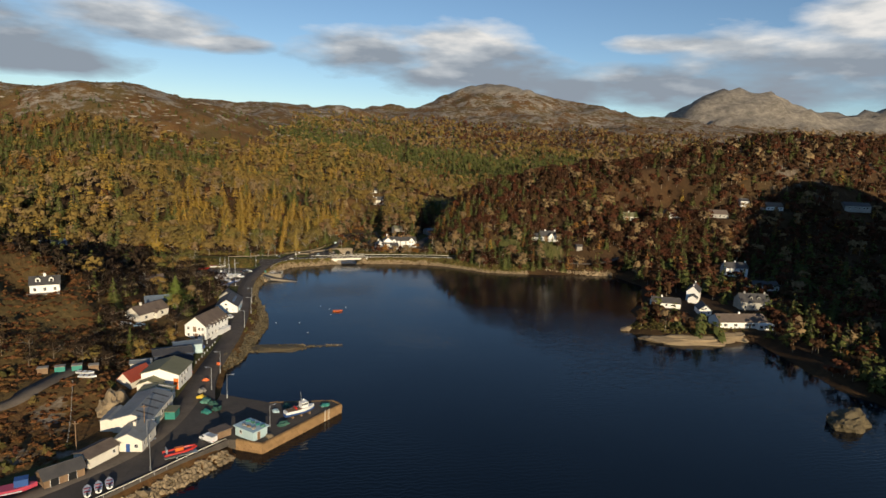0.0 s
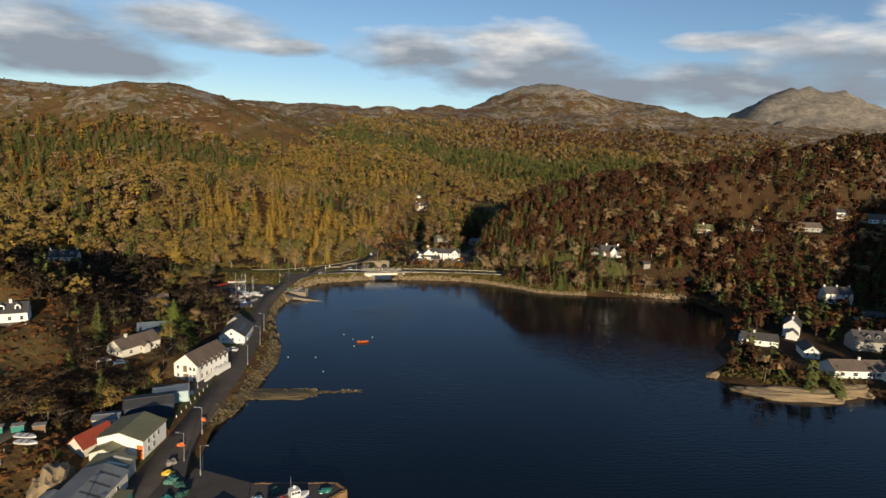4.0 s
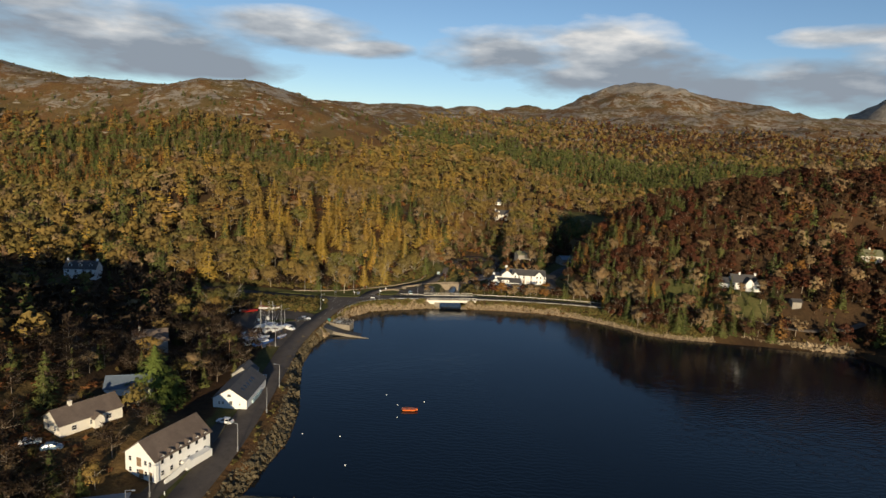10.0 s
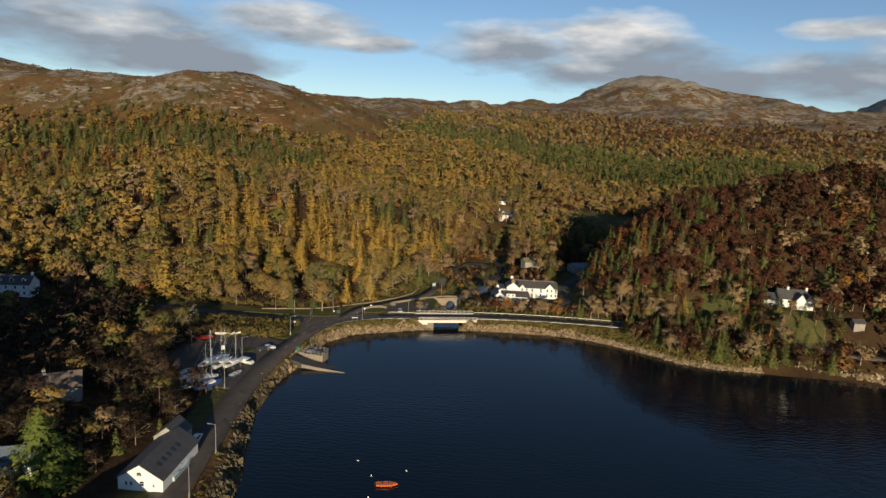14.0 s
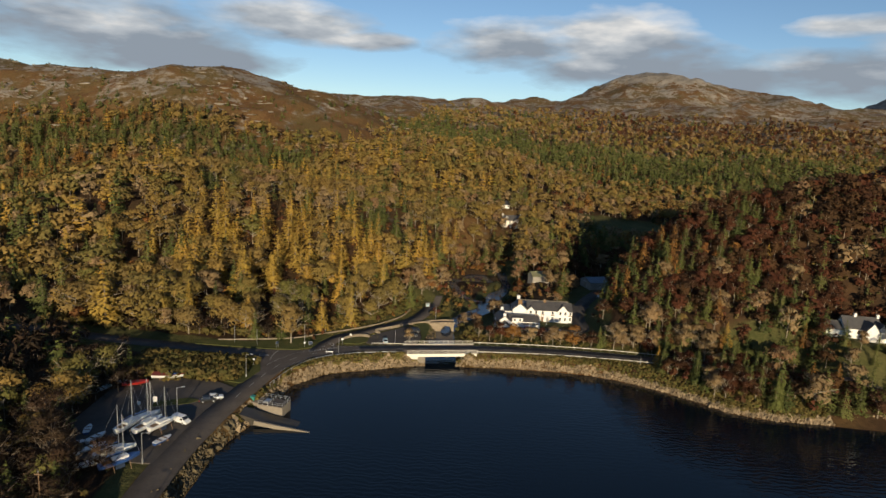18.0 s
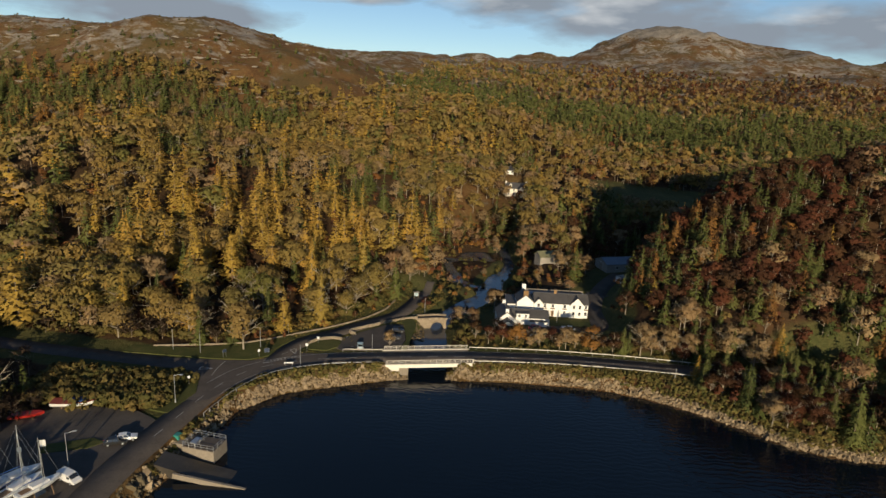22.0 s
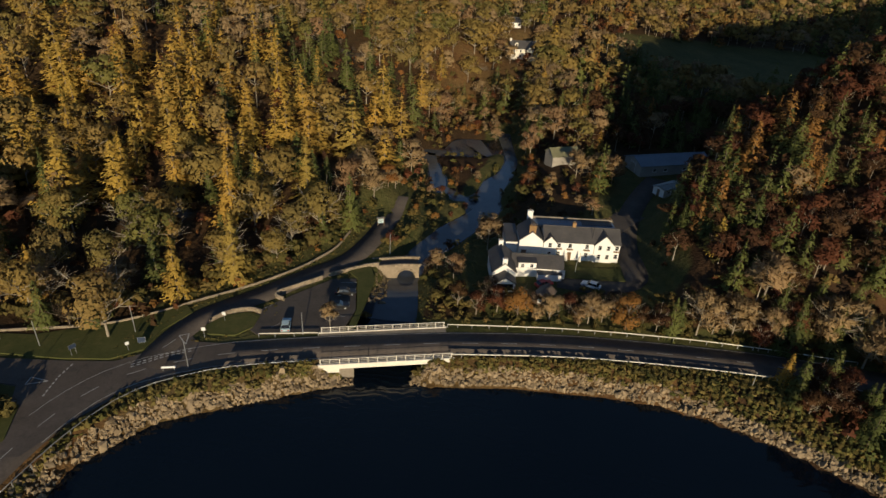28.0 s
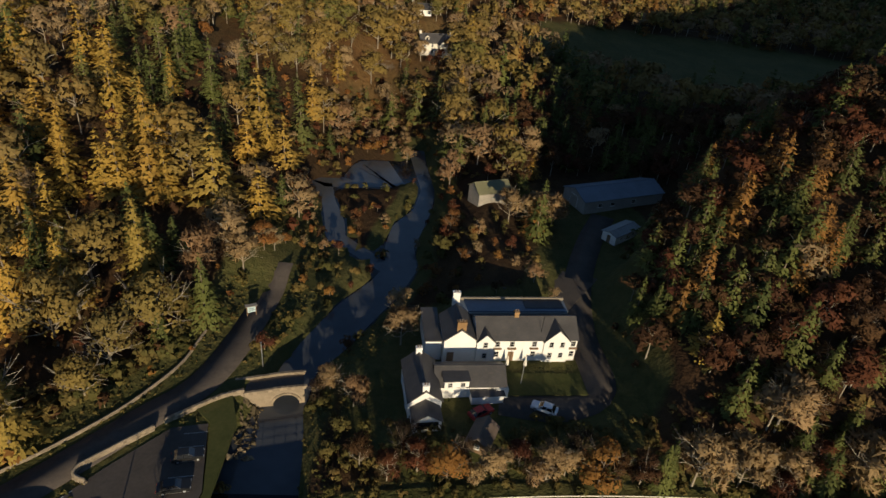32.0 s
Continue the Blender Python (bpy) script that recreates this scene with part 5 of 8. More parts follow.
house("store_shed", 89.5, 503.5, 18, 26, 10, 3.2, 1.8, "greywall", "blueroof", "long grey steel store shed in deep shade", windows=[("front", -8, 1.2, 1.4, 1.0), ("front", -4, 1.2, 1.4, 1.0), ("front", 3, 1.2, 1.4, 1.0)], doors=[("left", 0, 3.0, 3.0, "greywood")], category="shed")
house("site_hut", 84.6, 483.0, 35, 9.5, 4.0, 2.4, 0.5, "white", "metalroof", "low white hut with a pale flat roof", windows=rowed("front", (-2.5, 0, 2.5), 1.0, 1.0, 0.8), doors=[("left", 0)], category="hut")
house("green_shed", 53.5, 497, 18, 9, 6, 2.6, 1.8, "greywood", "greenroof", "small timber shed with a dull green roof", category="shed")

manor = house("manor_house", 46, 603, 8, 12, 6.5, 4.8, 2.8, "cream", "slate", "pale cream gabled manor house among bare trees", None, (-6, 6), rowed("front", (-4.6, -1.6, 1.6, 4.6), 0.9) + rowed("front", (-4.6, -1.6, 1.6, 4.6), 3.2), [("front", 0)], [(-3.6, -1), (3.6, -1)])
gabled(manor, 5, 5, 4.8, 2.6, "cream", "slate", 0.25, 2.0, pose(3.0, -4.2, 0, 0, 0, 90))
house("lodge_house", 42, 634, 5, 8, 5, 2.6, 2.0, "white", "slate", "small white cottage above the manor", None, (-4,), rowed("front", (-3, 0, 3), 0.9))

# houses on the wooded eastern shore
house("house", 222, 428, -6, 11, 7.5, 5.4, 2.6, "cream", "greenroof", "tall pale house with an olive roof on the wooded slope", None, (0,), rowed("front", (-3.5, 0, 3.5), 0.9) + rowed("front", (-3.5, 0, 3.5), 3.4))
h = house("house", 262, 439, -4, 17, 8, 3.0, 2.6, "white", "slate", "long white bungalow with a front gable and solar panels", None, (), rowed("front", (2, 5, 7), 0.9, 1.3, 1.2))
gabled(h, 4, 7, 3.2, 2.6, "white", "slate", 0.4, 2.0, pose(-3.5, -4.2, 0, 0, 0, 90))
for k in range(3):
    part("solar_panel", boxed(-1.0, 1.0, -1.3, 1.3, 0.18, 0.24), M["darkblue"], h).matrix_local = pose(2 + k * 2.3, -2.0, 4.3, 33)
house("house", 291, 420, -3, 16, 8, 3.0, 2.8, "greywall", "browntile", "broad brown-roofed bungalow on the slope", None, (), rowed("front", (-6, -3, 1, 4.5), 0.9, 1.6, 1.3))
house("garage", 322, 432, -3, 7, 6, 2.6, 1.8, "white", "slate", "small white gabled garage beside the brown bungalow", None, windows=rowed("front", (0,), 0.8, 1.6, 1.2), category="garage")
house("house", 345, 427, -8, 14, 8, 3.0, 3.0, "white", "browntile", "white bungalow with a brown roof high on the hill", None, (), rowed("front", (-5, -2, 2, 5), 0.9, 1.4, 1.2))
house("house", 425, 430, -10, 22, 9, 3.2, 2.6, "greywall", "slate", "long low house lost in shade", None, (), rowed("front", (-7, -3, 1, 5, 8), 0.9, 1.6, 1.3))
h = house("house", 147, 400, -4, 11, 6, 3.4, 3.2, "white", "slate", "white gabled house with tall chimneys among pines", None, (-1.5, 5.5), rowed("front", (-4.5, 0, 4), 0.9, 1.0, 1.2))
gabled(h, 4, 4.2, 3.4, 2.6, "white", "slate", 0.25, 2.0, pose(1.5, -4.0, 0, 0, 0, 90))
gabled(h, 4, 3.6, 3.4, 2.4, "white", "slate", 0.25, 2.0, pose(4.6, -3.6, 0, 0, 0, 90))
gabled(h, 5, 5.5, 2.6, 2.0, "white", "slate", 0.25, 2.0, pose(-8.2, 0.4, 0))
house("shed", 165, 385, 0, 4, 3, 2.0, 1.0, "greywood", "slate", "little grey timber shed in the woods", None, category="shed")

# houses on the headland
h = house("house", 192, 290, 52, 11.5, 6.5, 5.2, 3.0, "white", "slate", "tall white house with gable chimneys on the headland", None, (-5.3, 5.3), rowed("front", (-3, 0, 3), 0.9) + rowed("front", (-3, 0, 3), 3.3) + rowed("left", (0,), 3.2, 0.8, 1.0), [("front", 1.5)])
gabled(h, 5, 4.5, 2.6, 1.6, "white", "slate", 0.2, 2.0, pose(-8.2, -0.6, 0))
house("house", 167, 276, -20, 14, 6, 2.6, 2.2, "white", "slate", "low white house with a dark roof by the water", None, (-2,), rowed("front", (-4, 0, 4), 0.9))
house("boathouse", 180, 263, 68, 10, 6, 2.6, 2.4, "white", "slate", "white gabled boathouse with roof lights above the rocks", None, windows=[("left", 0, 3.0, 0.9, 0.9), ("left", -1.6, 0.9, 0.9, 1.1), ("left", 1.6, 0.9, 0.9, 1.1)], skylights=((-2, -1), (0.5, -1), (3, -1)), category="boathouse")
h = house("house", 184, 242, -2, 24, 9, 2.9, 2.6, "white", "browntile", "long white bungalow with a brown tiled roof over the rocks", None, (0,), rowed("front", (-9, -4, 1.5, 5, 9), 0.9, 1.9, 1.3), [("front", 3.2)])
part("sun_room", boxed(6, 13.5, -7.2, -4.4, -2, 2.5), M["white"], h)
for k in range(3):
    window_unit(h, pose(7.2 + k * 2.5, -7.203, 0.7), 1.8, 1.4)
house("house", 214, 272, -10, 15, 8, 4.2, 3.6, "greywall", "slate", "grey stone house with two chimneys in shade", None, (-4.5, 6), rowed("front", (-5, -1, 3, 5.5), 0.9), dormers=((-2, -1), (2, -1)), chimney_mat="greywall")
house("house", 252, 312, -8, 16, 7, 2.8, 2.0, "white", "slate", "shaded white bungalow with a front gable", None, (), rowed("front", (-5, -1, 4), 0.9, 1.4, 1.2))
h = house("house", 254, 342, -4, 15, 7, 4.8, 3.0, "white", "slate", "shaded white house with chimneys at both ends", None, (-7, 0, 7), rowed("front", (-5, -1.5, 2, 5), 0.9) + rowed("front", (-5, -1.5, 2, 5), 3.2))

# the village street
h = house("white_house", -50.0, 238.6, 69, 15.5, 8.8, 4.9, 3.4, "white", "browntile", "large white gabled house with half-dormers beside the road", 3.45, (), rowed("left", (-2.9, -0.7, 1.6), 0.8, 0.9, 1.1) + rowed("left", (-2.9, 1.6, 2.9), 3.3, 0.9, 1.1) + rowed("front", (-6, -3.6, -1.2, 1.2, 3.6, 6), 0.9, 0.9, 1.2), [("left", 3.0), ("left", 0.3, 1.3, 2.0)])
part("hoist_door", boxed(-7.8, -7.752, -0.3, 1.0, 2.6, 4.6), M["timber"], h, "brown boarded loading door")
for dx in (-6, -3.6, -1.2, 1.2, 3.6, 6):
    dormer(h, dx, -4.42, 3.6, 1.25, 2.6, 1.7, "white", "browntile", -1)
part("stair_wall", boxed(-1, 6.5, -6.2, -4.42, -1, 1.7), M["white"], h)
part("stair_ramp", box(bmesh.new(), -3.6, 3.6, -0.15, 0.15, -0.7, 0.7), M["white"], h).matrix_local = pose(-3.5, -6.1, 0.9, 0, -14)
h = house("white_house", -47.2, 275.0, 90, 16, 9.2, 2.7, 2.9, "white", "slate", "low white gabled building with roof lights beside the road", 3.45, (), rowed("left", (-2.9, -1.9), 1.0, 0.6, 0.9) + [("left", 0.3, 1.0, 1.0, 1.1), ("left", 2.7, 0.9, 0.5, 0.7), ("left", -0.2, 3.2, 1.1, 0.8)], skylights=((-5, -1), (-3, -1), (-1, -1), (1, -1), (3, -1)))
part("blue_rail_ramp", boxed(-4, 3, -5.0, -4.2, -0.5, 0.9), M["paleblue"], h, "pale blue access ramp")
gabled(h, 6, 6, 3.0, 2.4, "greywall", "slate", 0.2, 1.0, pose(11, 2.5, 0))
h = house("bungalow", -73.2, 244.8, 58, 14, 7.6, 2.8, 2.4, "cream", "browntile", "cream bungalow with a brown roof above the street", None, (-3,), rowed("front", (-4, 0, 3.8), 0.8, 1.2, 1.2) + rowed("left", (-1.5, 1.5), 0.8, 0.9, 1.1), [("front", 2)])
gabled(h, 1.6, 2.2, 2.3, 1.0, "cream", "browntile", 0.2, 2.0, pose(1, -4.3, 0, 0, 0, 90))
h = house("villa", -104, 234, 20, 9, 6.5, 3.2, 2.3, "white", "slate", "white house with a dark dormered roof on the brown hillside", None, (0,), rowed("front", (-3, 0, 3), 0.9), dormers=((-2, -1), (2, -1)))
part("veranda", boxed(-5.5, 4.5, -6, -3.5, -2, 0.3), M["greywood"], h)
house("house", -164, 389, 8, 14, 7.5, 5.0, 3.0, "white", "slate", "shaded white house with three dormers among dark trees", None, (-6.5, 6.5), rowed("front", (-5, -1.7, 1.7, 5), 0.9) + rowed("front", (-5, -1.7, 1.7, 5), 3.2), [("front", 0)], ((-4.5, -1), (0, -1), (4.5, -1)))
house("house", -74, 266, 18, 11, 6.5, 2.7, 2.2, "white", "blueroof", "white house with a grey-blue conservatory roof in the trees", None, (), [("right", 0, 2.6, 0.9, 1.1)])
house("house", -86, 300, 30, 10, 7, 3.0, 2.8, "greywall", "browntile", "old grey house half hidden by trees", None, (-3,))
h = house("depot_shed", -52.6, 189.2, 82, 11, 11, 4.6, 1.7, "white", "greenroof", "white steel shed with an olive sheeted roof", 3.4, (), rowed("front", (-3, -0.6, 1.6), 2.8, 1.1, 1.2) + rowed("front", (-3, -0.6), 0.8, 1.1, 1.3), category="shed")
part("roller_door", boxed(-5.56, -5.504, -5.4, -4.0, 0, 3.4), M["orange"], h, "faded orange corner panel")
gabled(h, 4, 6.6, 2.7, 1.3, "cream", "greenroof", 0.2, 1.0, pose(-7.4, 1.8, 0))
house("red_shed", -61.6, 188.0, 66, 9, 5.0, 2.6, 2.4, "cream", "redroof", "old shed with a red sheeted roof", None, category="shed")
h = house("workshop", -52.2, 175.6, 86, 5, 8.6, 3.2, 0.8, "cream", "greenroof", "low workshop with pale strips across an olive roof", 3.4, category="shed")
for s in (-1.2, 1.2):
    part("roof_strip", boxed(s - 0.35, s + 0.35, -4.3, 0.0, 0.17, 0.22), M["cream"], h).matrix_local = pose(0, 0, 4.0, 10.6)
h = house("long_shed", -52.3, 163.6, 85, 16.5, 9.4, 3.6, 1.4, "cream", "metalroof", "long grey sheeted harbour shed with stained stripes", 3.4, (), rowed("front", (-5, 0, 4), 1.5, 1.2, 1.2), [("front", -7.2, 2.2, 2.6, "white")], category="shed")
for k in range(4):
    part("roof_light", boxed(-0.35, 0.35, -4.7, -0.3, 0.175, 0.2), M["slate"], h, "dark translucent roof strip").matrix_local = pose(-6 + 3.8 * k, 0, 5.0, 16.6)
gabled(h, 8, 3.4, 2.8, 0.5, "cream", "metalroof", 0.2, 1.0, pose(-3.5, 6.3, 0))
h = house("harbour_office", -50.5, 149.6, 84, 8.6, 6.6, 3.0, 1.6, "cream", "metalroof", "cream harbour office with a weathered grey roof", 3.4, (0,), rowed("left", (1.9,), 1.0, 1.0, 1.0) + rowed("left", (-2.0,), 1.4, 0.6, 0.5) + rowed("front", (-3, 0.5), 1.2, 0.9, 1.0), [("left", 0, 0.95, 2.05, "blue")], category="office")
h = house("store_hut", -56.9, 142.4, 58, 7.6, 5.0, 2.6, 0.9, "cream", "browntile", "low cream hut with a dark felt roof", 3.4, (), rowed("left", (-1.2,), 0.9, 0.7, 0.9) + rowed("front", (2.6,), 1.0, 0.8, 0.9), [("left", 1.2)], category="hut")
# no doors here: black leaves paint the shade inside the open fronts
h = house("timber_shed", -61.4, 134.6, 40, 8, 4.4, 2.0, 1.5, "timber", "slate", "brown timber boat shed with open fronts", 3.4, (), (), [("front", -2, 1.6, 1.9, "carblack"), ("front", 1.5, 1.6, 1.9, "carblack")], category="shed")
h = house("boat_shed", -55.5, 208, 20, 12, 8, 3.6, 0.8, "darkblue", "slate", "dark blue boat shed with a low roof", 3.4, category="shed")
house("boat_shed", -52.5, 216.5, 20, 9, 5, 3.4, 0.5, "paleblue", "blueroof", "pale blue shed behind a street lamp", 3.4, category="shed")
h = house("concrete_hut", -63.0, 199.5, 12, 6, 4, 3.0, 0.35, "cream", "metalroof", "small concrete hut with a flat roof above the quay", None, (), rowed("front", (1.2,), 0.9, 1.2, 1.2), [("front", -0.8, 1.4, 1.9, "greywood")], category="hut")
part("retaining_wall", boxed(-3.6, 4.6, -3.4, -2.6, -3, 0.6), M["concrete"], h)
h = thing("pier_hut", -23.5, 153.3, DECK + 0.01, 49, "pale blue pier hut with creels on its flat roof", "hut")
part("wall", boxed(-2.4, 2.4, -3.3, 3.3, 0, 2.5), M["paleblue"], h)
part("roof", boxed(-2.8, 2.8, -3.8, 3.7, 2.5, 2.72), M["paleblue"], h)
door_unit(h, pose(-0.6, -3.303, 0.02))
window_unit(h, pose(-2.403, 1.2, 1.1, 0, 0, -90), 0.9, 0.9)
h = thing("timber_hut", -30.9, 151.6, 3.43, 40, "small brown timber hut at the pier root", "hut")
part("wall", boxed(-2.2, 2.2, -1.4, 1.4, 0, 1.9), M["timber"], h)
part("roof", boxed(-2.5, 2.5, -1.7, 1.7, 1.9, 2.1), M["browntile"], h)
h = thing("green_cabin", -45.4, 164.2, 3.43, 84, "little dark green cabin beside the long shed", "cabin")
part("wall", boxed(-1.9, 1.9, -1.3, 1.3, 0, 2.1), M["teal"], h)
part("roof", boxed(-2.1, 2.1, -1.5, 1.5, 2.1, 2.3), M["greenroof"], h)


# ---- vehicles ----
def wheel_part(parent, x, y, r=0.33):
    w = part("wheel", rod(bmesh.new(), (x, y - 0.11, r), (x, y + 0.11, r), r, 12), M["rubber"], parent)
    part("hub", rod(bmesh.new(), (x, y - 0.125, r), (x, y + 0.125, r), r * 0.55, 8), M["carsilver"], w)


def car(name, x, y, rot, paint, label, van=False, z=None):
    c = thing(name, x, y, (gz(x, y) if z is None else z), rot, label, "van" if van else "car")
    if van:
        prof, L = [(-2.3, 0.35), (2.3, 0.35), (2.35, 0.9), (1.6, 1.1), (0.9, 1.85), (-2.2, 1.9), (-2.35, 1.0)], 2.35
        cab = [(0.5, 1.1), (1.5, 1.12), (0.9, 1.72), (0.5, 1.74)]
    else:
        prof, L = [(-2.1, 0.32), (2.1, 0.32), (2.15, 0.72), (1.2, 0.9), (-1.8, 0.95), (-2.15, 0.85)], 2.15
        cab = None
    bm = bmesh.new()
    a, b = [bm.verts.new((px, -0.86, pz)) for px, pz in prof], [bm.verts.new((px, 0.86, pz)) for px, pz in prof]
    bm.faces.new(a)
    bm.faces.new(b[::-1])
    for i in range(len(prof)):
        bm.faces.new((a[i], b[i], b[(i + 1) % len(prof)], a[(i + 1) % len(prof)]))
    bmesh.ops.recalc_face_normals(bm, faces=bm.faces)
    bmesh.ops.bevel(bm, geom=bm.edges[:], offset=0.07, segments=2, affect="EDGES")
    part("body", bm, M[paint], c)
    if van:
        for s in (-1, 1):
            part("side_window", boxed(0.55, 1.25, s * 0.868 - 0.01, s * 0.868 + 0.01, 1.15, 1.6), M["glass"], c)
        part("windscreen", boxed(-0.02, 0.02, -0.72, 0.72, -0.42, 0.42), M["glass"], c).matrix_local = pose(1.28, 0, 1.5, 0, -43)
    else:
        bm = bmesh.new()
        lo, hi = [(-1.75, 0.93), (0.95, 0.9)], [(-1.25, 1.42), (0.25, 1.42)]
        va = [bm.verts.new((px, s * w, pz)) for (px, pz), w in ((lo[0], 0.8), (lo[1], 0.8), (hi[1], 0.62), (hi[0], 0.62)) for s in (-1, 1)]
        for f in ((0, 2, 4, 6), (1, 7, 5, 3), (0, 1, 3, 2), (2, 3, 5, 4), (4, 5, 7, 6), (6, 7, 1, 0)):
            bm.faces.new([va[i] for i in f])
        bmesh.ops.recalc_face_normals(bm, faces=bm.faces)
        part("glasshouse", bm, M["glass"], c)
        part("roof", boxed(-1.22, 0.24, -0.62, 0.62, 1.415, 1.47), M[paint], c)
        for px in (-1.5, -0.35, 0.6):
            for s in (-1, 1):
                t = {-1.5: (-1.25, 1.42), -0.35: (-0.4, 1.42), 0.6: (0.22, 1.42)}[px]
                part("pillar", rod(bmesh.new(), (px if px != 0.6 else 0.9, s * 0.79, 0.92), (t[0], s * 0.63, t[1]), 0.045, 4), M[paint], c)
    for wx in (-1.3, 1.35):
        for wy in (-0.78, 0.78):
            wheel_part(c, wx, wy)
    for s in (-0.6, 0.6):
        part("headlight", boxed(L - 0.06, L + 0.02, s - 0.16, s + 0.16, 0.6, 0.72), M["carsilver"], c)
        part("tail_light", boxed(-L - 0.02, -L + 0.05, s - 0.14, s + 0.14, 0.65, 0.82), M["red"], c)
    return c


car("car", 52.0, 425.3, 152, "carwhite", "white estate car parked before the inn", z=4.68)
car("car", 57.5, 464.5, 165, "carsilver", "silver car parked behind the inn", z=4.78)
car("car", 52, 458.5, 5, "carblack", "black car parked in the shade behind the inn", z=4.7)
car("car", -1.2, 417.6, 12, "carblack", "dark car in a marked bay", z=3.44)
car("car", -1.6, 412.4, 10, "carblack", "dark blue car in a marked bay", z=3.44)
car("car", -10.2, 404.4, 100, "paleblue", "pale blue car parked by the road rail", z=3.44)
car("car", -45.2, 288, 95, "carwhite", "white car driving along the coast road", z=3.43)
car("car", -45.2, 258.5, 172, "carwhite", "white car parked on the forecourt", z=3.43)
car("car", -48.5, 350.8, 24, "carwhite", "white car parked beside the boatyard island", z=3.44)
car("car", -49.7, 349.2, 24, "carblack", "black car parked beside the boatyard island", z=3.44)
car("van", -51.0, 336.8, -22, "carwhite", "white van parked among the yachts", True, 3.44)
car("car", -78, 233.5, 30, "carwhite", "white car outside the cream bungalow")
car("car", -72.5, 232.5, 22, "carblue", "blue car outside the cream bungalow")
car("car", -45.6, 240.5, 72, "carblack", "dark car beside the white house", z=3.43)
car("car", 41.5, 424.5, 30, "red", "small red car beside the cottage", z=4.68)
pickup = car("pickup_truck", -33.4, 149.2, 142, "carwhite", "white pickup truck parked on the quay", True, 3.42)
part("load_bed", boxed(-2.5, -0.2, -0.9, 0.9, 1.9, 1.95), M["carsilver"], pickup)


# ---- boats ----
def hull_mesh(L, B, H, bow=1.0, stern=0.75, n=9, deck=True):
    """A round-bilged hull; stern at -x, bow at +x, keel at z = 0."""
    bm = bmesh.new()
    rows = []
    for i in range(n):
        t = i / (n - 1)
        x = -L / 2 + L * t
        w = B / 2 * (stern + (1 - stern) * math.sin(min(1, t * 1.8) * math.pi / 2)) * (1 - max(0, (t - 0.5) / 0.5) ** 2.2 * 0.98)
        sheer = H * (1 + 0.25 * bow * max(0, t - 0.4) ** 1.5)
        rise = H * 0.45 * max(0, (t - 0.6) / 0.4) ** 2
        rows.append([bm.verts.new((x, y, z)) for y, z in ((-w, sheer), (-w * 0.92, sheer * 0.55 + rise * 0.3), (-w * 0.5, H * 0.12 + rise * 0.7), (0, rise), (w * 0.5, H * 0.12 + rise * 0.7), (w * 0.92, sheer * 0.55 + rise * 0.3), (w, sheer))])
    for a, b in zip(rows[:-1], rows[1:]):
        for i in range(6):
            bm.faces.new((a[i], a[i + 1], b[i + 1], b[i]))
        if deck:
            bm.faces.new((a[0], b[0], b[6], a[6]))
    bm.faces.new(rows[0])
    bmesh.ops.recalc_face_normals(bm, faces=bm.faces)
    return bm


def yacht(x, y, rot, L, hullmat, label, z=3.44):
    b = thing("sailing_yacht", x, y, z, rot, label, "yacht", "yachts laid up in the yard")
    part("hull", hull_mesh(L, L * 0.31, L * 0.14), M[hullmat], b).matrix_local = pose(0, 0, 1.25)
    part("keel", boxed(-L * 0.1, L * 0.12, -0.12, 0.12, 0.15, 1.5), M["darkblue"], b)
    part("coachroof", boxed(-L * 0.18, L * 0.2, -L * 0.09, L * 0.09, 1.25 + L * 0.14, 1.25 + L * 0.2), M["boatwhite"], b)
    part("cockpit", boxed(-L * 0.42, -L * 0.2, -L * 0.08, L * 0.08, 1.25 + L * 0.14, 1.27 + L * 0.145), M["timber"], b)
    part("mast", rod(bmesh.new(), (L * 0.1, 0, 1.25 + L * 0.14), (L * 0.1, 0, 1.25 + L * 1.3), 0.09, 6, 0.06), M["galv"], b)
    part("boom", rod(bmesh.new(), (L * 0.1, 0, 1.25 + L * 0.3), (-L * 0.32, 0, 1.25 + L * 0.3), 0.09, 6), M["blue"], b, "boom with a blue sail cover")
    part("spreader", rod(bmesh.new(), (L * 0.1, -0.7, 1.25 + L * 0.8), (L * 0.1, 0.7, 1.25 + L * 0.8), 0.03, 4), M["galv"], b)
    bm = bmesh.new()
    for ex, ey in ((L * 0.5, 0), (-L * 0.48, 0), (L * 0.08, L * 0.14), (L * 0.08, -L * 0.14)):
        rod(bm, (ex, ey, 1.25 + L * 0.15), (L * 0.1, 0, 1.25 + L * 1.28), 0.018, 3)
    part("rigging", bm, M["galv"], b)
    for sx in (-L * 0.2, L * 0.2):
        for s in (-1, 1):
            part("prop", rod(bmesh.new(), (sx, s * L * 0.2, 0), (sx, s * L * 0.12, 1.9), 0.06, 4), M["timber"], b)


yacht(-60.5, 331.0, 78, 8.5, "boatwhite", "white sailing yacht propped ashore with its mast up")
yacht(-58.8, 334.5, 60, 8.0, "boatwhite", "white laid-up yacht with stayed mast")
yacht(-56.3, 331.5, 74, 8.5, "boatwhite", "white keel yacht propped beside another")
yacht(-53.3, 332.3, 66, 7.5, "boatwhite", "smaller white yacht near the road")
yacht(-57.0, 318.8, 40, 8.5, "boatwhite", "white yacht laid up at the yard's near end")
yacht(-53.8, 315.2, 52, 8.2, "blue", "blue-covered yacht laid up near the lane")


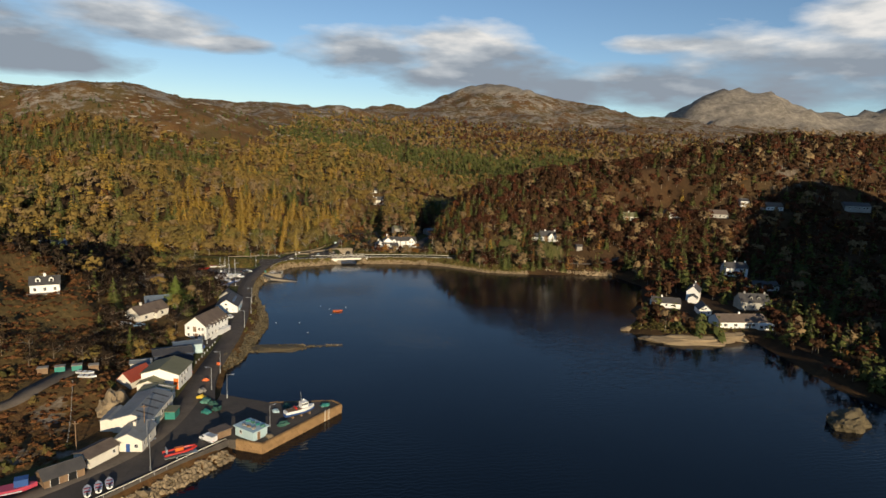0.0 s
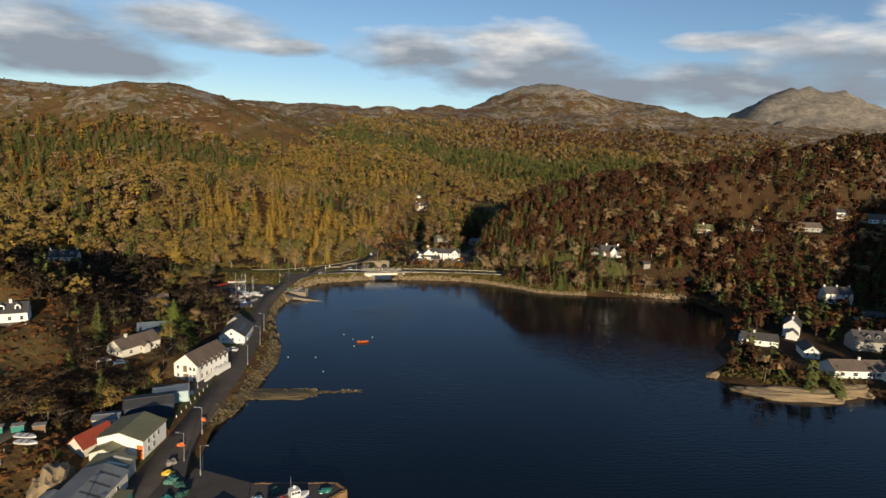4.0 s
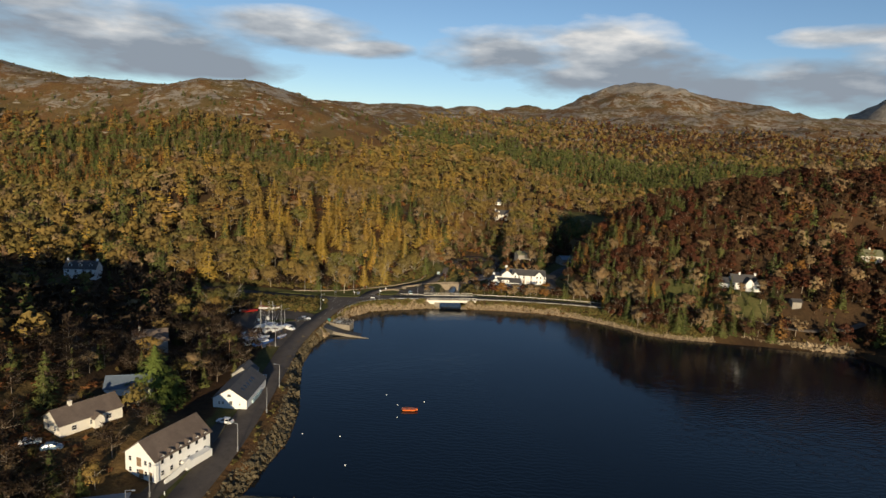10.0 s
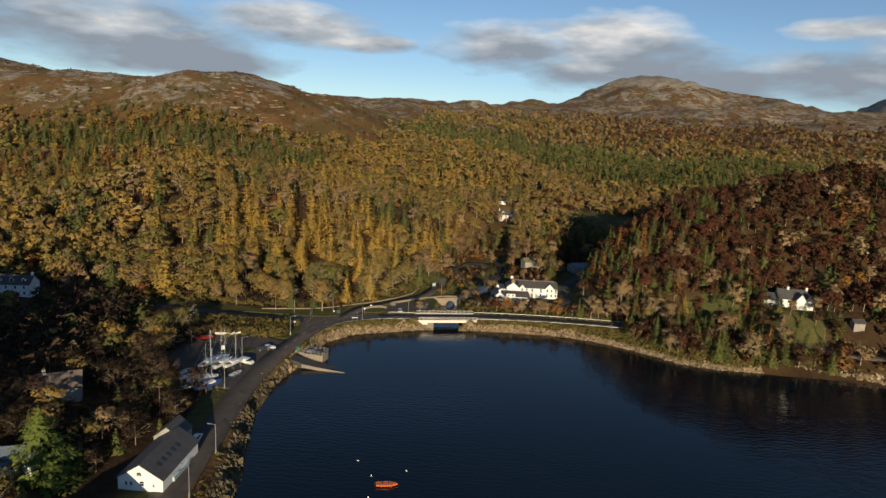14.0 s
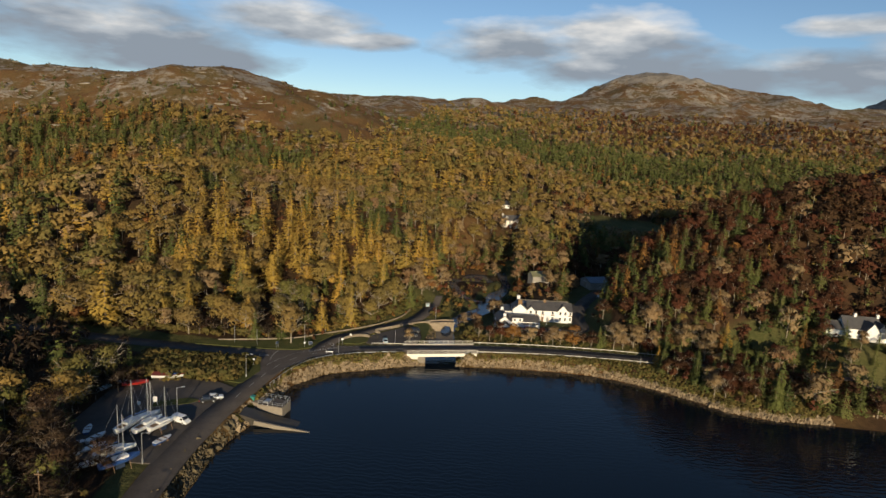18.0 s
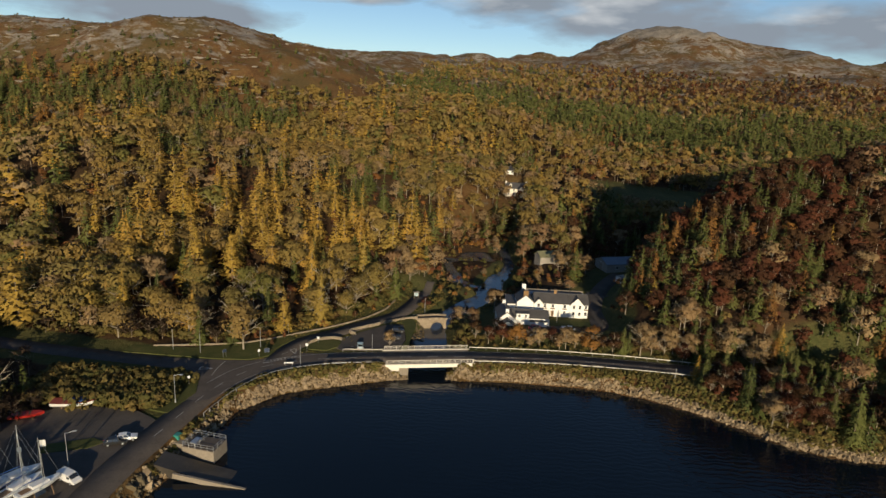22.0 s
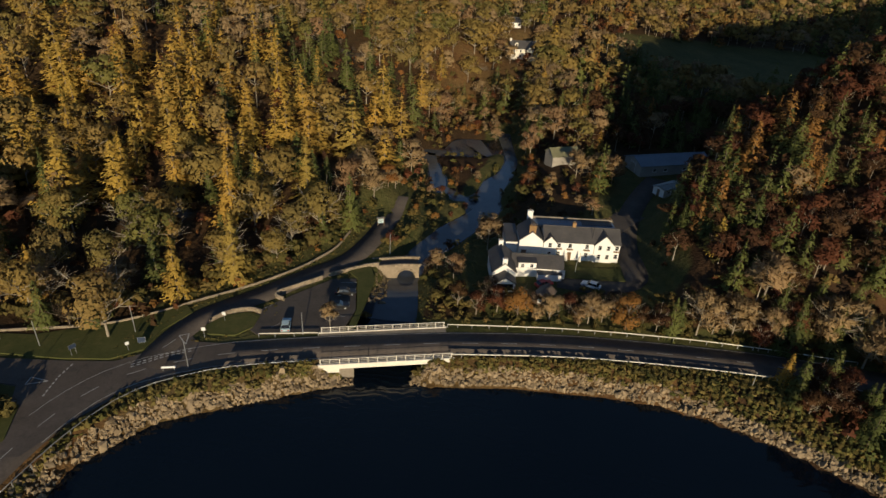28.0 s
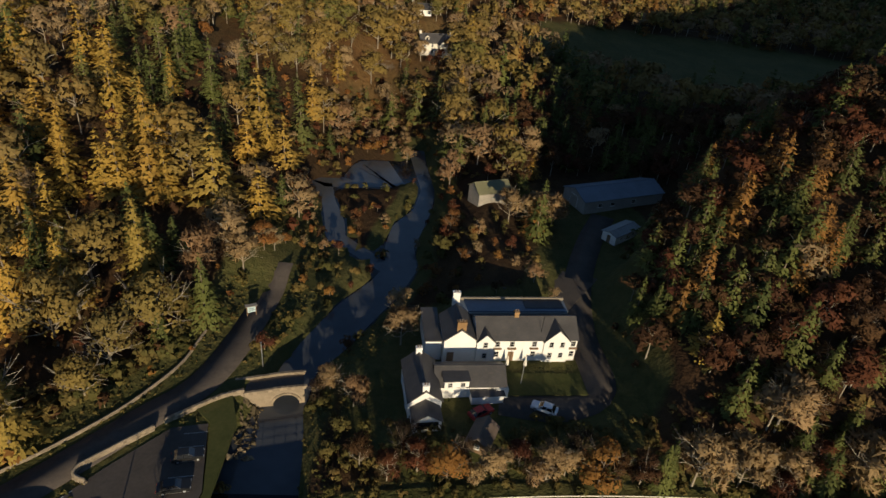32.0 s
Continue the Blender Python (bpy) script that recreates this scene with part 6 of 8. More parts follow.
def small_boat(name, x, y, rot, L, mat, label, z=3.44, cover=None, inside="timber"):
    b = thing(name, x, y, z, rot, label, "boat")
    part("hull", hull_mesh(L, L * 0.36, L * 0.13, 1.0, 0.8), M[mat], b).matrix_local = pose(0, 0, 0.25)
    part("gunwale", hull_mesh(L * 1.02, L * 0.375, L * 0.02, 1.0, 0.8), M[cover or "boatwhite"], b).matrix_local = pose(0, 0, 0.25 + L * 0.125)
    for k in (-0.2, 0.1):
        part("thwart", boxed(L * k - 0.15, L * k + 0.15, -L * 0.14, L * 0.14, 0.26 + L * 0.15, 0.32 + L * 0.15), M[inside], b)
    for k in (-0.25, 0.2):
        part("chock", boxed(L * k - 0.12, L * k + 0.12, -L * 0.12, L * 0.12, 0, 0.45), M["timber"], b)
    return b


b = small_boat("launch", -66.5, 362.0, 12, 9.0, "boatwhite", "white and red open launch parked at the yard's end", 3.44, "redroof")
part("canopy", boxed(-0.4, 2.4, -1.0, 1.0, 1.5, 1.9), M["blue"], b)
small_boat("covered_boat", -73.0, 356.0, 25, 6.5, "red", "boat under a dark red cover at the yard edge", 3.44, "red")
small_boat("dinghy", -79.5, 352.5, 70, 4.5, "boatwhite", "small white dinghy under the trees", None or gz(-79.5, 352.5), "paleblue")
small_boat("dinghy", -76, 357.5, 20, 4.0, "boatwhite", "little white boat at the wood's edge", gz(-76, 357.5))
for bx, by, br, bl, bmat, blab in ((-63.5, 322, 60, 5.0, "paleblue", "pale blue dinghy stored in the yard"), (-65.5, 326, 75, 5.2, "boatwhite", "white open boat stored in the yard"), (-68.5, 323.5, 35, 4.6, "darkblue", "dark covered dinghy in the yard"),
                                   (-60.0, 315.5, 45, 5.5, "boatwhite", "white open boat on chocks"), (-70, 330, 110, 4.5, "blue", "blue dinghy beneath the trees"), (-50.6, 327, 70, 4.8, "blue", "dark blue boat beside the lane"), (-66.5, 318, 50, 4.6, "paleblue", "light blue boat at the yard end")):
    small_boat("dinghy", bx, by, br, bl, bmat, blab, 3.44 if bx > -66 else gz(bx, by))
b = small_boat("moored_boat", 0.8, 280.5, 8, 4.6, "orange", "orange open boat moored on the loch", -0.3, "orange")
part("outboard", boxed(-2.7, -2.35, -0.2, 0.2, 0.5, 1.2), M["carblack"], b)
for bx, by in ((-3.2, 284), (-7.3, 290), (-2.5, 275.5), (-16, 262), (4.5, 287), (-26, 262), (-12, 248)):
    bm = bmesh.new()
    bmesh.ops.create_uvsphere(bm, u_segments=10, v_segments=8, radius=0.2)
    ob = part("mooring_buoy", bm, M["boatwhite"])
    ob.matrix_world = pose(bx, by, 0.1)
    tagged(ob, "small white mooring buoy afloat", "buoy", "mooring buoys")

fb = thing("fishing_boat", -11.7, 164.4, DECK + 0.01, 30, "white and blue wooden fishing boat standing on the pier", "boat")
part("hull", hull_mesh(10.5, 3.4, 1.9, 1.4, 0.7), M["boatwhite"], fb).matrix_local = pose(0, 0, 0.5)
part("hull_band", hull_mesh(10.55, 3.46, 1.1, 1.4, 0.7, deck=False), M["blue"], fb, "blue painted lower hull band").matrix_local = pose(0, 0, 0.45)
part("deck", boxed(-4.6, 3.0, -1.3, 1.3, 2.35, 2.45), M["timber"], fb)
wh = part("wheelhouse", boxed(0.2, 2.6, -1.0, 1.0, 2.4, 4.3), M["boatwhite"], fb)
for k in range(3):
    part("wheelhouse_window", boxed(2.605, 2.63, -0.85 + 0.6 * k, -0.35 + 0.6 * k, 3.4, 4.0), M["glass"], wh)
    part("wheelhouse_window", boxed(0.4 + 0.75 * k, 0.95 + 0.75 * k, -1.03, -1.005, 3.4, 4.0), M["glass"], wh)
part("mast", rod(bmesh.new(), (0.6, 0, 4.3), (0.3, 0, 8.0), 0.07, 6, 0.04), M["galv"], fb)
bm = bmesh.new()
bmesh.ops.create_uvsphere(bm, u_segments=10, v_segments=8, radius=0.45)
part("radar_dome", bm, M["boatwhite"], fb).matrix_local = pose(1.4, 0, 4.9)
part("winch", rod(bmesh.new(), (-1.5, -0.8, 2.9), (-1.5, 0.8, 2.9), 0.35, 10), M["red"], fb)
for sx in (-3, 0, 3):
    part("cradle", boxed(sx - 0.25, sx + 0.25, -1.4, 1.4, 0, 0.75), M["timber"], fb)

fb.matrix_world = fb.matrix_world @ Matrix.Diagonal((0.86, 0.86, 0.86, 1))
rib = thing("lifeboat", -38.4, 142.0, 3.43, 26, "orange inflatable lifeboat on a trailer by the sea wall", "boat")
part("hull", hull_mesh(7.5, 2.0, 0.9, 1.4, 0.9), M["darkblue"], rib).matrix_local = pose(0, 0, 0.6)
for s in (-1, 1):
    bm = bmesh.new()
    pts = [(-3.8, 1.05), (0.5, 1.1), (2.4, 0.85), (3.5, 0.25)]
    for (ax, ay), (bx, by) in zip(pts[:-1], pts[1:]):
        rod(bm, (ax, s * ay, 1.5 + max(0, ax) * 0.08), (bx, s * by, 1.5 + max(0, bx) * 0.08), 0.3, 8)
    part("tube", bm, M["red"], rib, "red inflatable tube")
part("console", boxed(-1.2, 0.6, -0.5, 0.5, 1.4, 2.4), M["orange"], rib, "orange covered console")
part("frame", boxed(-3.2, -3.0, -0.8, 0.8, 1.5, 2.9), M["carsilver"], rib)
part("trailer", boxed(-3.6, 3.8, -0.7, 0.7, 0.35, 0.5), M["galv"], rib)
for s in (-0.9, 0.9):
    wheel_part(rib, -1.0, s)
for k, (bx, by) in enumerate(((-53.8, 127.8), (-52.1, 129.2), (-50.4, 130.6))):
    b = small_boat("inflatable_boat", bx, by, 110, 4.4, "boatwhite", "white inflatable boat ashore with a red interior", 3.43, "boatwhite", "red")
    part("outboard", boxed(-2.5, -2.1, -0.2, 0.2, 0.7, 1.5), M["carblack"], b)
cb = thing("work_boat", -68.5, 128.8, 3.42, 20, "red and blue painted work boat ashore", "boat")
part("hull", hull_mesh(9, 3, 1.4), M["pink"], cb).matrix_local = pose(0, 0, 0.4)
part("cabin", boxed(0.5, 3, -1.0, 1.0, 1.9, 3.4), M["blue"], cb)
part("stripe", boxed(-4, 1.8, -1.52, -1.48, 1.1, 1.3), M["paleblue"], cb)
for bx, by, br in ((-73.0, 182.0, -10), (-71.5, 179.4, -6)):
    small_boat("dinghy", bx, by, br, 5.0, "boatwhite", "white dinghy laid up on the hillside track", gz(bx, by) + 0.05)
track = resampled([(-104, 150), (-92, 160), (-84, 169), (-80, 180), (-78, 187)], 1.0)
ribbon("pavement_track", track, 2.6, -2.6, height(track[:, 0], track[:, 1]) + 0.25, M["tarmac"], "dark tarmac hardstanding above the quay", "yard", thick=0.9)


# ---- quay gear: creels, nets, bins ----
def heap(name, x, y, z, w, h, mat, label, seed):
    bm = bmesh.new()
    bmesh.ops.create_icosphere(bm, subdivisions=3, radius=1)
    r = random.Random(seed)
    o = Vector((r.uniform(0, 99), r.uniform(0, 99), 0))
    for v in bm.verts:
        f = 1 + 0.45 * noise.noise(v.co * 1.8 + o) + 0.2 * noise.noise(v.co * 5 + o)
        v.co = Vector((v.co.x * w * f, v.co.y * w * 0.7 * f, max(-0.05, v.co.z * h * f)))
    ob = part(name, bm, M[mat])
    ob.matrix_world = pose(x, y, z, 0, 0, r.uniform(0, 180))
    return tagged(ob, label, "fishing gear", "gear on the quay")


for k, (x, y, w, h, mat, lab) in enumerate(((-38.5, 173.5, 1.8, 0.9, "net", "heap of green fishing nets on the quay"), (-36.0, 171.5, 1.5, 0.8, "net", "heap of teal nets and floats"), (-40.5, 176.5, 1.3, 0.7, "yellow", "yellow rope coils on the quay"),
                                            (-34.5, 168.0, 1.6, 0.8, "net", "tangled green net heap"), (-41, 181, 1.5, 0.9, "greywood", "stack of grey fish boxes"), (-37, 166, 1.4, 0.8, "teal", "dark green net heap"), (-15.5, 170.0, 1.5, 0.8, "net", "green creel heap on the pier"),
                                            (-18.5, 167.2, 1.3, 0.7, "paleblue", "pale floats and nets on the pier"), (-15.8, 158.6, 1.6, 0.8, "net", "green nets beside the fishing boat"), (-4.6, 170.0, 1.4, 0.7, "teal", "nets and creels at the pier head"), (-18.8, 152.0, 1.3, 0.6, "rock", "grey rope pile on the pier"),
                                            (-41.5, 189.5, 1.0, 0.8, "orange", "orange buoys stacked by the road"), (-39.9, 203.5, 1.0, 0.8, "orange", "orange buoys stacked on the quay edge"), (-47.3, 196.5, 0.9, 0.9, "orange", "orange floats beside the shed"))):
    heap("net", x, y, DECK if x > -20 else 3.42, w, h, mat, lab, k)
for k in range(7):
    a = 49
    lx, ly = (-1.0 if k % 2 else 1.2), -2.9 + 0.9 * k
    heap("creel", -23.5 + lx * 0.656 - ly * 0.755, 153.3 + lx * 0.755 + ly * 0.656, DECK + 2.72, 0.7, 0.45, ("net", "greywood", "teal", "rock")[k % 4], "creels and rope on the hut roof", 30 + k)
for k in range(4):
    b = thing("storage_bin", -85 + 4.2 * k, 184 + 0.9 * k, gz(-85 + 4.2 * k, 184 + 0.9 * k), 15, "green storage container on the hillside", "container", "hillside containers")
    part("body", boxed(-1.3, 1.3, -0.9, 0.9, -0.3, 1.7), M["teal" if k % 3 else "timber"], b)
    part("lid", boxed(-1.4, 1.4, -1.0, 1.0, 1.7, 1.85), M["greywood"], b)


# ---- lamps, poles, signs ----
def street_lamp(x, y, rot, h, label, z=3.4):
    l = thing("street_lamp", x, y, z, rot, label, "street lamp", "street lamps")
    part("column", rod(bmesh.new(), (0, 0, -0.3), (0, 0, h), 0.10, 7, 0.06), M["galv"], l)
    part("arm", rod(bmesh.new(), (0, 0, h - 0.05), (1.4, 0, h + 0.12), 0.045, 6), M["galv"], l)
    part("lantern", boxed(1.2, 1.9, -0.14, 0.14, h + 0.03, h + 0.17), M["galv"], l)
    part("base_box", boxed(-0.14, 0.14, -0.14, 0.14, -0.2, 1.0), M["galv"], l)


LAMP = "galvanised street lamp with a short arm"
for x, y, rot in ((-47.3, 216, 0), (-38.2, 196, 180), (-38.4, 182, 170), (-36.9, 245, 175), (-36.8, 266, 175), (-38.5, 283, 175), (-47.5, 225, 0), (-54, 341, 30), (-45.8, 366.5, 10), (-47.2, 147.5, 0), (-33, 176, 0), (-43.5, 136, 60), (-50.5, 318, 0)):
    street_lamp(x, y, rot, 7.0, LAMP)
street_lamp(-19.2, 157.4, 40, 6.0, LAMP, DECK)


def pole(name, x, y, h, mat, label, r=0.09, z=None):
    p = thing(name, x, y, gz(x, y) if z is None else z, 0, label, "pole", "roadside poles")
    part("shaft", rod(bmesh.new(), (0, 0, -0.4), (0, 0, h), r, 7, r * 0.8), M[mat], p)
    part("cap", rod(bmesh.new(), (0, 0, h), (0, 0, h + 0.08), r * 1.1, 7), M["galv"], p)
    return p


for x, y, h in ((-23.8, 390.9, 5.5), (-6.5, 402.6, 5.0), (-37.5, 399.5, 6.0), (-33, 411, 4.0), (5.8, 437.4, 5.0), (76.5, 396.5, 3.5), (97.5, 409, 6.0), (-60, 394.5, 6), (-52, 393.5, 5.5), (49.4, 431.5, 4.0)):
    pole("pole", x, y, h, "galv", "plain pale roadside pole")
for x, y, h in ((-62.5, 146, 8), (-80, 330, 8), (-60, 300, 8), (150, 379, 7.5), (120, 385, 7), (-49, 152, 9)):
    p = pole("utility_pole", x, y, h, "timber", "brown timber utility pole", 0.13)
    part("crossarm", boxed(-0.8, 0.8, -0.06, 0.06, h - 0.6, h - 0.45), M["timber"], p)


def sign(x, y, rot, w, h, up, mat, label, z=None):
    s = thing("road_sign", x, y, gz(x, y) if z is None else z, rot, label, "sign")
    for px in ((0,) if w < 0.9 else (-w * 0.35, w * 0.35)):
        part("post", rod(bmesh.new(), (px, 0.04, -0.3), (px, 0.04, up + h * 0.9), 0.04, 6), M["galv"], s)
    part("plate", boxed(-w / 2, w / 2, -0.03, 0.0, up, up + h), M[mat], s)
    part("border", boxed(-w / 2 - 0.03, w / 2 + 0.03, -0.01, 0.02, up - 0.03, up + h + 0.03), M["carsilver"], s)


sign(-24.4, 399.6, 10, 0.7, 0.7, 1.6, "boatwhite", "white road sign on a post at the junction")
sign(-22.5, 404.9, -5, 0.7, 0.7, 1.6, "boatwhite", "small white road sign on the grass island")
sign(-36.0, 394.0, 40, 0.6, 0.6, 1.5, "boatwhite", "white triangular give-way sign plate")
sign(-46.8, 375.5, 30, 0.6, 0.6, 1.8, "boatwhite", "white sign at the side road")
sign(-34.6, 396.2, 15, 1.3, 1.1, 0.5, "darkblue", "dark green framed board on the verge")
sign(-44.6, 391.8, 60, 1.2, 0.8, 1.6, "darkblue", "dark direction sign beside the verge")
sign(-62.0, 345.5, 15, 1.0, 1.4, 1.0, "boatwhite", "white notice board in the boatyard")
sign(-65.0, 343.2, 15, 0.7, 0.9, 1.0, "paleblue", "pale blue notice board in the boatyard")
board = thing("notice_board", 1.6, 451.0, gz(1.6, 451.0), 20, "roofed notice board with a pale blue panel by the track", "notice board")
for px in (-0.8, 0.8):
    part("post", boxed(px - 0.07, px + 0.07, -0.07, 0.07, -0.3, 2.3), M["timber"], board)
part("panel", boxed(-0.75, 0.75, -0.04, 0.04, 0.8, 2.0), M["paleblue"], board)
part("roof", boxed(-1.05, 1.05, -0.45, 0.45, 2.3, 2.4), M["greywood"], board)
for k in range(3):
    part("text_bar", boxed(-0.5, 0.5, -0.052, -0.042, 1.05 + 0.3 * k, 1.13 + 0.3 * k), M["darkblue"], board)
arm = thing("road_barrier", -26.6, 389.6, 3.4, 12, "white tubular barrier beside the road rail", "barrier")
part("bar", rod(bmesh.new(), (-1.2, 0, 0.8), (1.2, 0, 0.8), 0.18, 8), M["boatwhite"], arm)
for px in (-0.9, 0.9):
    part("leg", boxed(px - 0.05, px + 0.05, -0.05, 0.05, -0.3, 0.7), M["galv"], arm)
for k in range(8):
    x, y = -47.4 + 0.35 * k, 205 + 3.0 * k
    b = part("bollard", rod(bmesh.new(), (0, 0, -0.2), (0, 0, 0.75), 0.1, 7, 0.09), M["boatwhite"])
    b.matrix_world = pose(x, y, 3.42)
    tagged(b, "short white bollard along the road edge", "bollard", "roadside bollards")
for k in range(5):
    b = thing("rubbish_bin", -48 + 0.2 * k, 219.5 + 0.9 * k, 3.42, 10, "blue wheeled bin beside the road", "bin", "wheeled bins") if k < 2 else None
    if b:
        part("body", boxed(-0.3, 0.3, -0.35, 0.35, 0.05, 1.0), M["blue"], b)
        part("lid", boxed(-0.33, 0.33, -0.4, 0.38, 1.0, 1.08), M["blue"], b)
fence = thing("timber_fence", -66, 150, 0, 0, "low broken timber fence along the hillside path", "fence")
for k in range(9):
    x, y = -66 - 1.0 * k, 150 + 3.2 * k
    part("post", boxed(x + 66 - 0.08, x + 66 + 0.08, y - 150 - 0.08, y - 150 + 0.08, gz(x, y) - 0.3, gz(x, y) + 1.1), M["greywood"], fence)
    if k:
        part("rail", rod(bmesh.new(), (x + 67, y - 153.2, gz(x + 1, y - 3.2) + 0.85), (x + 66, y - 150, gz(x, y) + 0.85), 0.06, 4), M["greywood"], fence)


# ---- trees ----
def cross(a, b):
    return np.stack([a[:, 1] * b[:, 2] - a[:, 2] * b[:, 1], a[:, 2] * b[:, 0] - a[:, 0] * b[:, 2], a[:, 0] * b[:, 1] - a[:, 1] * b[:, 0]], -1)


def outward(v, soft):
    """Turn every spray to face out of its crown, and give it the crown's rounded shading."""
    tri, soft = v.reshape(-1, 3, 3), soft / (np.linalg.norm(soft, axis=1)[:, None] + 1e-9)
    flip = (cross(tri[:, 1] - tri[:, 0], tri[:, 2] - tri[:, 0]) * soft).sum(1) < 0
    tri[flip] = tri[flip][:, ::-1]
    return tri.reshape(-1, 3), np.repeat(soft, 3, 0)


def conifer_crown(seed, n, tiers, arms, radius, low, droop, blade):
    """Unit-height conifer: drooping boughs in uneven rows round a stem, each hung with small sprays."""
    r = np.random.RandomState(seed)
    full = 0.85 if radius < 0.25 else 1.0
    tier_f = (np.arange(tiers) + r.uniform(-0.35, 0.35, tiers)) / tiers
    tier_r = radius * np.clip(1 - tier_f, 0.02, 1) ** full * r.uniform(0.7, 1.2, tiers) + 0.012
    arm_a = r.uniform(0, 6.28, (tiers, 1)) + np.arange(arms) * 6.283 / arms + r.uniform(-0.35, 0.35, (tiers, arms))
    arm_l = r.uniform(0.55, 1.2, (tiers, arms))
    k = r.choice(tiers, n, p=tier_r / tier_r.sum())
    j = r.randint(0, arms, n)
    u = r.uniform(0.12, 1, n) ** 0.6
    l = tier_r[k] * arm_l[k, j] * u
    a = arm_a[k, j] + r.normal(0, 0.16, n)
    z = low + (1 - low) * tier_f[k] - droop * l * 0.9 + r.normal(0, 0.008, n)
    p = np.stack([l * np.cos(a), l * np.sin(a), z], -1)
    out = np.stack([np.cos(a), np.sin(a), -droop - r.uniform(-0.1, 0.5, n)], -1) + r.normal(0, 0.22, (n, 3))
    out /= np.linalg.norm(out, axis=1)[:, None]
    face = np.stack([np.cos(a) * 0.6, np.sin(a) * 0.6, 0 * a + 0.8], -1) + r.normal(0, 0.2, (n, 3))
    side = cross(out, face)
    side /= np.linalg.norm(side, axis=1)[:, None]
    s = (blade * r.uniform(0.6, 1.35, n) * (0.55 + 0.45 * (1 - tier_f[k])))[:, None]
    v = np.stack([p - side * s * 0.42 - out * s * 0.3, p + side * s * 0.42 - out * s * 0.3, p + out * s * 0.8], 1).reshape(-1, 3)
    tip = np.array([(0.012, 0, 0.9), (-0.012, 0.01, 0.9), (0, 0, 1.02)])
    soft = np.stack([np.cos(a), np.sin(a), 0.45 + 0 * a], -1) + r.normal(0, 0.16, (n, 3))
    v, nrm = outward(np.concatenate([v, tip]), np.concatenate([soft, [(0.0, -0.6, 0.8)]]))
    return v, np.arange(len(v)).reshape(-1, 3), nrm


def leafy_crown(seed, n, lobes, wide, low, blade, thin=1.0, spread=0.22):
    """Unit-height broad crown: sprays scattered over uneven lobes, with gaps between."""
    r = np.random.RandomState(seed)
    cen = np.stack([r.uniform(-1, 1, lobes) * wide * 0.6, r.uniform(-1, 1, lobes) * wide * 0.6, r.uniform(low + 0.12, 0.86, lobes)], -1)
    cen[0] = (0, 0, 0.85)
    size = r.uniform(0.5, 1.0, lobes) * wide * 0.62
    k = r.randint(0, lobes, n)
    d = r.normal(size=(n, 3))
    d /= np.linalg.norm(d, axis=1)[:, None]
    d[:, 2] = np.where(d[:, 2] < -0.3, -d[:, 2] * 0.6, d[:, 2])
    p = cen[k] + d * (size[k] * r.uniform(0.66, 1.05, n) ** 0.5)[:, None] * np.array([1, 1, 0.8])
    out = d + r.normal(size=(n, 3)) * spread
    e1 = cross(out, r.normal(size=(n, 3))) if thin > 0.3 else d + r.normal(size=(n, 3)) * 0.7
    e1 /= np.linalg.norm(e1, axis=1)[:, None]
    e2 = cross(e1, out if thin > 0.3 else r.normal(size=(n, 3)))
    e2 /= np.linalg.norm(e2, axis=1)[:, None]
    s = blade * r.uniform(0.6, 1.4, n)[:, None]
    v = np.stack([p - e2 * s * 0.55 * thin - e1 * s * 0.4, p + e2 * s * 0.55 * thin - e1 * s * 0.4, p + e1 * s * 0.6], 1).reshape(-1, 3)
    whole = p - np.array([0, 0, (low + 0.9) * 0.45])
    whole /= np.linalg.norm(whole, axis=1)[:, None] + 1e-9
    soft = d * 0.8 + whole * 0.6 + r.normal(0, 0.16, (n, 3))
    v, nrm = outward(v, soft)
    return v, np.arange(len(v)).reshape(-1, 3), nrm


def stem(sides, r0, top, lean=(0, 0)):
    a = np.arange(sides) * 6.2832 / sides
    lo = np.stack([r0 * np.cos(a), r0 * np.sin(a), a * 0 - 0.06], -1)
    hi = np.stack([0.25 * r0 * np.cos(a) + lean[0], 0.25 * r0 * np.sin(a) + lean[1], a * 0 + top], -1)
    i = np.arange(sides)
    j = (i + 1) % sides
    f = np.concatenate([np.stack([i, j, j + sides], -1), np.stack([i, j + sides, i + sides], -1)])
    return np.concatenate([lo, hi]), f, np.tile(np.stack([np.cos(a), np.sin(a), a * 0], -1), (2, 1))


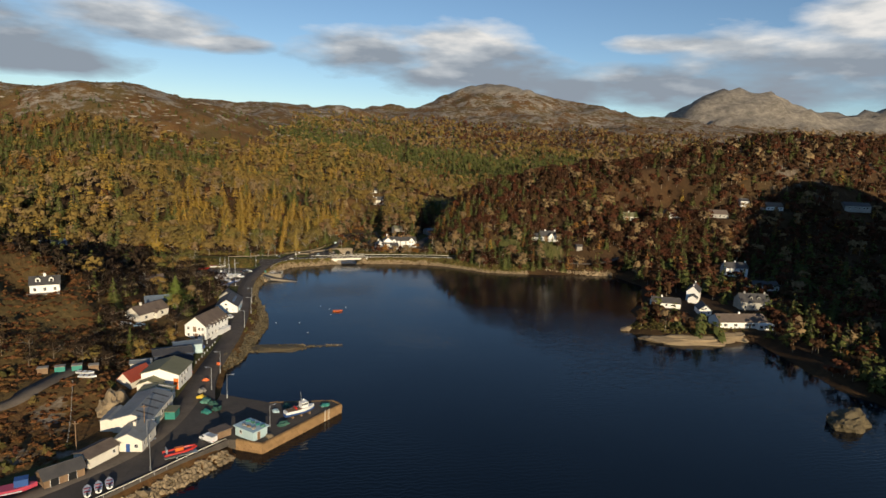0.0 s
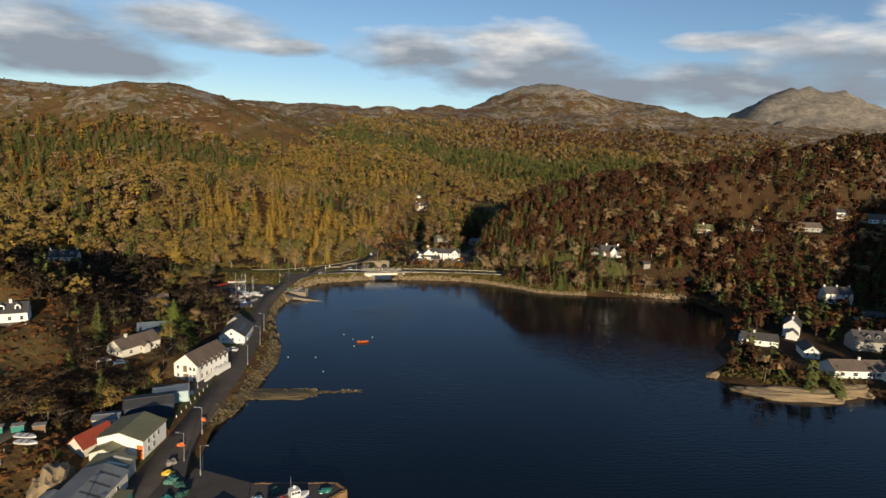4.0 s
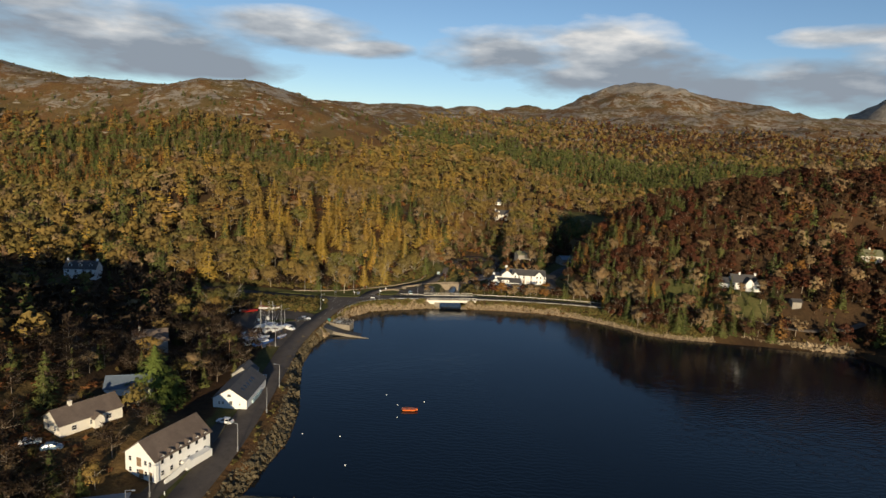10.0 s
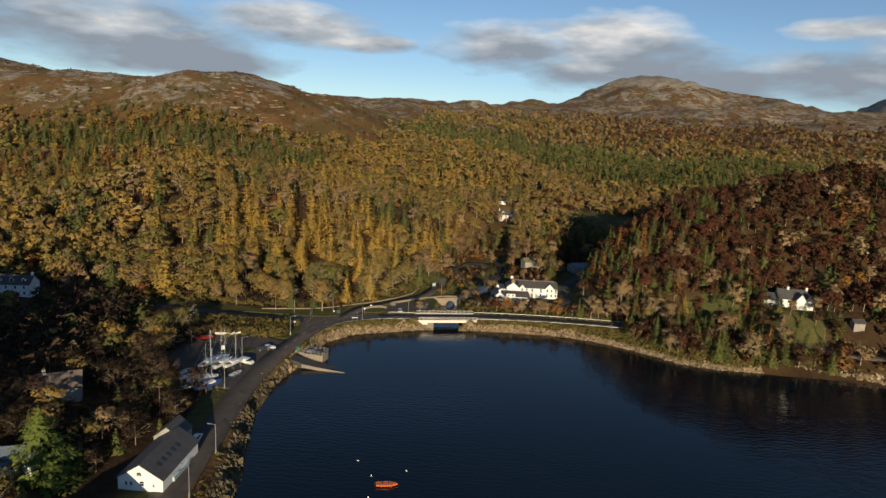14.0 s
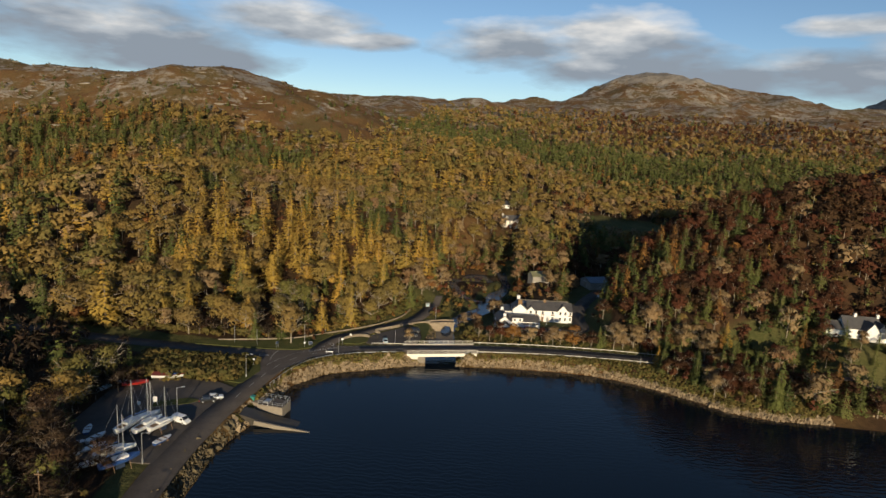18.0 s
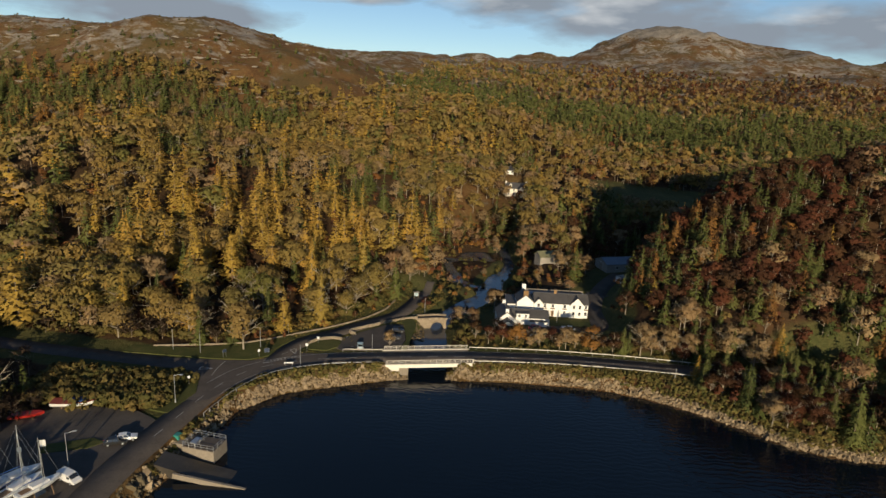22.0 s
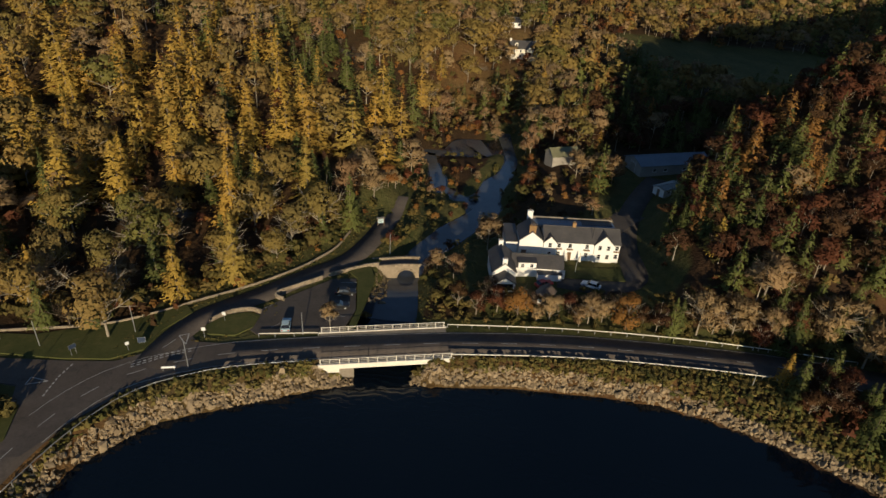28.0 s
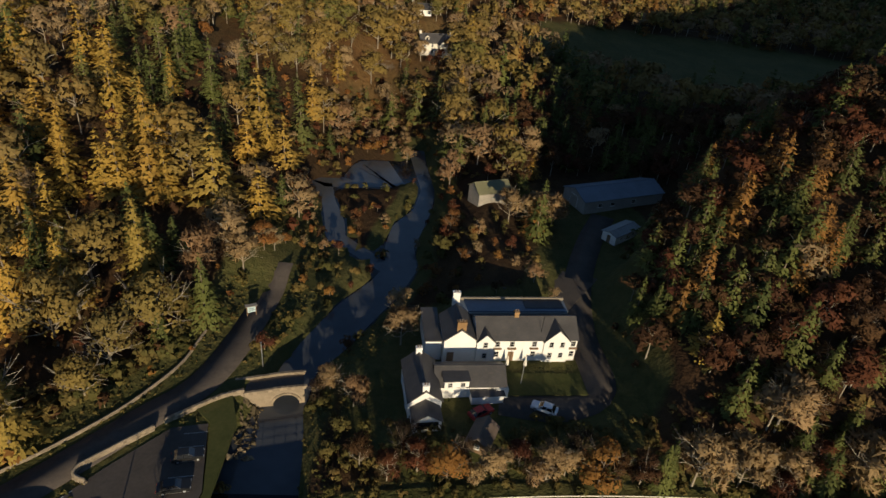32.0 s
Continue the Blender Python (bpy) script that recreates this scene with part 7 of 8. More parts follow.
def limbs(seed, n, wide, low, r0, sides=3, forks=2):
    """Forking boughs of a broad-leaved tree, tapering to the tips."""
    r = np.random.RandomState(seed)
    vs, fs, ns, base = [], [], [], 0

    def bough(p, q, ra, rb):
        nonlocal base
        p, q = np.array(p), np.array(q)
        ax = (q - p) / (np.linalg.norm(q - p) + 1e-9)
        u = np.cross(ax, (0.3, 0.5, 0.81))
        u /= np.linalg.norm(u) + 1e-9
        w = np.cross(ax, u)
        for c, rr in ((p, ra), (q, rb)):
            for k in range(sides):
                t = 6.2832 * k / sides
                ns.append(u * math.cos(t) + w * math.sin(t))
                vs.append(c + rr * ns[-1])
        for k in range(sides):
            m = (k + 1) % sides
            fs.append((base + k, base + m, base + m + sides))
            fs.append((base + k, base + m + sides, base + k + sides))
        base += 2 * sides

    for _ in range(n):
        a, z0 = r.uniform(0, 6.28), r.uniform(low, 0.6)
        p = np.array([0, 0, z0])
        q = p + np.array([math.cos(a) * wide * r.uniform(0.3, 0.6), math.sin(a) * wide * r.uniform(0.3, 0.6), r.uniform(0.1, 0.25)])
        bough(p, q, r0 * 0.5, r0 * 0.25)
        for _ in range(forks):
            e = q + np.array([math.cos(a + r.uniform(-1, 1)) * wide * r.uniform(0.15, 0.5), math.sin(a + r.uniform(-1, 1)) * wide * r.uniform(0.15, 0.5), r.uniform(0.02, 0.2)])
            bough(q, e, r0 * 0.25, r0 * 0.08)
    return np.array(vs), np.array(fs), np.array(ns)


def join(*pieces):
    v, f, m, n = [], [], [], 0
    for a, b, c in pieces:
        v.append(a)
        f.append(b + n)
        m.append(c)
        n += len(a)
    return np.concatenate(v), np.concatenate(f), np.concatenate(m)


SPECIES = {}  # crowns of each kind, four at each level of detail
for kind in ("larch", "spruce", "brownlarch"):
    rad, droop = (0.27, 0.12) if kind != "spruce" else (0.28, 0.30)
    SPECIES[kind] = [[conifer_crown(10 * i + lod, n, t, a, rad, 0.1, droop, bl) for i in range(4)] for lod, (n, t, a, bl) in enumerate(((1500, 25, 12, 0.042), (700, 19, 11, 0.057), (190, 13, 8, 0.11), (60, 9, 6, 0.20), (26, 7, 5, 0.29)))]
SPECIES["oak"] = [[leafy_crown(20 + 7 * i + lod, n, l, 0.40, 0.22, bl) for i in range(4)] for lod, (n, l, bl) in enumerate(((1300, 14, 0.042), (560, 12, 0.058), (170, 10, 0.105), (60, 8, 0.18), (28, 5, 0.27)))]
SPECIES["birch"] = [[leafy_crown(40 + 7 * i + lod, n, l, 0.36, 0.2, bl, th) for i in range(4)] for lod, (n, l, bl, th) in enumerate(((1300, 10, 0.12, 0.14), (420, 11, 0.11, 0.36), (200, 9, 0.135, 0.5), (64, 8, 0.22, 0.7), (24, 5, 0.30, 0.9)))]
SPECIES["bare"] = [[leafy_crown(60 + 7 * i + lod, n, l, 0.36, 0.22, bl, th) for i in range(4)] for lod, (n, l, bl, th) in enumerate(((1500, 11, 0.11, 0.26), (420, 11, 0.11, 0.32), (140, 10, 0.125, 0.6), (52, 8, 0.19, 0.8), (24, 5, 0.29, 0.9)))]
SPECIES["rusty"] = [[leafy_crown(80 + 7 * i + lod, n, l, 0.42, 0.18, bl) for i in range(4)] for lod, (n, l, bl) in enumerate(((1300, 10, 0.048), (260, 8, 0.10), (110, 7, 0.14), (46, 6, 0.21), (24, 5, 0.29)))]
SPECIES["evergreen"] = [[conifer_crown(120 + i, 5200, 22, 17, 0.60, 0.02, 0.14, 0.055) for i in range(4)]]
SPECIES["thorn"] = [[leafy_crown(70 + 7 * i + lod, n, l, 0.40, 0.12, bl, th) for i in range(4)] for lod, (n, l, bl, th) in enumerate(((900, 10, 0.16, 0.07), (380, 10, 0.15, 0.12), (130, 9, 0.18, 0.22), (60, 8, 0.24, 0.3), (26, 5, 0.30, 0.5)))]
SPECIES["gorse"] = [[leafy_crown(90 + 7 * i + lod, n, l, 0.75, 0.0, bl) for i in range(4)] for lod, (n, l, bl) in enumerate(((300, 8, 0.16), (80, 7, 0.30), (48, 6, 0.36), (26, 5, 0.46), (14, 4, 0.64)))]
# bracken lies in low flat mats
SPECIES["bracken"] = [[(v * (1.5, 1.5, 0.6), f, m * 0.6 + (0, -0.35, 0.5)) for v, f, m in row] for row in SPECIES["gorse"]]
SPECIES["tussock"] = [[(v * (1.15, 1.15, 0.85), f, m * 0.7 + (0, -0.1, 0.5)) for v, f, m in row] for row in SPECIES["gorse"]]
BARK = {"birch": "pale_bark", "bare": "pale_bark", "oak": "pale_bark"}


def forest(name, kind, lod, xs, ys, hs, label, seed):
    """One joined stand of one kind of tree."""
    if not len(xs):
        return
    r = np.random.RandomState(seed)
    zs = lie(xs, ys)
    vs, fs, ms, ns, tones, n = [], [], [], [], [], 0
    trunk = (5, 4, 3, 3, 3)[lod]
    for i in range(4):
        crown = SPECIES[kind][lod][i]
        tall = kind not in ("gorse", "bracken", "tussock")
        pieces = [crown] + ([stem(trunk, 0.017, 0.7)] if tall else [])
        if lod < 2 and kind in ("oak", "bare", "birch", "rusty", "thorn"):
            pieces.append(limbs(i, 7, 0.5 if kind != "birch" else 0.25, 0.25, 0.022 if kind == "oak" else 0.016, 3, 2))
        v, f, nv = join(*pieces)
        mi = np.r_[np.zeros(len(crown[1]), int), np.ones(len(f) - len(crown[1]), int)]
        pick = np.arange(len(xs)) % 4 == i
        k = pick.sum()
        if not k:
            continue
        a, h = r.uniform(0, 6.28, k), hs[pick]
        wide = h * r.uniform(0.85, 1.4, k)
        c, s = np.cos(a)[:, None] * wide[:, None], np.sin(a)[:, None] * wide[:, None]
        px = v[None, :, 0] * c - v[None, :, 1] * s + xs[pick][:, None]
        py = v[None, :, 0] * s + v[None, :, 1] * c + ys[pick][:, None]
        pz = v[None, :, 2] * h[:, None] + zs[pick][:, None] + np.where(h > 2.5, -0.2, -0.02)[:, None]
        vs.append(np.stack([px, py, pz], -1).reshape(-1, 3))
        fs.append((f[None] + (np.arange(k) * len(v))[:, None, None]).reshape(-1, 3) + n)
        ms.append(np.tile(mi, k))
        tones.append(np.repeat(r.rand(k), len(v)))
        ca, sa = np.cos(a)[:, None], np.sin(a)[:, None]
        ns.append(np.stack([nv[None, :, 0] * ca - nv[None, :, 1] * sa, nv[None, :, 0] * sa + nv[None, :, 1] * ca, np.broadcast_to(nv[None, :, 2], (k, len(nv)))], -1).reshape(-1, 3))
        n += k * len(v)
    me = array_mesh(name, np.concatenate(vs), np.concatenate(fs), [M[kind], M[BARK.get(kind, "bark")]], np.concatenate(ms), np.concatenate(ns))
    me.attributes.new("tone", "FLOAT", "POINT").data.foreach_set("value", np.concatenate(tones).astype(np.float32))
    tagged(new(name, me), label, "woodland" if tall else "shrubs", kind="stuff")


def scatter(x0, x1, y0, y1, step, seed):
    r = np.random.RandomState(seed)
    a, b = np.meshgrid(np.arange(x0, x1, step), np.arange(y0, y1, step))
    x, y = a.ravel() + r.uniform(-0.6, 0.6, a.size) * step, b.ravel() + r.uniform(-0.6, 0.6, a.size) * step
    return x, y, r.rand(a.size), r


def clear_of_ways(x, y):
    d = inland(x, y)
    ok = d > np.where(x > 82, 3.4, 9.0)
    for hx, hy, hr in BUILT:
        ok &= np.hypot(x - hx, y - hy) > hr
    ok &= line_gap(x, y, ROAD)[0] > np.where(x > 82, 4.2, 9.0)
    for pts, half in ( (OLD_ROAD, 5.5), (STONE_WAY, 7), (INN_DRIVE, 6), (SIDE_ROAD, 7)):
        ok &= line_gap(x, y, pts)[0] > half
    for pts in (RIVER, POND):
        gap, wide = line_gap(x, y, pts)
        ok &= gap > wide * 0.5 + 3
    for cx, cy, rx, ry in OPEN:
        ok &= ((x - cx) / rx) ** 2 + ((y - cy) / ry) ** 2 > 1
    return ok


# open ground: inn, yards, quay, fields, gardens
OPEN = [(-160, 375, 12, 11), (43, 585, 8, 17), (149, 391, 9, 8), (222, 417, 9, 10), (291, 410, 11, 9), (345, 417, 11, 10), (70, 426, 7, 7), (-68, 263, 11, 12), (28, 548, 16, 14), (24, 524, 17, 17), (222, 421, 9, 7), (262, 428, 13, 8), (-108, 224, 24, 24), (-64, 370, 20, 9), (262, 427, 11, 6), (40, 414, 42, 9), (-6, 417, 15, 13), (14, 421, 12, 10), (44, 434, 24, 24), (44, 462, 24, 26), (18, 427, 14, 14), (10, 460, 13, 26), (26, 496, 15, 26), (50, 492, 14, 12), (72, 472, 9, 22), (-12, 409, 14, 11), (-60, 342, 16, 26), (-50, 165, 15, 62), (-49, 245, 10, 42), (-68, 236, 7, 9), (-102, 224, 8, 9), (-164, 388, 11, 9), (88, 500, 24, 18), (210, 650, 110, 55), (180, 248, 22, 20), 
        (262, 434, 9, 5), (46, 598, 9, 6), (42, 630, 8, 8), (186, 266, 26, 22), (168, 274, 14, 12), (-95, 212, 14, 18), (-81, 181, 11, 12), (8, 462, 10, 16), (24, 510, 6, 14), (-70, 380, 32, 6), (-75, 396, 34, 3), (252, 315, 14, 10), (254, 338, 14, 9), (-70, 165, 8, 10)]


LONE = {}


def lone_tree(kind, variant, x, y, h, turn, label):
    """One tree with its own trunk and crown, where the camera passes near."""
    key = (kind, variant)
    if key not in LONE:
        v, f, nv = SPECIES[kind][0][variant]
        bits = [stem(7, 0.02, 0.75 if kind not in ("gorse",) else 0.3)]
        if kind in ("oak", "bare", "birch", "rusty", "thorn"):
            bits.append(limbs(40 + variant, 15, 0.5 if kind != "birch" else 0.3, 0.2, 0.021 if kind == "oak" else 0.016, 4, 4))
        tv, tf, tn = join(*bits)
        LONE[key] = (array_mesh("trunk", tv, tf, [M[BARK.get(kind, "bark")]], None, tn), array_mesh("crown", v, f, [M[kind]], None, nv))
    t = thing(TREES[kind][0], x, y, float(lie(x, y)) - 0.1, turn, label, "tree" if kind != "gorse" else "shrub")
    for name, me in zip(("trunk", "crown"), LONE[key]):
        link(name, me, t, "", Matrix.Diagonal((h, h, h, 1)))


TREES = {"brownlarch": ("larch_tree", "russet-brown larch among other trees"), "larch": ("larch_tree", "golden autumn larch at the wood's edge"), "spruce": ("spruce_tree", "dark green spruce standing among other trees"), "oak": ("oak_tree", "tan half-bare oak with pale boughs"),
         "birch": ("birch_tree", "leafless reddish birch with pale stem"), "bare": ("bare_tree", "bare pale-twigged tree near the road"), "rusty": ("maple_tree", "rust-orange autumn tree with thin leaves"), "thorn": ("thorn_tree", "dark leafless thorn tree among houses"), "evergreen": ("evergreen_tree", "broad bright green evergreen among the houses"), "gorse": ("shrub", "low olive evergreen shrub on rough grass")}


def stand(x0, x1, y0, y1, step, lod, seed, mixes, single=None):
    """Scatter trees over a stretch of the plan; mixes(x, y, u) gives the share of each kind."""
    x, y, u, r = scatter(x0, x1, y0, y1, step, seed)
    keep = clear_of_ways(x, y)
    x, y, u = x[keep], y[keep], u[keep]
    z = height(x, y)
    shares = mixes(x, y, z)
    total = np.zeros(len(x))
    for i, (kind, share, lo, hi) in enumerate(shares):
        pick = (u >= total) & (u < total + share)
        total = total + share
        hs = r.uniform(lo, hi, pick.sum())
        xs, ys = x[pick], y[pick]
        if single is not None:
            own = single(xs, ys)
            for j in np.flatnonzero(own):
                lone_tree(kind, j % 4, xs[j], ys[j], hs[j], float(r.uniform(0, 360)), TREES[kind][1])
            xs, ys, hs = xs[~own], ys[~own], hs[~own]
        forest(kind + "_wood" if kind not in ("gorse", "bracken") else "shrubs", kind, lod, xs, ys, hs, LABELS[kind], seed * 17 + i)


LABELS = {"brownlarch": "russet-brown larch plantation on the hill", "larch": "golden autumn larches on the hillside", "spruce": "dark green spruce and pine wood", "oak": "tan half-bare oak wood with pale boughs", "birch": "reddish-brown leafless birch wood",
          "bare": "bare pale-twigged deciduous trees", "thorn": "dark leafless scrub trees among the village houses", "rusty": "rust-orange autumn leafed trees", "gorse": "olive and brown low shrubs and bracken", "bracken": "rust-brown dead bracken on the hillside"}


def patchy(x, y, size, seed, lo=0.0, hi=0.35):
    return smooth((lumps(x, y, size, seed) - lo) / (hi - lo))


def bare_hill(x, y):
    """The rocky hill and ridge above the spruce belt, with few trees."""
    edge = 788 + 20 * lumps(x, y, 80, 41) - 30 * smooth((x + 120) / 60)
    return smooth((y - edge) / 34) * (1 - smooth((x + 95 + 12 * lumps(x, y, 60, 42)) / 45))


def mix_left(x, y, z):
    con = patchy(x, y, 110, 21, 0.2, 0.7)
    rock = bare_hill(x, y)
    # larches above the old road, a clump of tall spruce behind them, oaks on the hill's brow
    gold = smooth(np.clip(1.5 - np.hypot((x + 56) / 62, (y - 488) / 46), 0, 1))
    clump = smooth(np.clip(1.4 - np.hypot((x + 24) / 34, (y - 540) / 17), 0, 1) * 2)
    back = smooth((y - 570 + 0.2 * (x + 150)) / 50)
    belt = smooth(1.5 - np.abs(y - 758 - 10 * lumps(x, y, 60, 27)) / 24) * smooth((-x - 118) / 30)
    block = smooth((-x - 262) / 40) * back * (1 - belt)
    rows = patchy(x, y, 62, 24, -0.15, 0.2)
    live = 1 - 0.97 * rock
    sp = (1 - back) * np.maximum(0.16 + 0.12 * con, 0.75 * clump) + back * (0.17 + 0.12 * con)
    sp = np.maximum(sp * (1 - block) + block * (0.75 - 0.6 * rows), 0.95 * belt) * live
    br = block * (live - sp) * (0.35 + 0.5 * rows)
    la = (live - sp - br) * ((1 - back) * (0.10 + 0.62 * gold) + back * 0.20)
    rest = np.clip(live - sp - br - la, 0, 1)
    return [("spruce", sp, 9, 17), ("brownlarch", br, 9, 15), ("larch", la, 13, 21), ("oak", rest * 0.70, 9, 15), ("bare", rest * 0.24, 8, 13), ("rusty", rest * 0.04, 5, 8), ("gorse", 0.25 * rock, 0.8, 1.8), ("spruce", 0.18 * rock, 6, 10)]


def mix_right(x, y, z):
    con = patchy(x, y, 60, 22, 0.15, 0.6)
    low = 1 - smooth((z - 9) / 9)
    sp = 0.13 + 0.12 * con + 0.24 * low + 0.10 * (1 - smooth((x - 130) / 60))
    west = 1 - smooth((x - 88) / 30)
    br = 0.03 + 0.20 * west * (1 - low)
    rest = np.clip(0.95 - sp - br, 0, 1)
    return [("spruce", sp, 7, 12), ("brownlarch", br * 0.8, 8, 12), ("larch", 0.012 + 0 * x, 7, 11), ("birch", rest * 0.92, 5.5, 9.0), ("rusty", rest * 0.02, 4, 6), ("bare", rest * 0.06, 8, 12)]


def mix_far(x, y, z):
    # a long belt of dark spruce climbs across the valley side; birch and larch above and below it
    belt = smooth(1.3 - np.abs(y - 1010 + 0.30 * (x - 150) + 40 * lumps(x, y, 200, 25)) / 190) * smooth((x + 120) / 70)
    con = np.maximum(belt, patchy(x, y, 190, 23, 0.05, 0.45) * (0.7 - 0.4 * smooth((x - 100) / 150)))
    thin = smooth((z - 122 - 14 * lumps(x, y, 120, 31)) / 45)
    rock = bare_hill(x, y)
    left = smooth((-x - 150) / 200)
    brown = smooth((x - 150) / 200) * smooth((y - 1150) / 150)
    keep = np.clip((1 - thin) * (z < 170) * (1 - rock), 0, 1)
    sp = keep * (0.06 + 0.86 * con) * (1 - 0.7 * brown)
    la = (keep - sp) * (0.14 + 0.5 * left)
    rest = keep - sp - la
    return [("spruce", sp, 9, 16), ("brownlarch", la, 9, 14), ("oak", rest * (0.60 - 0.45 * brown), 7, 12), ("birch", rest * (0.06 + 0.54 * brown), 6, 10), ("bare", rest * (0.34 - 0.12 * brown), 7, 11), ("gorse", (1 - keep) * 0.22 * (z < 225), 0.8, 2.0), ("spruce", 0.15 * rock * (z < 118), 5, 9)]


def mix_village(x, y, z):
    return [("spruce", 0.14 + 0 * x, 6, 11), ("bare", 0.04 + 0 * x, 4, 8), ("oak", 0.05 + 0 * x, 6, 10), ("thorn", 0.55 + 0 * x, 5, 9), ("gorse", 0.18 + 0 * x, 0.8, 1.8)]


def mix_heath(x, y, z):
    shrub = patchy(x, y, 40, 33, -0.1, 0.4)
    return [("gorse", 0.45 * shrub, 0.8, 2.4), ("bracken", 0.12 - 0.06 * shrub, 0.5, 0.9), ("birch", 0.03 + 0.05 * shrub, 2, 4), ("spruce", 0.02 * shrub, 3, 6)]


stand(-90, 62, 402, 470, 8.6, 0, 1, mix_left, lambda x, y: (y < 450) & (x > -60))
stand(-110, 62, 470, 640, 9.0, 1, 21, mix_left)
stand(-110, -90, 402, 470, 6.6, 1, 27, mix_left)
stand(-150, -110, 402, 640, 8.6, 1, 22, mix_left)
stand(-420, -150, 408, 640, 8.6, 2, 2, mix_left)
stand(-420, 60, 640, 800, 7.5, 2, 3, mix_left)
stand(-680, -420, 540, 800, 9.0, 3, 29, mix_left)
stand(62, 150, 425, 470, 3.7, 1, 28, mix_right)
stand(62, 150, 366, 425, 3.9, 1, 4, mix_right, lambda x, y: (y < 416) & (x < 112))
stand(62, 150, 470, 560, 4.4, 1, 24, mix_right)
stand(150, 235, 366, 560, 4.6, 2, 25, mix_right)
stand(235, 330, 366, 560, 4.6, 2, 26, mix_right)
stand(62, 420, 560, 800, 7.6, 2, 5, mix_far)
stand(330, 560, 380, 600, 5.0, 3, 6, mix_right)
stand(560, 800, 380, 620, 9.0, 4, 16, mix_right)
stand(420, 800, 620, 800, 10.0, 4, 17, mix_far)
stand(-330, 420, 800, 960, 8.4, 3, 7, mix_far)
stand(-800, -330, 800, 960, 8.4, 3, 18, mix_far)
stand(420, 1000, 800, 960, 9, 3, 19, mix_far)
stand(-800, 1000, 960, 1130, 8.4, 4, 20, mix_far)
stand(-900, 1100, 1130, 1550, 11.5, 4, 8, mix_far)
stand(-400, 1200, 1550, 2300, 24, 4, 9, mix_far)
stand(-92, -46, 190, 400, 3.8, 1, 10, mix_village)
stand(-130, -92, 190, 400, 4.8, 3, 15, mix_village)
stand(-420, -130, 230, 408, 6.5, 3, 11, mix_village)
stand(-220, -60, 100, 235, 3.4, 3, 12, mix_heath)
stand(-220, -92, 235, 330, 4.6, 3, 14, mix_heath)
stand(140, 420, 40, 366, 6.0, 3, 13, mix_right)


# garden trees and shrubs between the road and the inn
r = random.Random(77)
GARDEN = [(22.8, 415.6, 6.5, "birch"), (26.7, 413.4, 6.0, "birch"), (31, 414.6, 7.0, "birch"), (35.1, 412.9, 7.3, "rusty"), (41.8, 413.4, 6.4, "bare"), (45.8, 414.6, 6.2, "birch"), (47.6, 411.9, 5.2, "bare"), (49.6, 413, 7.0, "bare"), (52.5, 413.6, 5.5, "bare"), (57, 411.8, 8.3, "rusty"), (60.6, 413, 5.5, "birch"), (63.1, 411.6, 6.8, "birch"),
          (65.8, 411.4, 9.0, "spruce"), (68, 413.4, 7.2, "spruce"), (71.1, 411.4, 10.4, "bare"), (74.4, 411.8, 6.4, "bare"), (77.8, 410.8, 9.6, "bare"), (80.6, 412, 6.1, "bare"), (84.2, 410.2, 8.1, "bare"), (87, 412, 7.2, "thorn"), (89.6, 410.6, 10.7, "spruce"), (92.4, 411.2, 7.2, "thorn"), (95, 408.9, 11.6, "bare"), (98.6, 409.8, 8.7, "bare"), (28.8, 417.5, 6.1, "thorn"), (37.6, 416.4, 5.2, "thorn"), (55, 416, 5.8, "thorn"), (39, 412.4, 3.8, "bare")]
for k, (x, y, h, kind) in enumerate(GARDEN):
    lone_tree(kind, k % 4, x, y, h, r.uniform(0, 360), {"rusty": "small amber-leaved tree in the inn garden", "thorn": "small dark leafless tree in the inn garden"}.get(kind, "small " + TREES[kind][1].replace("standing among other trees", "in the inn garden")))
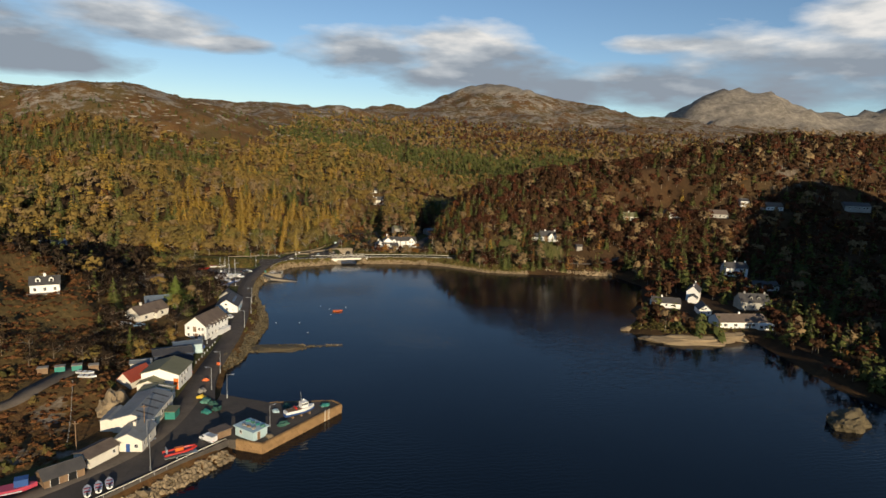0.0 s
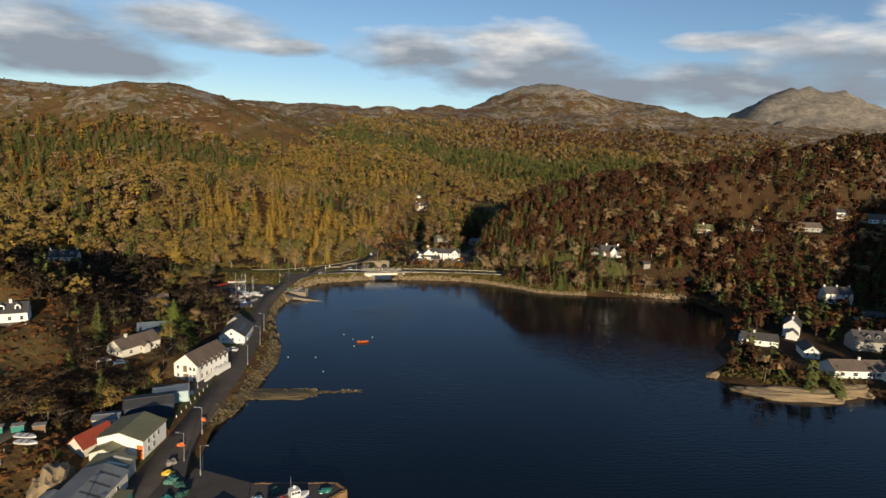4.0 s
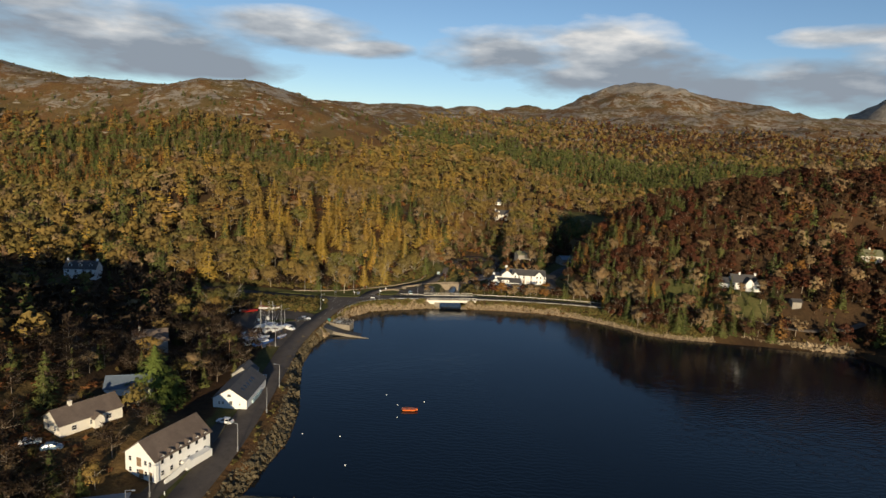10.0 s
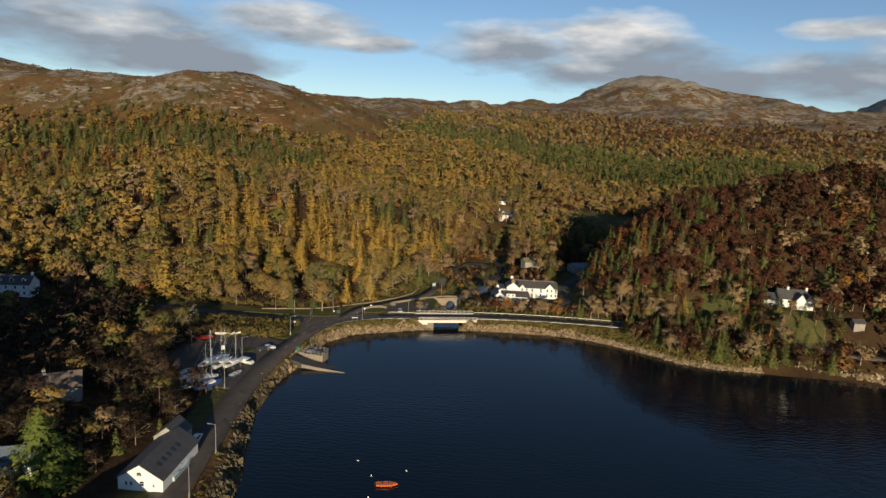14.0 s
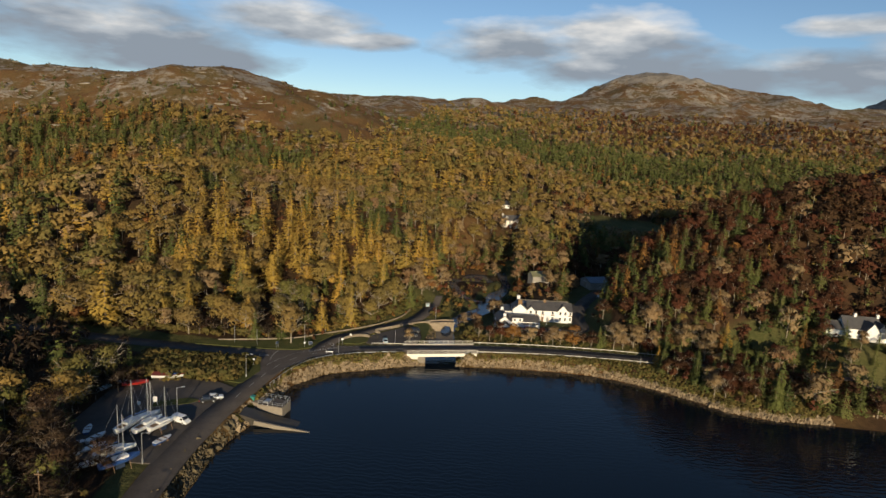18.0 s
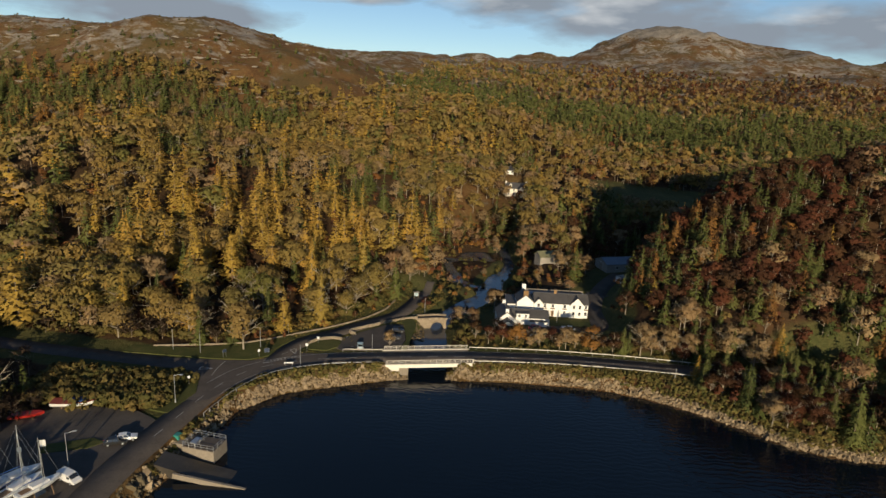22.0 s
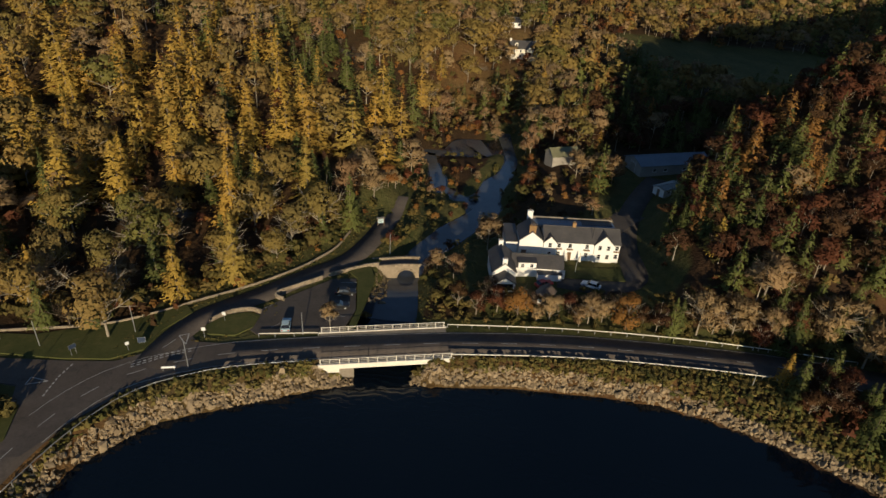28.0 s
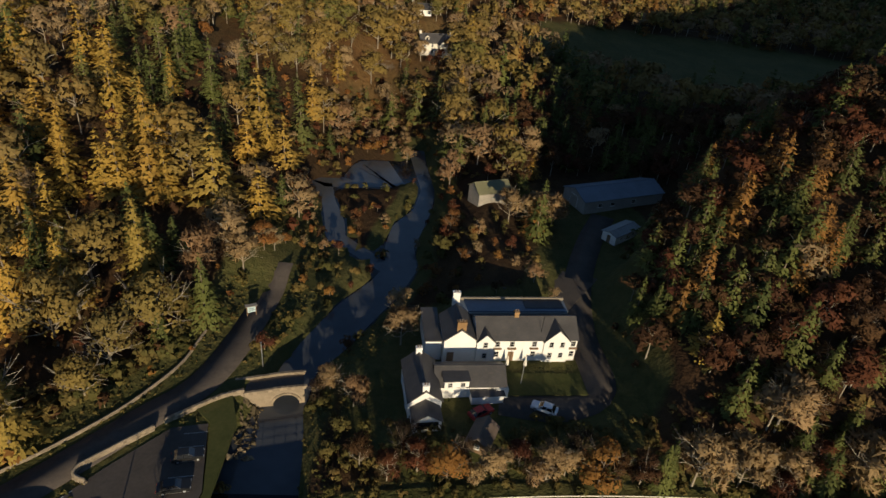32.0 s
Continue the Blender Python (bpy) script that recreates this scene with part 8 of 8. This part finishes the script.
for x, y, h, kind in ((-2.0, 406.0, 5.2, "bare"), (82, 392.2, 7.5, "spruce"), (15.6, 430.6, 4.5, "thorn"), (17.5, 432.2, 5.5, "bare"), (14.8, 428.6, 1.6, "gorse"), (16.6, 427.6, 1.8, "gorse"), (15.4, 432.9, 1.5, "gorse"), (74, 440, 9, "spruce"), (77, 436, 7, "spruce"), (84, 439.5, 9, "spruce"), (100, 436.5, 10, "spruce"), (113, 433, 11, "spruce"), (78, 428, 6, "thorn"), (82, 424, 6, "thorn"), (88, 426, 6, "birch"), (92, 421, 6, "thorn"), (98, 424, 7, "thorn"), (93.3, 382, 7, "bare"), (101, 381, 8, "spruce"), (105, 380.5, 9, "spruce"), (98.2, 385, 6, "larch"), (-60, 308, 10, "thorn"), (-65, 312, 11, "thorn"), (-56, 314, 8, "thorn"), (-70, 318, 11, "thorn"), (-76, 326, 12, "thorn"), (-74, 306, 10, "thorn"), (-79, 338, 12, "oak"), (-82, 346, 13, "oak"), (-80, 355, 12, "oak"), (21.5, 428, 6.5, "bare"), (29.5, 444.5, 9.0, "bare"), (56.8, 486.2, 9, "bare"), (62.3, 485.2, 10.5, "bare"), (68.4, 487.9, 9, "bare"), (120, 504, 11, "spruce"), (86, 392.5, 7.5, "spruce"), (91, 389, 9, "spruce"), (95.5, 385, 8, "spruce"), (89.5, 385.5, 6, "spruce"), (99, 390, 8, "bare"), (40, 592, 8, "bare"), (52, 593, 9, "bare"), (56, 600, 8, "oak"), (36, 600, 9, "bare"), (47, 588, 6, "birch"), (38, 624, 8, "bare"), (48, 626, 8, "oak"), (1, 470, 7, "rusty"), (138, 391, 7, "spruce"), (142.5, 390, 6, "bare"), (147, 389, 6, "spruce"), (152, 391, 7, "bare"), (157, 390, 8, "spruce"), (144, 385, 6, "spruce"), (150, 385.5, 7, "birch"), (156, 384, 6, "spruce"), (138, 386.5, 6, "bare"), (-68, 268, 15.5, "evergreen"), (43, 488, 6, "rusty"), (40, 478, 4, "gorse"), (47, 480, 3, "gorse"), (3.2, 409, 1.8, "gorse"), (3.4, 415, 1.9, "gorse"), (18.5, 418, 2.2, "gorse"), (20, 423, 2.4, "gorse"), (4.5, 441, 2.0, "gorse"),
                      (-2, 463, 9, "bare"), (14, 470, 2.2, "gorse"), (8, 478, 2.5, "rusty"), (44, 470, 4, "rusty"), (44, 524, 12, "spruce"), (48, 520, 13, "spruce"), (52, 526, 12, "spruce"), (56, 530, 13, "spruce"), (47, 532, 11, "spruce"), (88, 462, 13, "spruce"), (-76, 276, 8.5, "spruce")):
    lone_tree(kind, int(x * 7 + y) % 4, x, y, h, (x * 37) % 360, TREES[kind][1])


def bank_scrub(line, lo, hi, count, seed, label):
    """Rough grass and low scrub on the bank above the stones."""
    rs = np.random.RandomState(seed)
    p = resampled(line, 1.0)
    i = rs.randint(0, len(p) - 1, count)
    t = np.gradient(p, axis=0)
    t /= np.linalg.norm(t, axis=1)[:, None]
    off = rs.uniform(lo, hi, count)
    xs, ys = p[i, 0] - t[i, 1] * off, p[i, 1] + t[i, 0] * off
    keep = (line_gap(xs, ys, ROAD)[0] > 4.4) & (line_gap(xs, ys, RIVER)[0] > 6.5)
    forest("bank_scrub", "tussock", 4, xs[keep], ys[keep], rs.uniform(0.3, 0.95, keep.sum()), label, seed)


bank_scrub([(15, 394.2), (33, 395.8), (51, 395.4), (62, 393.4), (70, 390.2), (79, 385.2), (88, 378.2), (96, 371.2), (108, 368), (124, 367.4)], 2.0, 11, 3900, 3, "olive and straw-coloured scrub on the shore bank")
bank_scrub([(-37, 343), (-36, 355), (-33, 371), (-25, 381), (-2, 391), (5, 393)], 1.9, 8, 2200, 4, "rough grass and low scrub below the road")
bank_scrub([(-38, 206), (-34, 215), (-33, 224), (-31, 238), (-29, 256), (-30, 272), (-35, 292), (-39, 310), (-40, 330)], 4.5, 8, 110, 5, "tufts of scrub along the street's sea edge")
bank_scrub([(147, 264), (131, 251), (135, 237), (150, 228), (170, 229), (183, 230)], 3, 16, 700, 6, "heather and scrub on the headland")


# rough grass on the verges and banks beside the roads
x, y, u, rs = scatter(-60, 30, 392, 462, 0.95, 371)
keep = (line_gap(x, y, ROAD)[0] > 4.5) & (inland(x, y) > 6) & ((x > -40) | (y > 394))
for pts in (OLD_ROAD, STONE_WAY, SIDE_ROAD):
    gap = line_gap(x, y, pts)[0]
    keep &= gap > 3.4
near = np.minimum(line_gap(x, y, OLD_ROAD)[0], line_gap(x, y, RIVER)[0] - 3)
keep &= (near < 8.5) & (line_gap(x, y, RIVER)[0] > 5.5) & (np.hypot((x + 5) / 8.5, (y - 413.5) / 10.5) > 1)
forest("verge_grass", "tussock", 4, x[keep], y[keep], rs.uniform(0.12, 0.42, keep.sum()), "rough straw and olive grass on the road verges", 372)


def meadow(x0, x1, y0, y1, step, seed):
    """Low shrubs and young trees on the rough ground by the river."""
    x, y, u, rs = scatter(x0, x1, y0, y1, step, seed)
    keep = np.ones(len(x), bool)
    for pts in (RIVER, POND):
        gap, wide = line_gap(x, y, pts)
        keep &= gap > wide * 0.5 + 1.6
    for pts in (OLD_ROAD, STONE_WAY, INN_DRIVE):
        keep &= line_gap(x, y, pts)[0] > 3.6
    for hx, hy, hr in BUILT:
        keep &= np.hypot(x - hx, y - hy) > hr
    keep &= (u < 0.75) & ((u < 0.45) | (np.hypot((x - 22) / 16, (y - 513) / 8) > 1)) & ((np.abs(x - 44) > 22) | (y > 455))
    x, y, u = x[keep], y[keep], u[keep]
    for i, (kind, a, b, lo, hi) in enumerate((("gorse", 0, 0.45, 0.6, 1.9), ("rusty", 0.45, 0.53, 1.5, 3.5), ("bare", 0.53, 0.65, 2.5, 6), ("birch", 0.65, 0.75, 2, 5))):
        p = (u >= a) & (u < b)
        forest(kind + "_thicket", kind, 1, x[p], y[p], rs.uniform(lo, hi, p.sum()), {"gorse": "olive scrub on the river meadow", "rusty": "rust-leaved bushes by the river", "bare": "pale bare saplings by the pond", "birch": "young reddish birches by the pond"}[kind], seed + i)


meadow(-2, 62, 440, 580, 3.4, 301)
meadow(4, 56, 542, 590, 3.0, 306)


# dense low planting between the road and the inn
x, y, u, rs = scatter(19, 104, 410.5, 423, 1.7, 311)
y = y - np.clip(x - 60, 0, 99) * 0.07
keep = (line_gap(x, y, ROAD)[0] > 5.2) & (u < 0.8)
for hx, hy, hr in BUILT:
    keep &= np.hypot(x - hx, y - hy) > hr - 2.5
forest("garden_shrubs", "gorse", 1, x[keep], y[keep], rs.uniform(0.5, 1.5, keep.sum()), "dense olive shrubs behind the roadside rail", 312)


# bracken on the open hillside above the harbour, hedge between boatyard and side road
x, y, u, rs = scatter(-150, -66, 140, 262, 1.35, 321)
keep = (line_gap(x, y, [(-104, 150), (-92, 160), (-84, 169), (-80, 180), (-78, 187)])[0] > 4) & (u < 0.35)
for hx, hy, hr in BUILT:
    keep &= np.hypot(x - hx, y - hy) > hr - 2
forest("bracken", "bracken", 4, x[keep], y[keep], rs.uniform(0.75, 1.3, keep.sum()), "rust-brown dead bracken on the hillside", 322)
x, y, u, rs = scatter(-80, -46.5, 362.5, 378, 1.5, 331)
keep = (y > 362.5 + (x + 46) * 0.02) & (x < -48 + (y - 364) * 0.1) & (line_gap(x, y, SIDE_ROAD)[0] > 4.5)
forest("hedge_shrubs", "gorse", 1, x[keep], y[keep], rs.uniform(1.8, 3.0, keep.sum()), "thick olive-green scrub bank beside the boatyard", 332)


# undergrowth on the knoll, and along the foot of the wood
x, y, u, rs = scatter(62, 235, 366, 500, 3.1, 341)
keep = clear_of_ways(x, y)
x, y, u = x[keep], y[keep], u[keep]
forest("undergrowth", "birch", 4, x[u < 0.5], y[u < 0.5], rs.uniform(1.6, 4.0, (u < 0.5).sum()), "reddish-brown saplings under the birches", 342)
forest("undergrowth", "gorse", 3, x[u > 0.6], y[u > 0.6], rs.uniform(0.8, 1.8, (u > 0.6).sum()), "olive and brown undergrowth on the knoll", 343)
p = resampled([(-130, 402), (-66, 399.5), (-46, 404), (-37, 409.5), (-30, 416.5), (-22.5, 424), (-15, 432.5), (-9, 440.5), (-6, 449)], 0.55)
rs = np.random.RandomState(351)
xs, ys = p[:, 0] + rs.uniform(-3.5, 1.0, len(p)), p[:, 1] + rs.uniform(-0.5, 5.0, len(p))
forest("wood_edge_shrubs", "gorse", 1, xs, ys, rs.uniform(1.0, 2.8, len(p)), "olive and tawny shrubs along the foot of the wood", 352)


def outcrops(x0, x1, y0, y1, count, low, high, seed, label):
    """Bare rock knuckles standing out of the moor, in uneven clusters."""
    rs = np.random.RandomState(seed)
    x, y = rs.uniform(x0, x1, count * 5), rs.uniform(y0, y1, count * 5)
    z = lie(x, y)
    ok = np.flatnonzero((z > low) & (z < high) & (lumps(x, y, 130, seed) + 0.6 * lumps(x, y, 45, seed + 1) > 0.35))[:count]
    vs, fs, n = [], [], 0
    for i in ok:
        v, f = ROCKARR[i % 8]
        s = 1.6 + 7.0 * rs.rand() ** 2
        m = np.array(Euler((0, 0, rs.uniform(0, 6.28))).to_matrix()) @ np.diag((s * 1.5, s, s * rs.uniform(0.3, 0.6)))
        vs.append(v @ m.T + (x[i], y[i], z[i]))
        fs.append(f + n)
        n += len(v)
    if vs:
        tagged(new("rock_outcrops", array_mesh("rock_outcrops", np.concatenate(vs), np.concatenate(fs), [M["hillrock"]])), label, "rocks", kind="stuff")


outcrops(-620, -60, 780, 1250, 620, 58, 400, 401, "pale grey rock outcrops on the brown hill")
outcrops(-1100, -420, 760, 1300, 260, 75, 400, 403, "pale grey rock outcrops on the far ridge")
outcrops(420, 840, 2080, 2500, 220, 235, 400, 405, "grey rock slabs round the summit")


# low undergrowth in the gaps of the larch wood
x, y, u, rs = scatter(-110, 30, 404, 560, 4.2, 361)
keep = clear_of_ways(x, y)
x, y, u = x[keep], y[keep], u[keep]
forest("undergrowth", "rusty", 4, x[u < 0.4], y[u < 0.4], rs.uniform(1.0, 2.6, (u < 0.4).sum()), "rusty bracken under the larches", 362)
forest("undergrowth", "birch", 4, x[u > 0.6], y[u > 0.6], rs.uniform(1.5, 4.0, (u > 0.6).sum()), "brown saplings under the larches", 363)
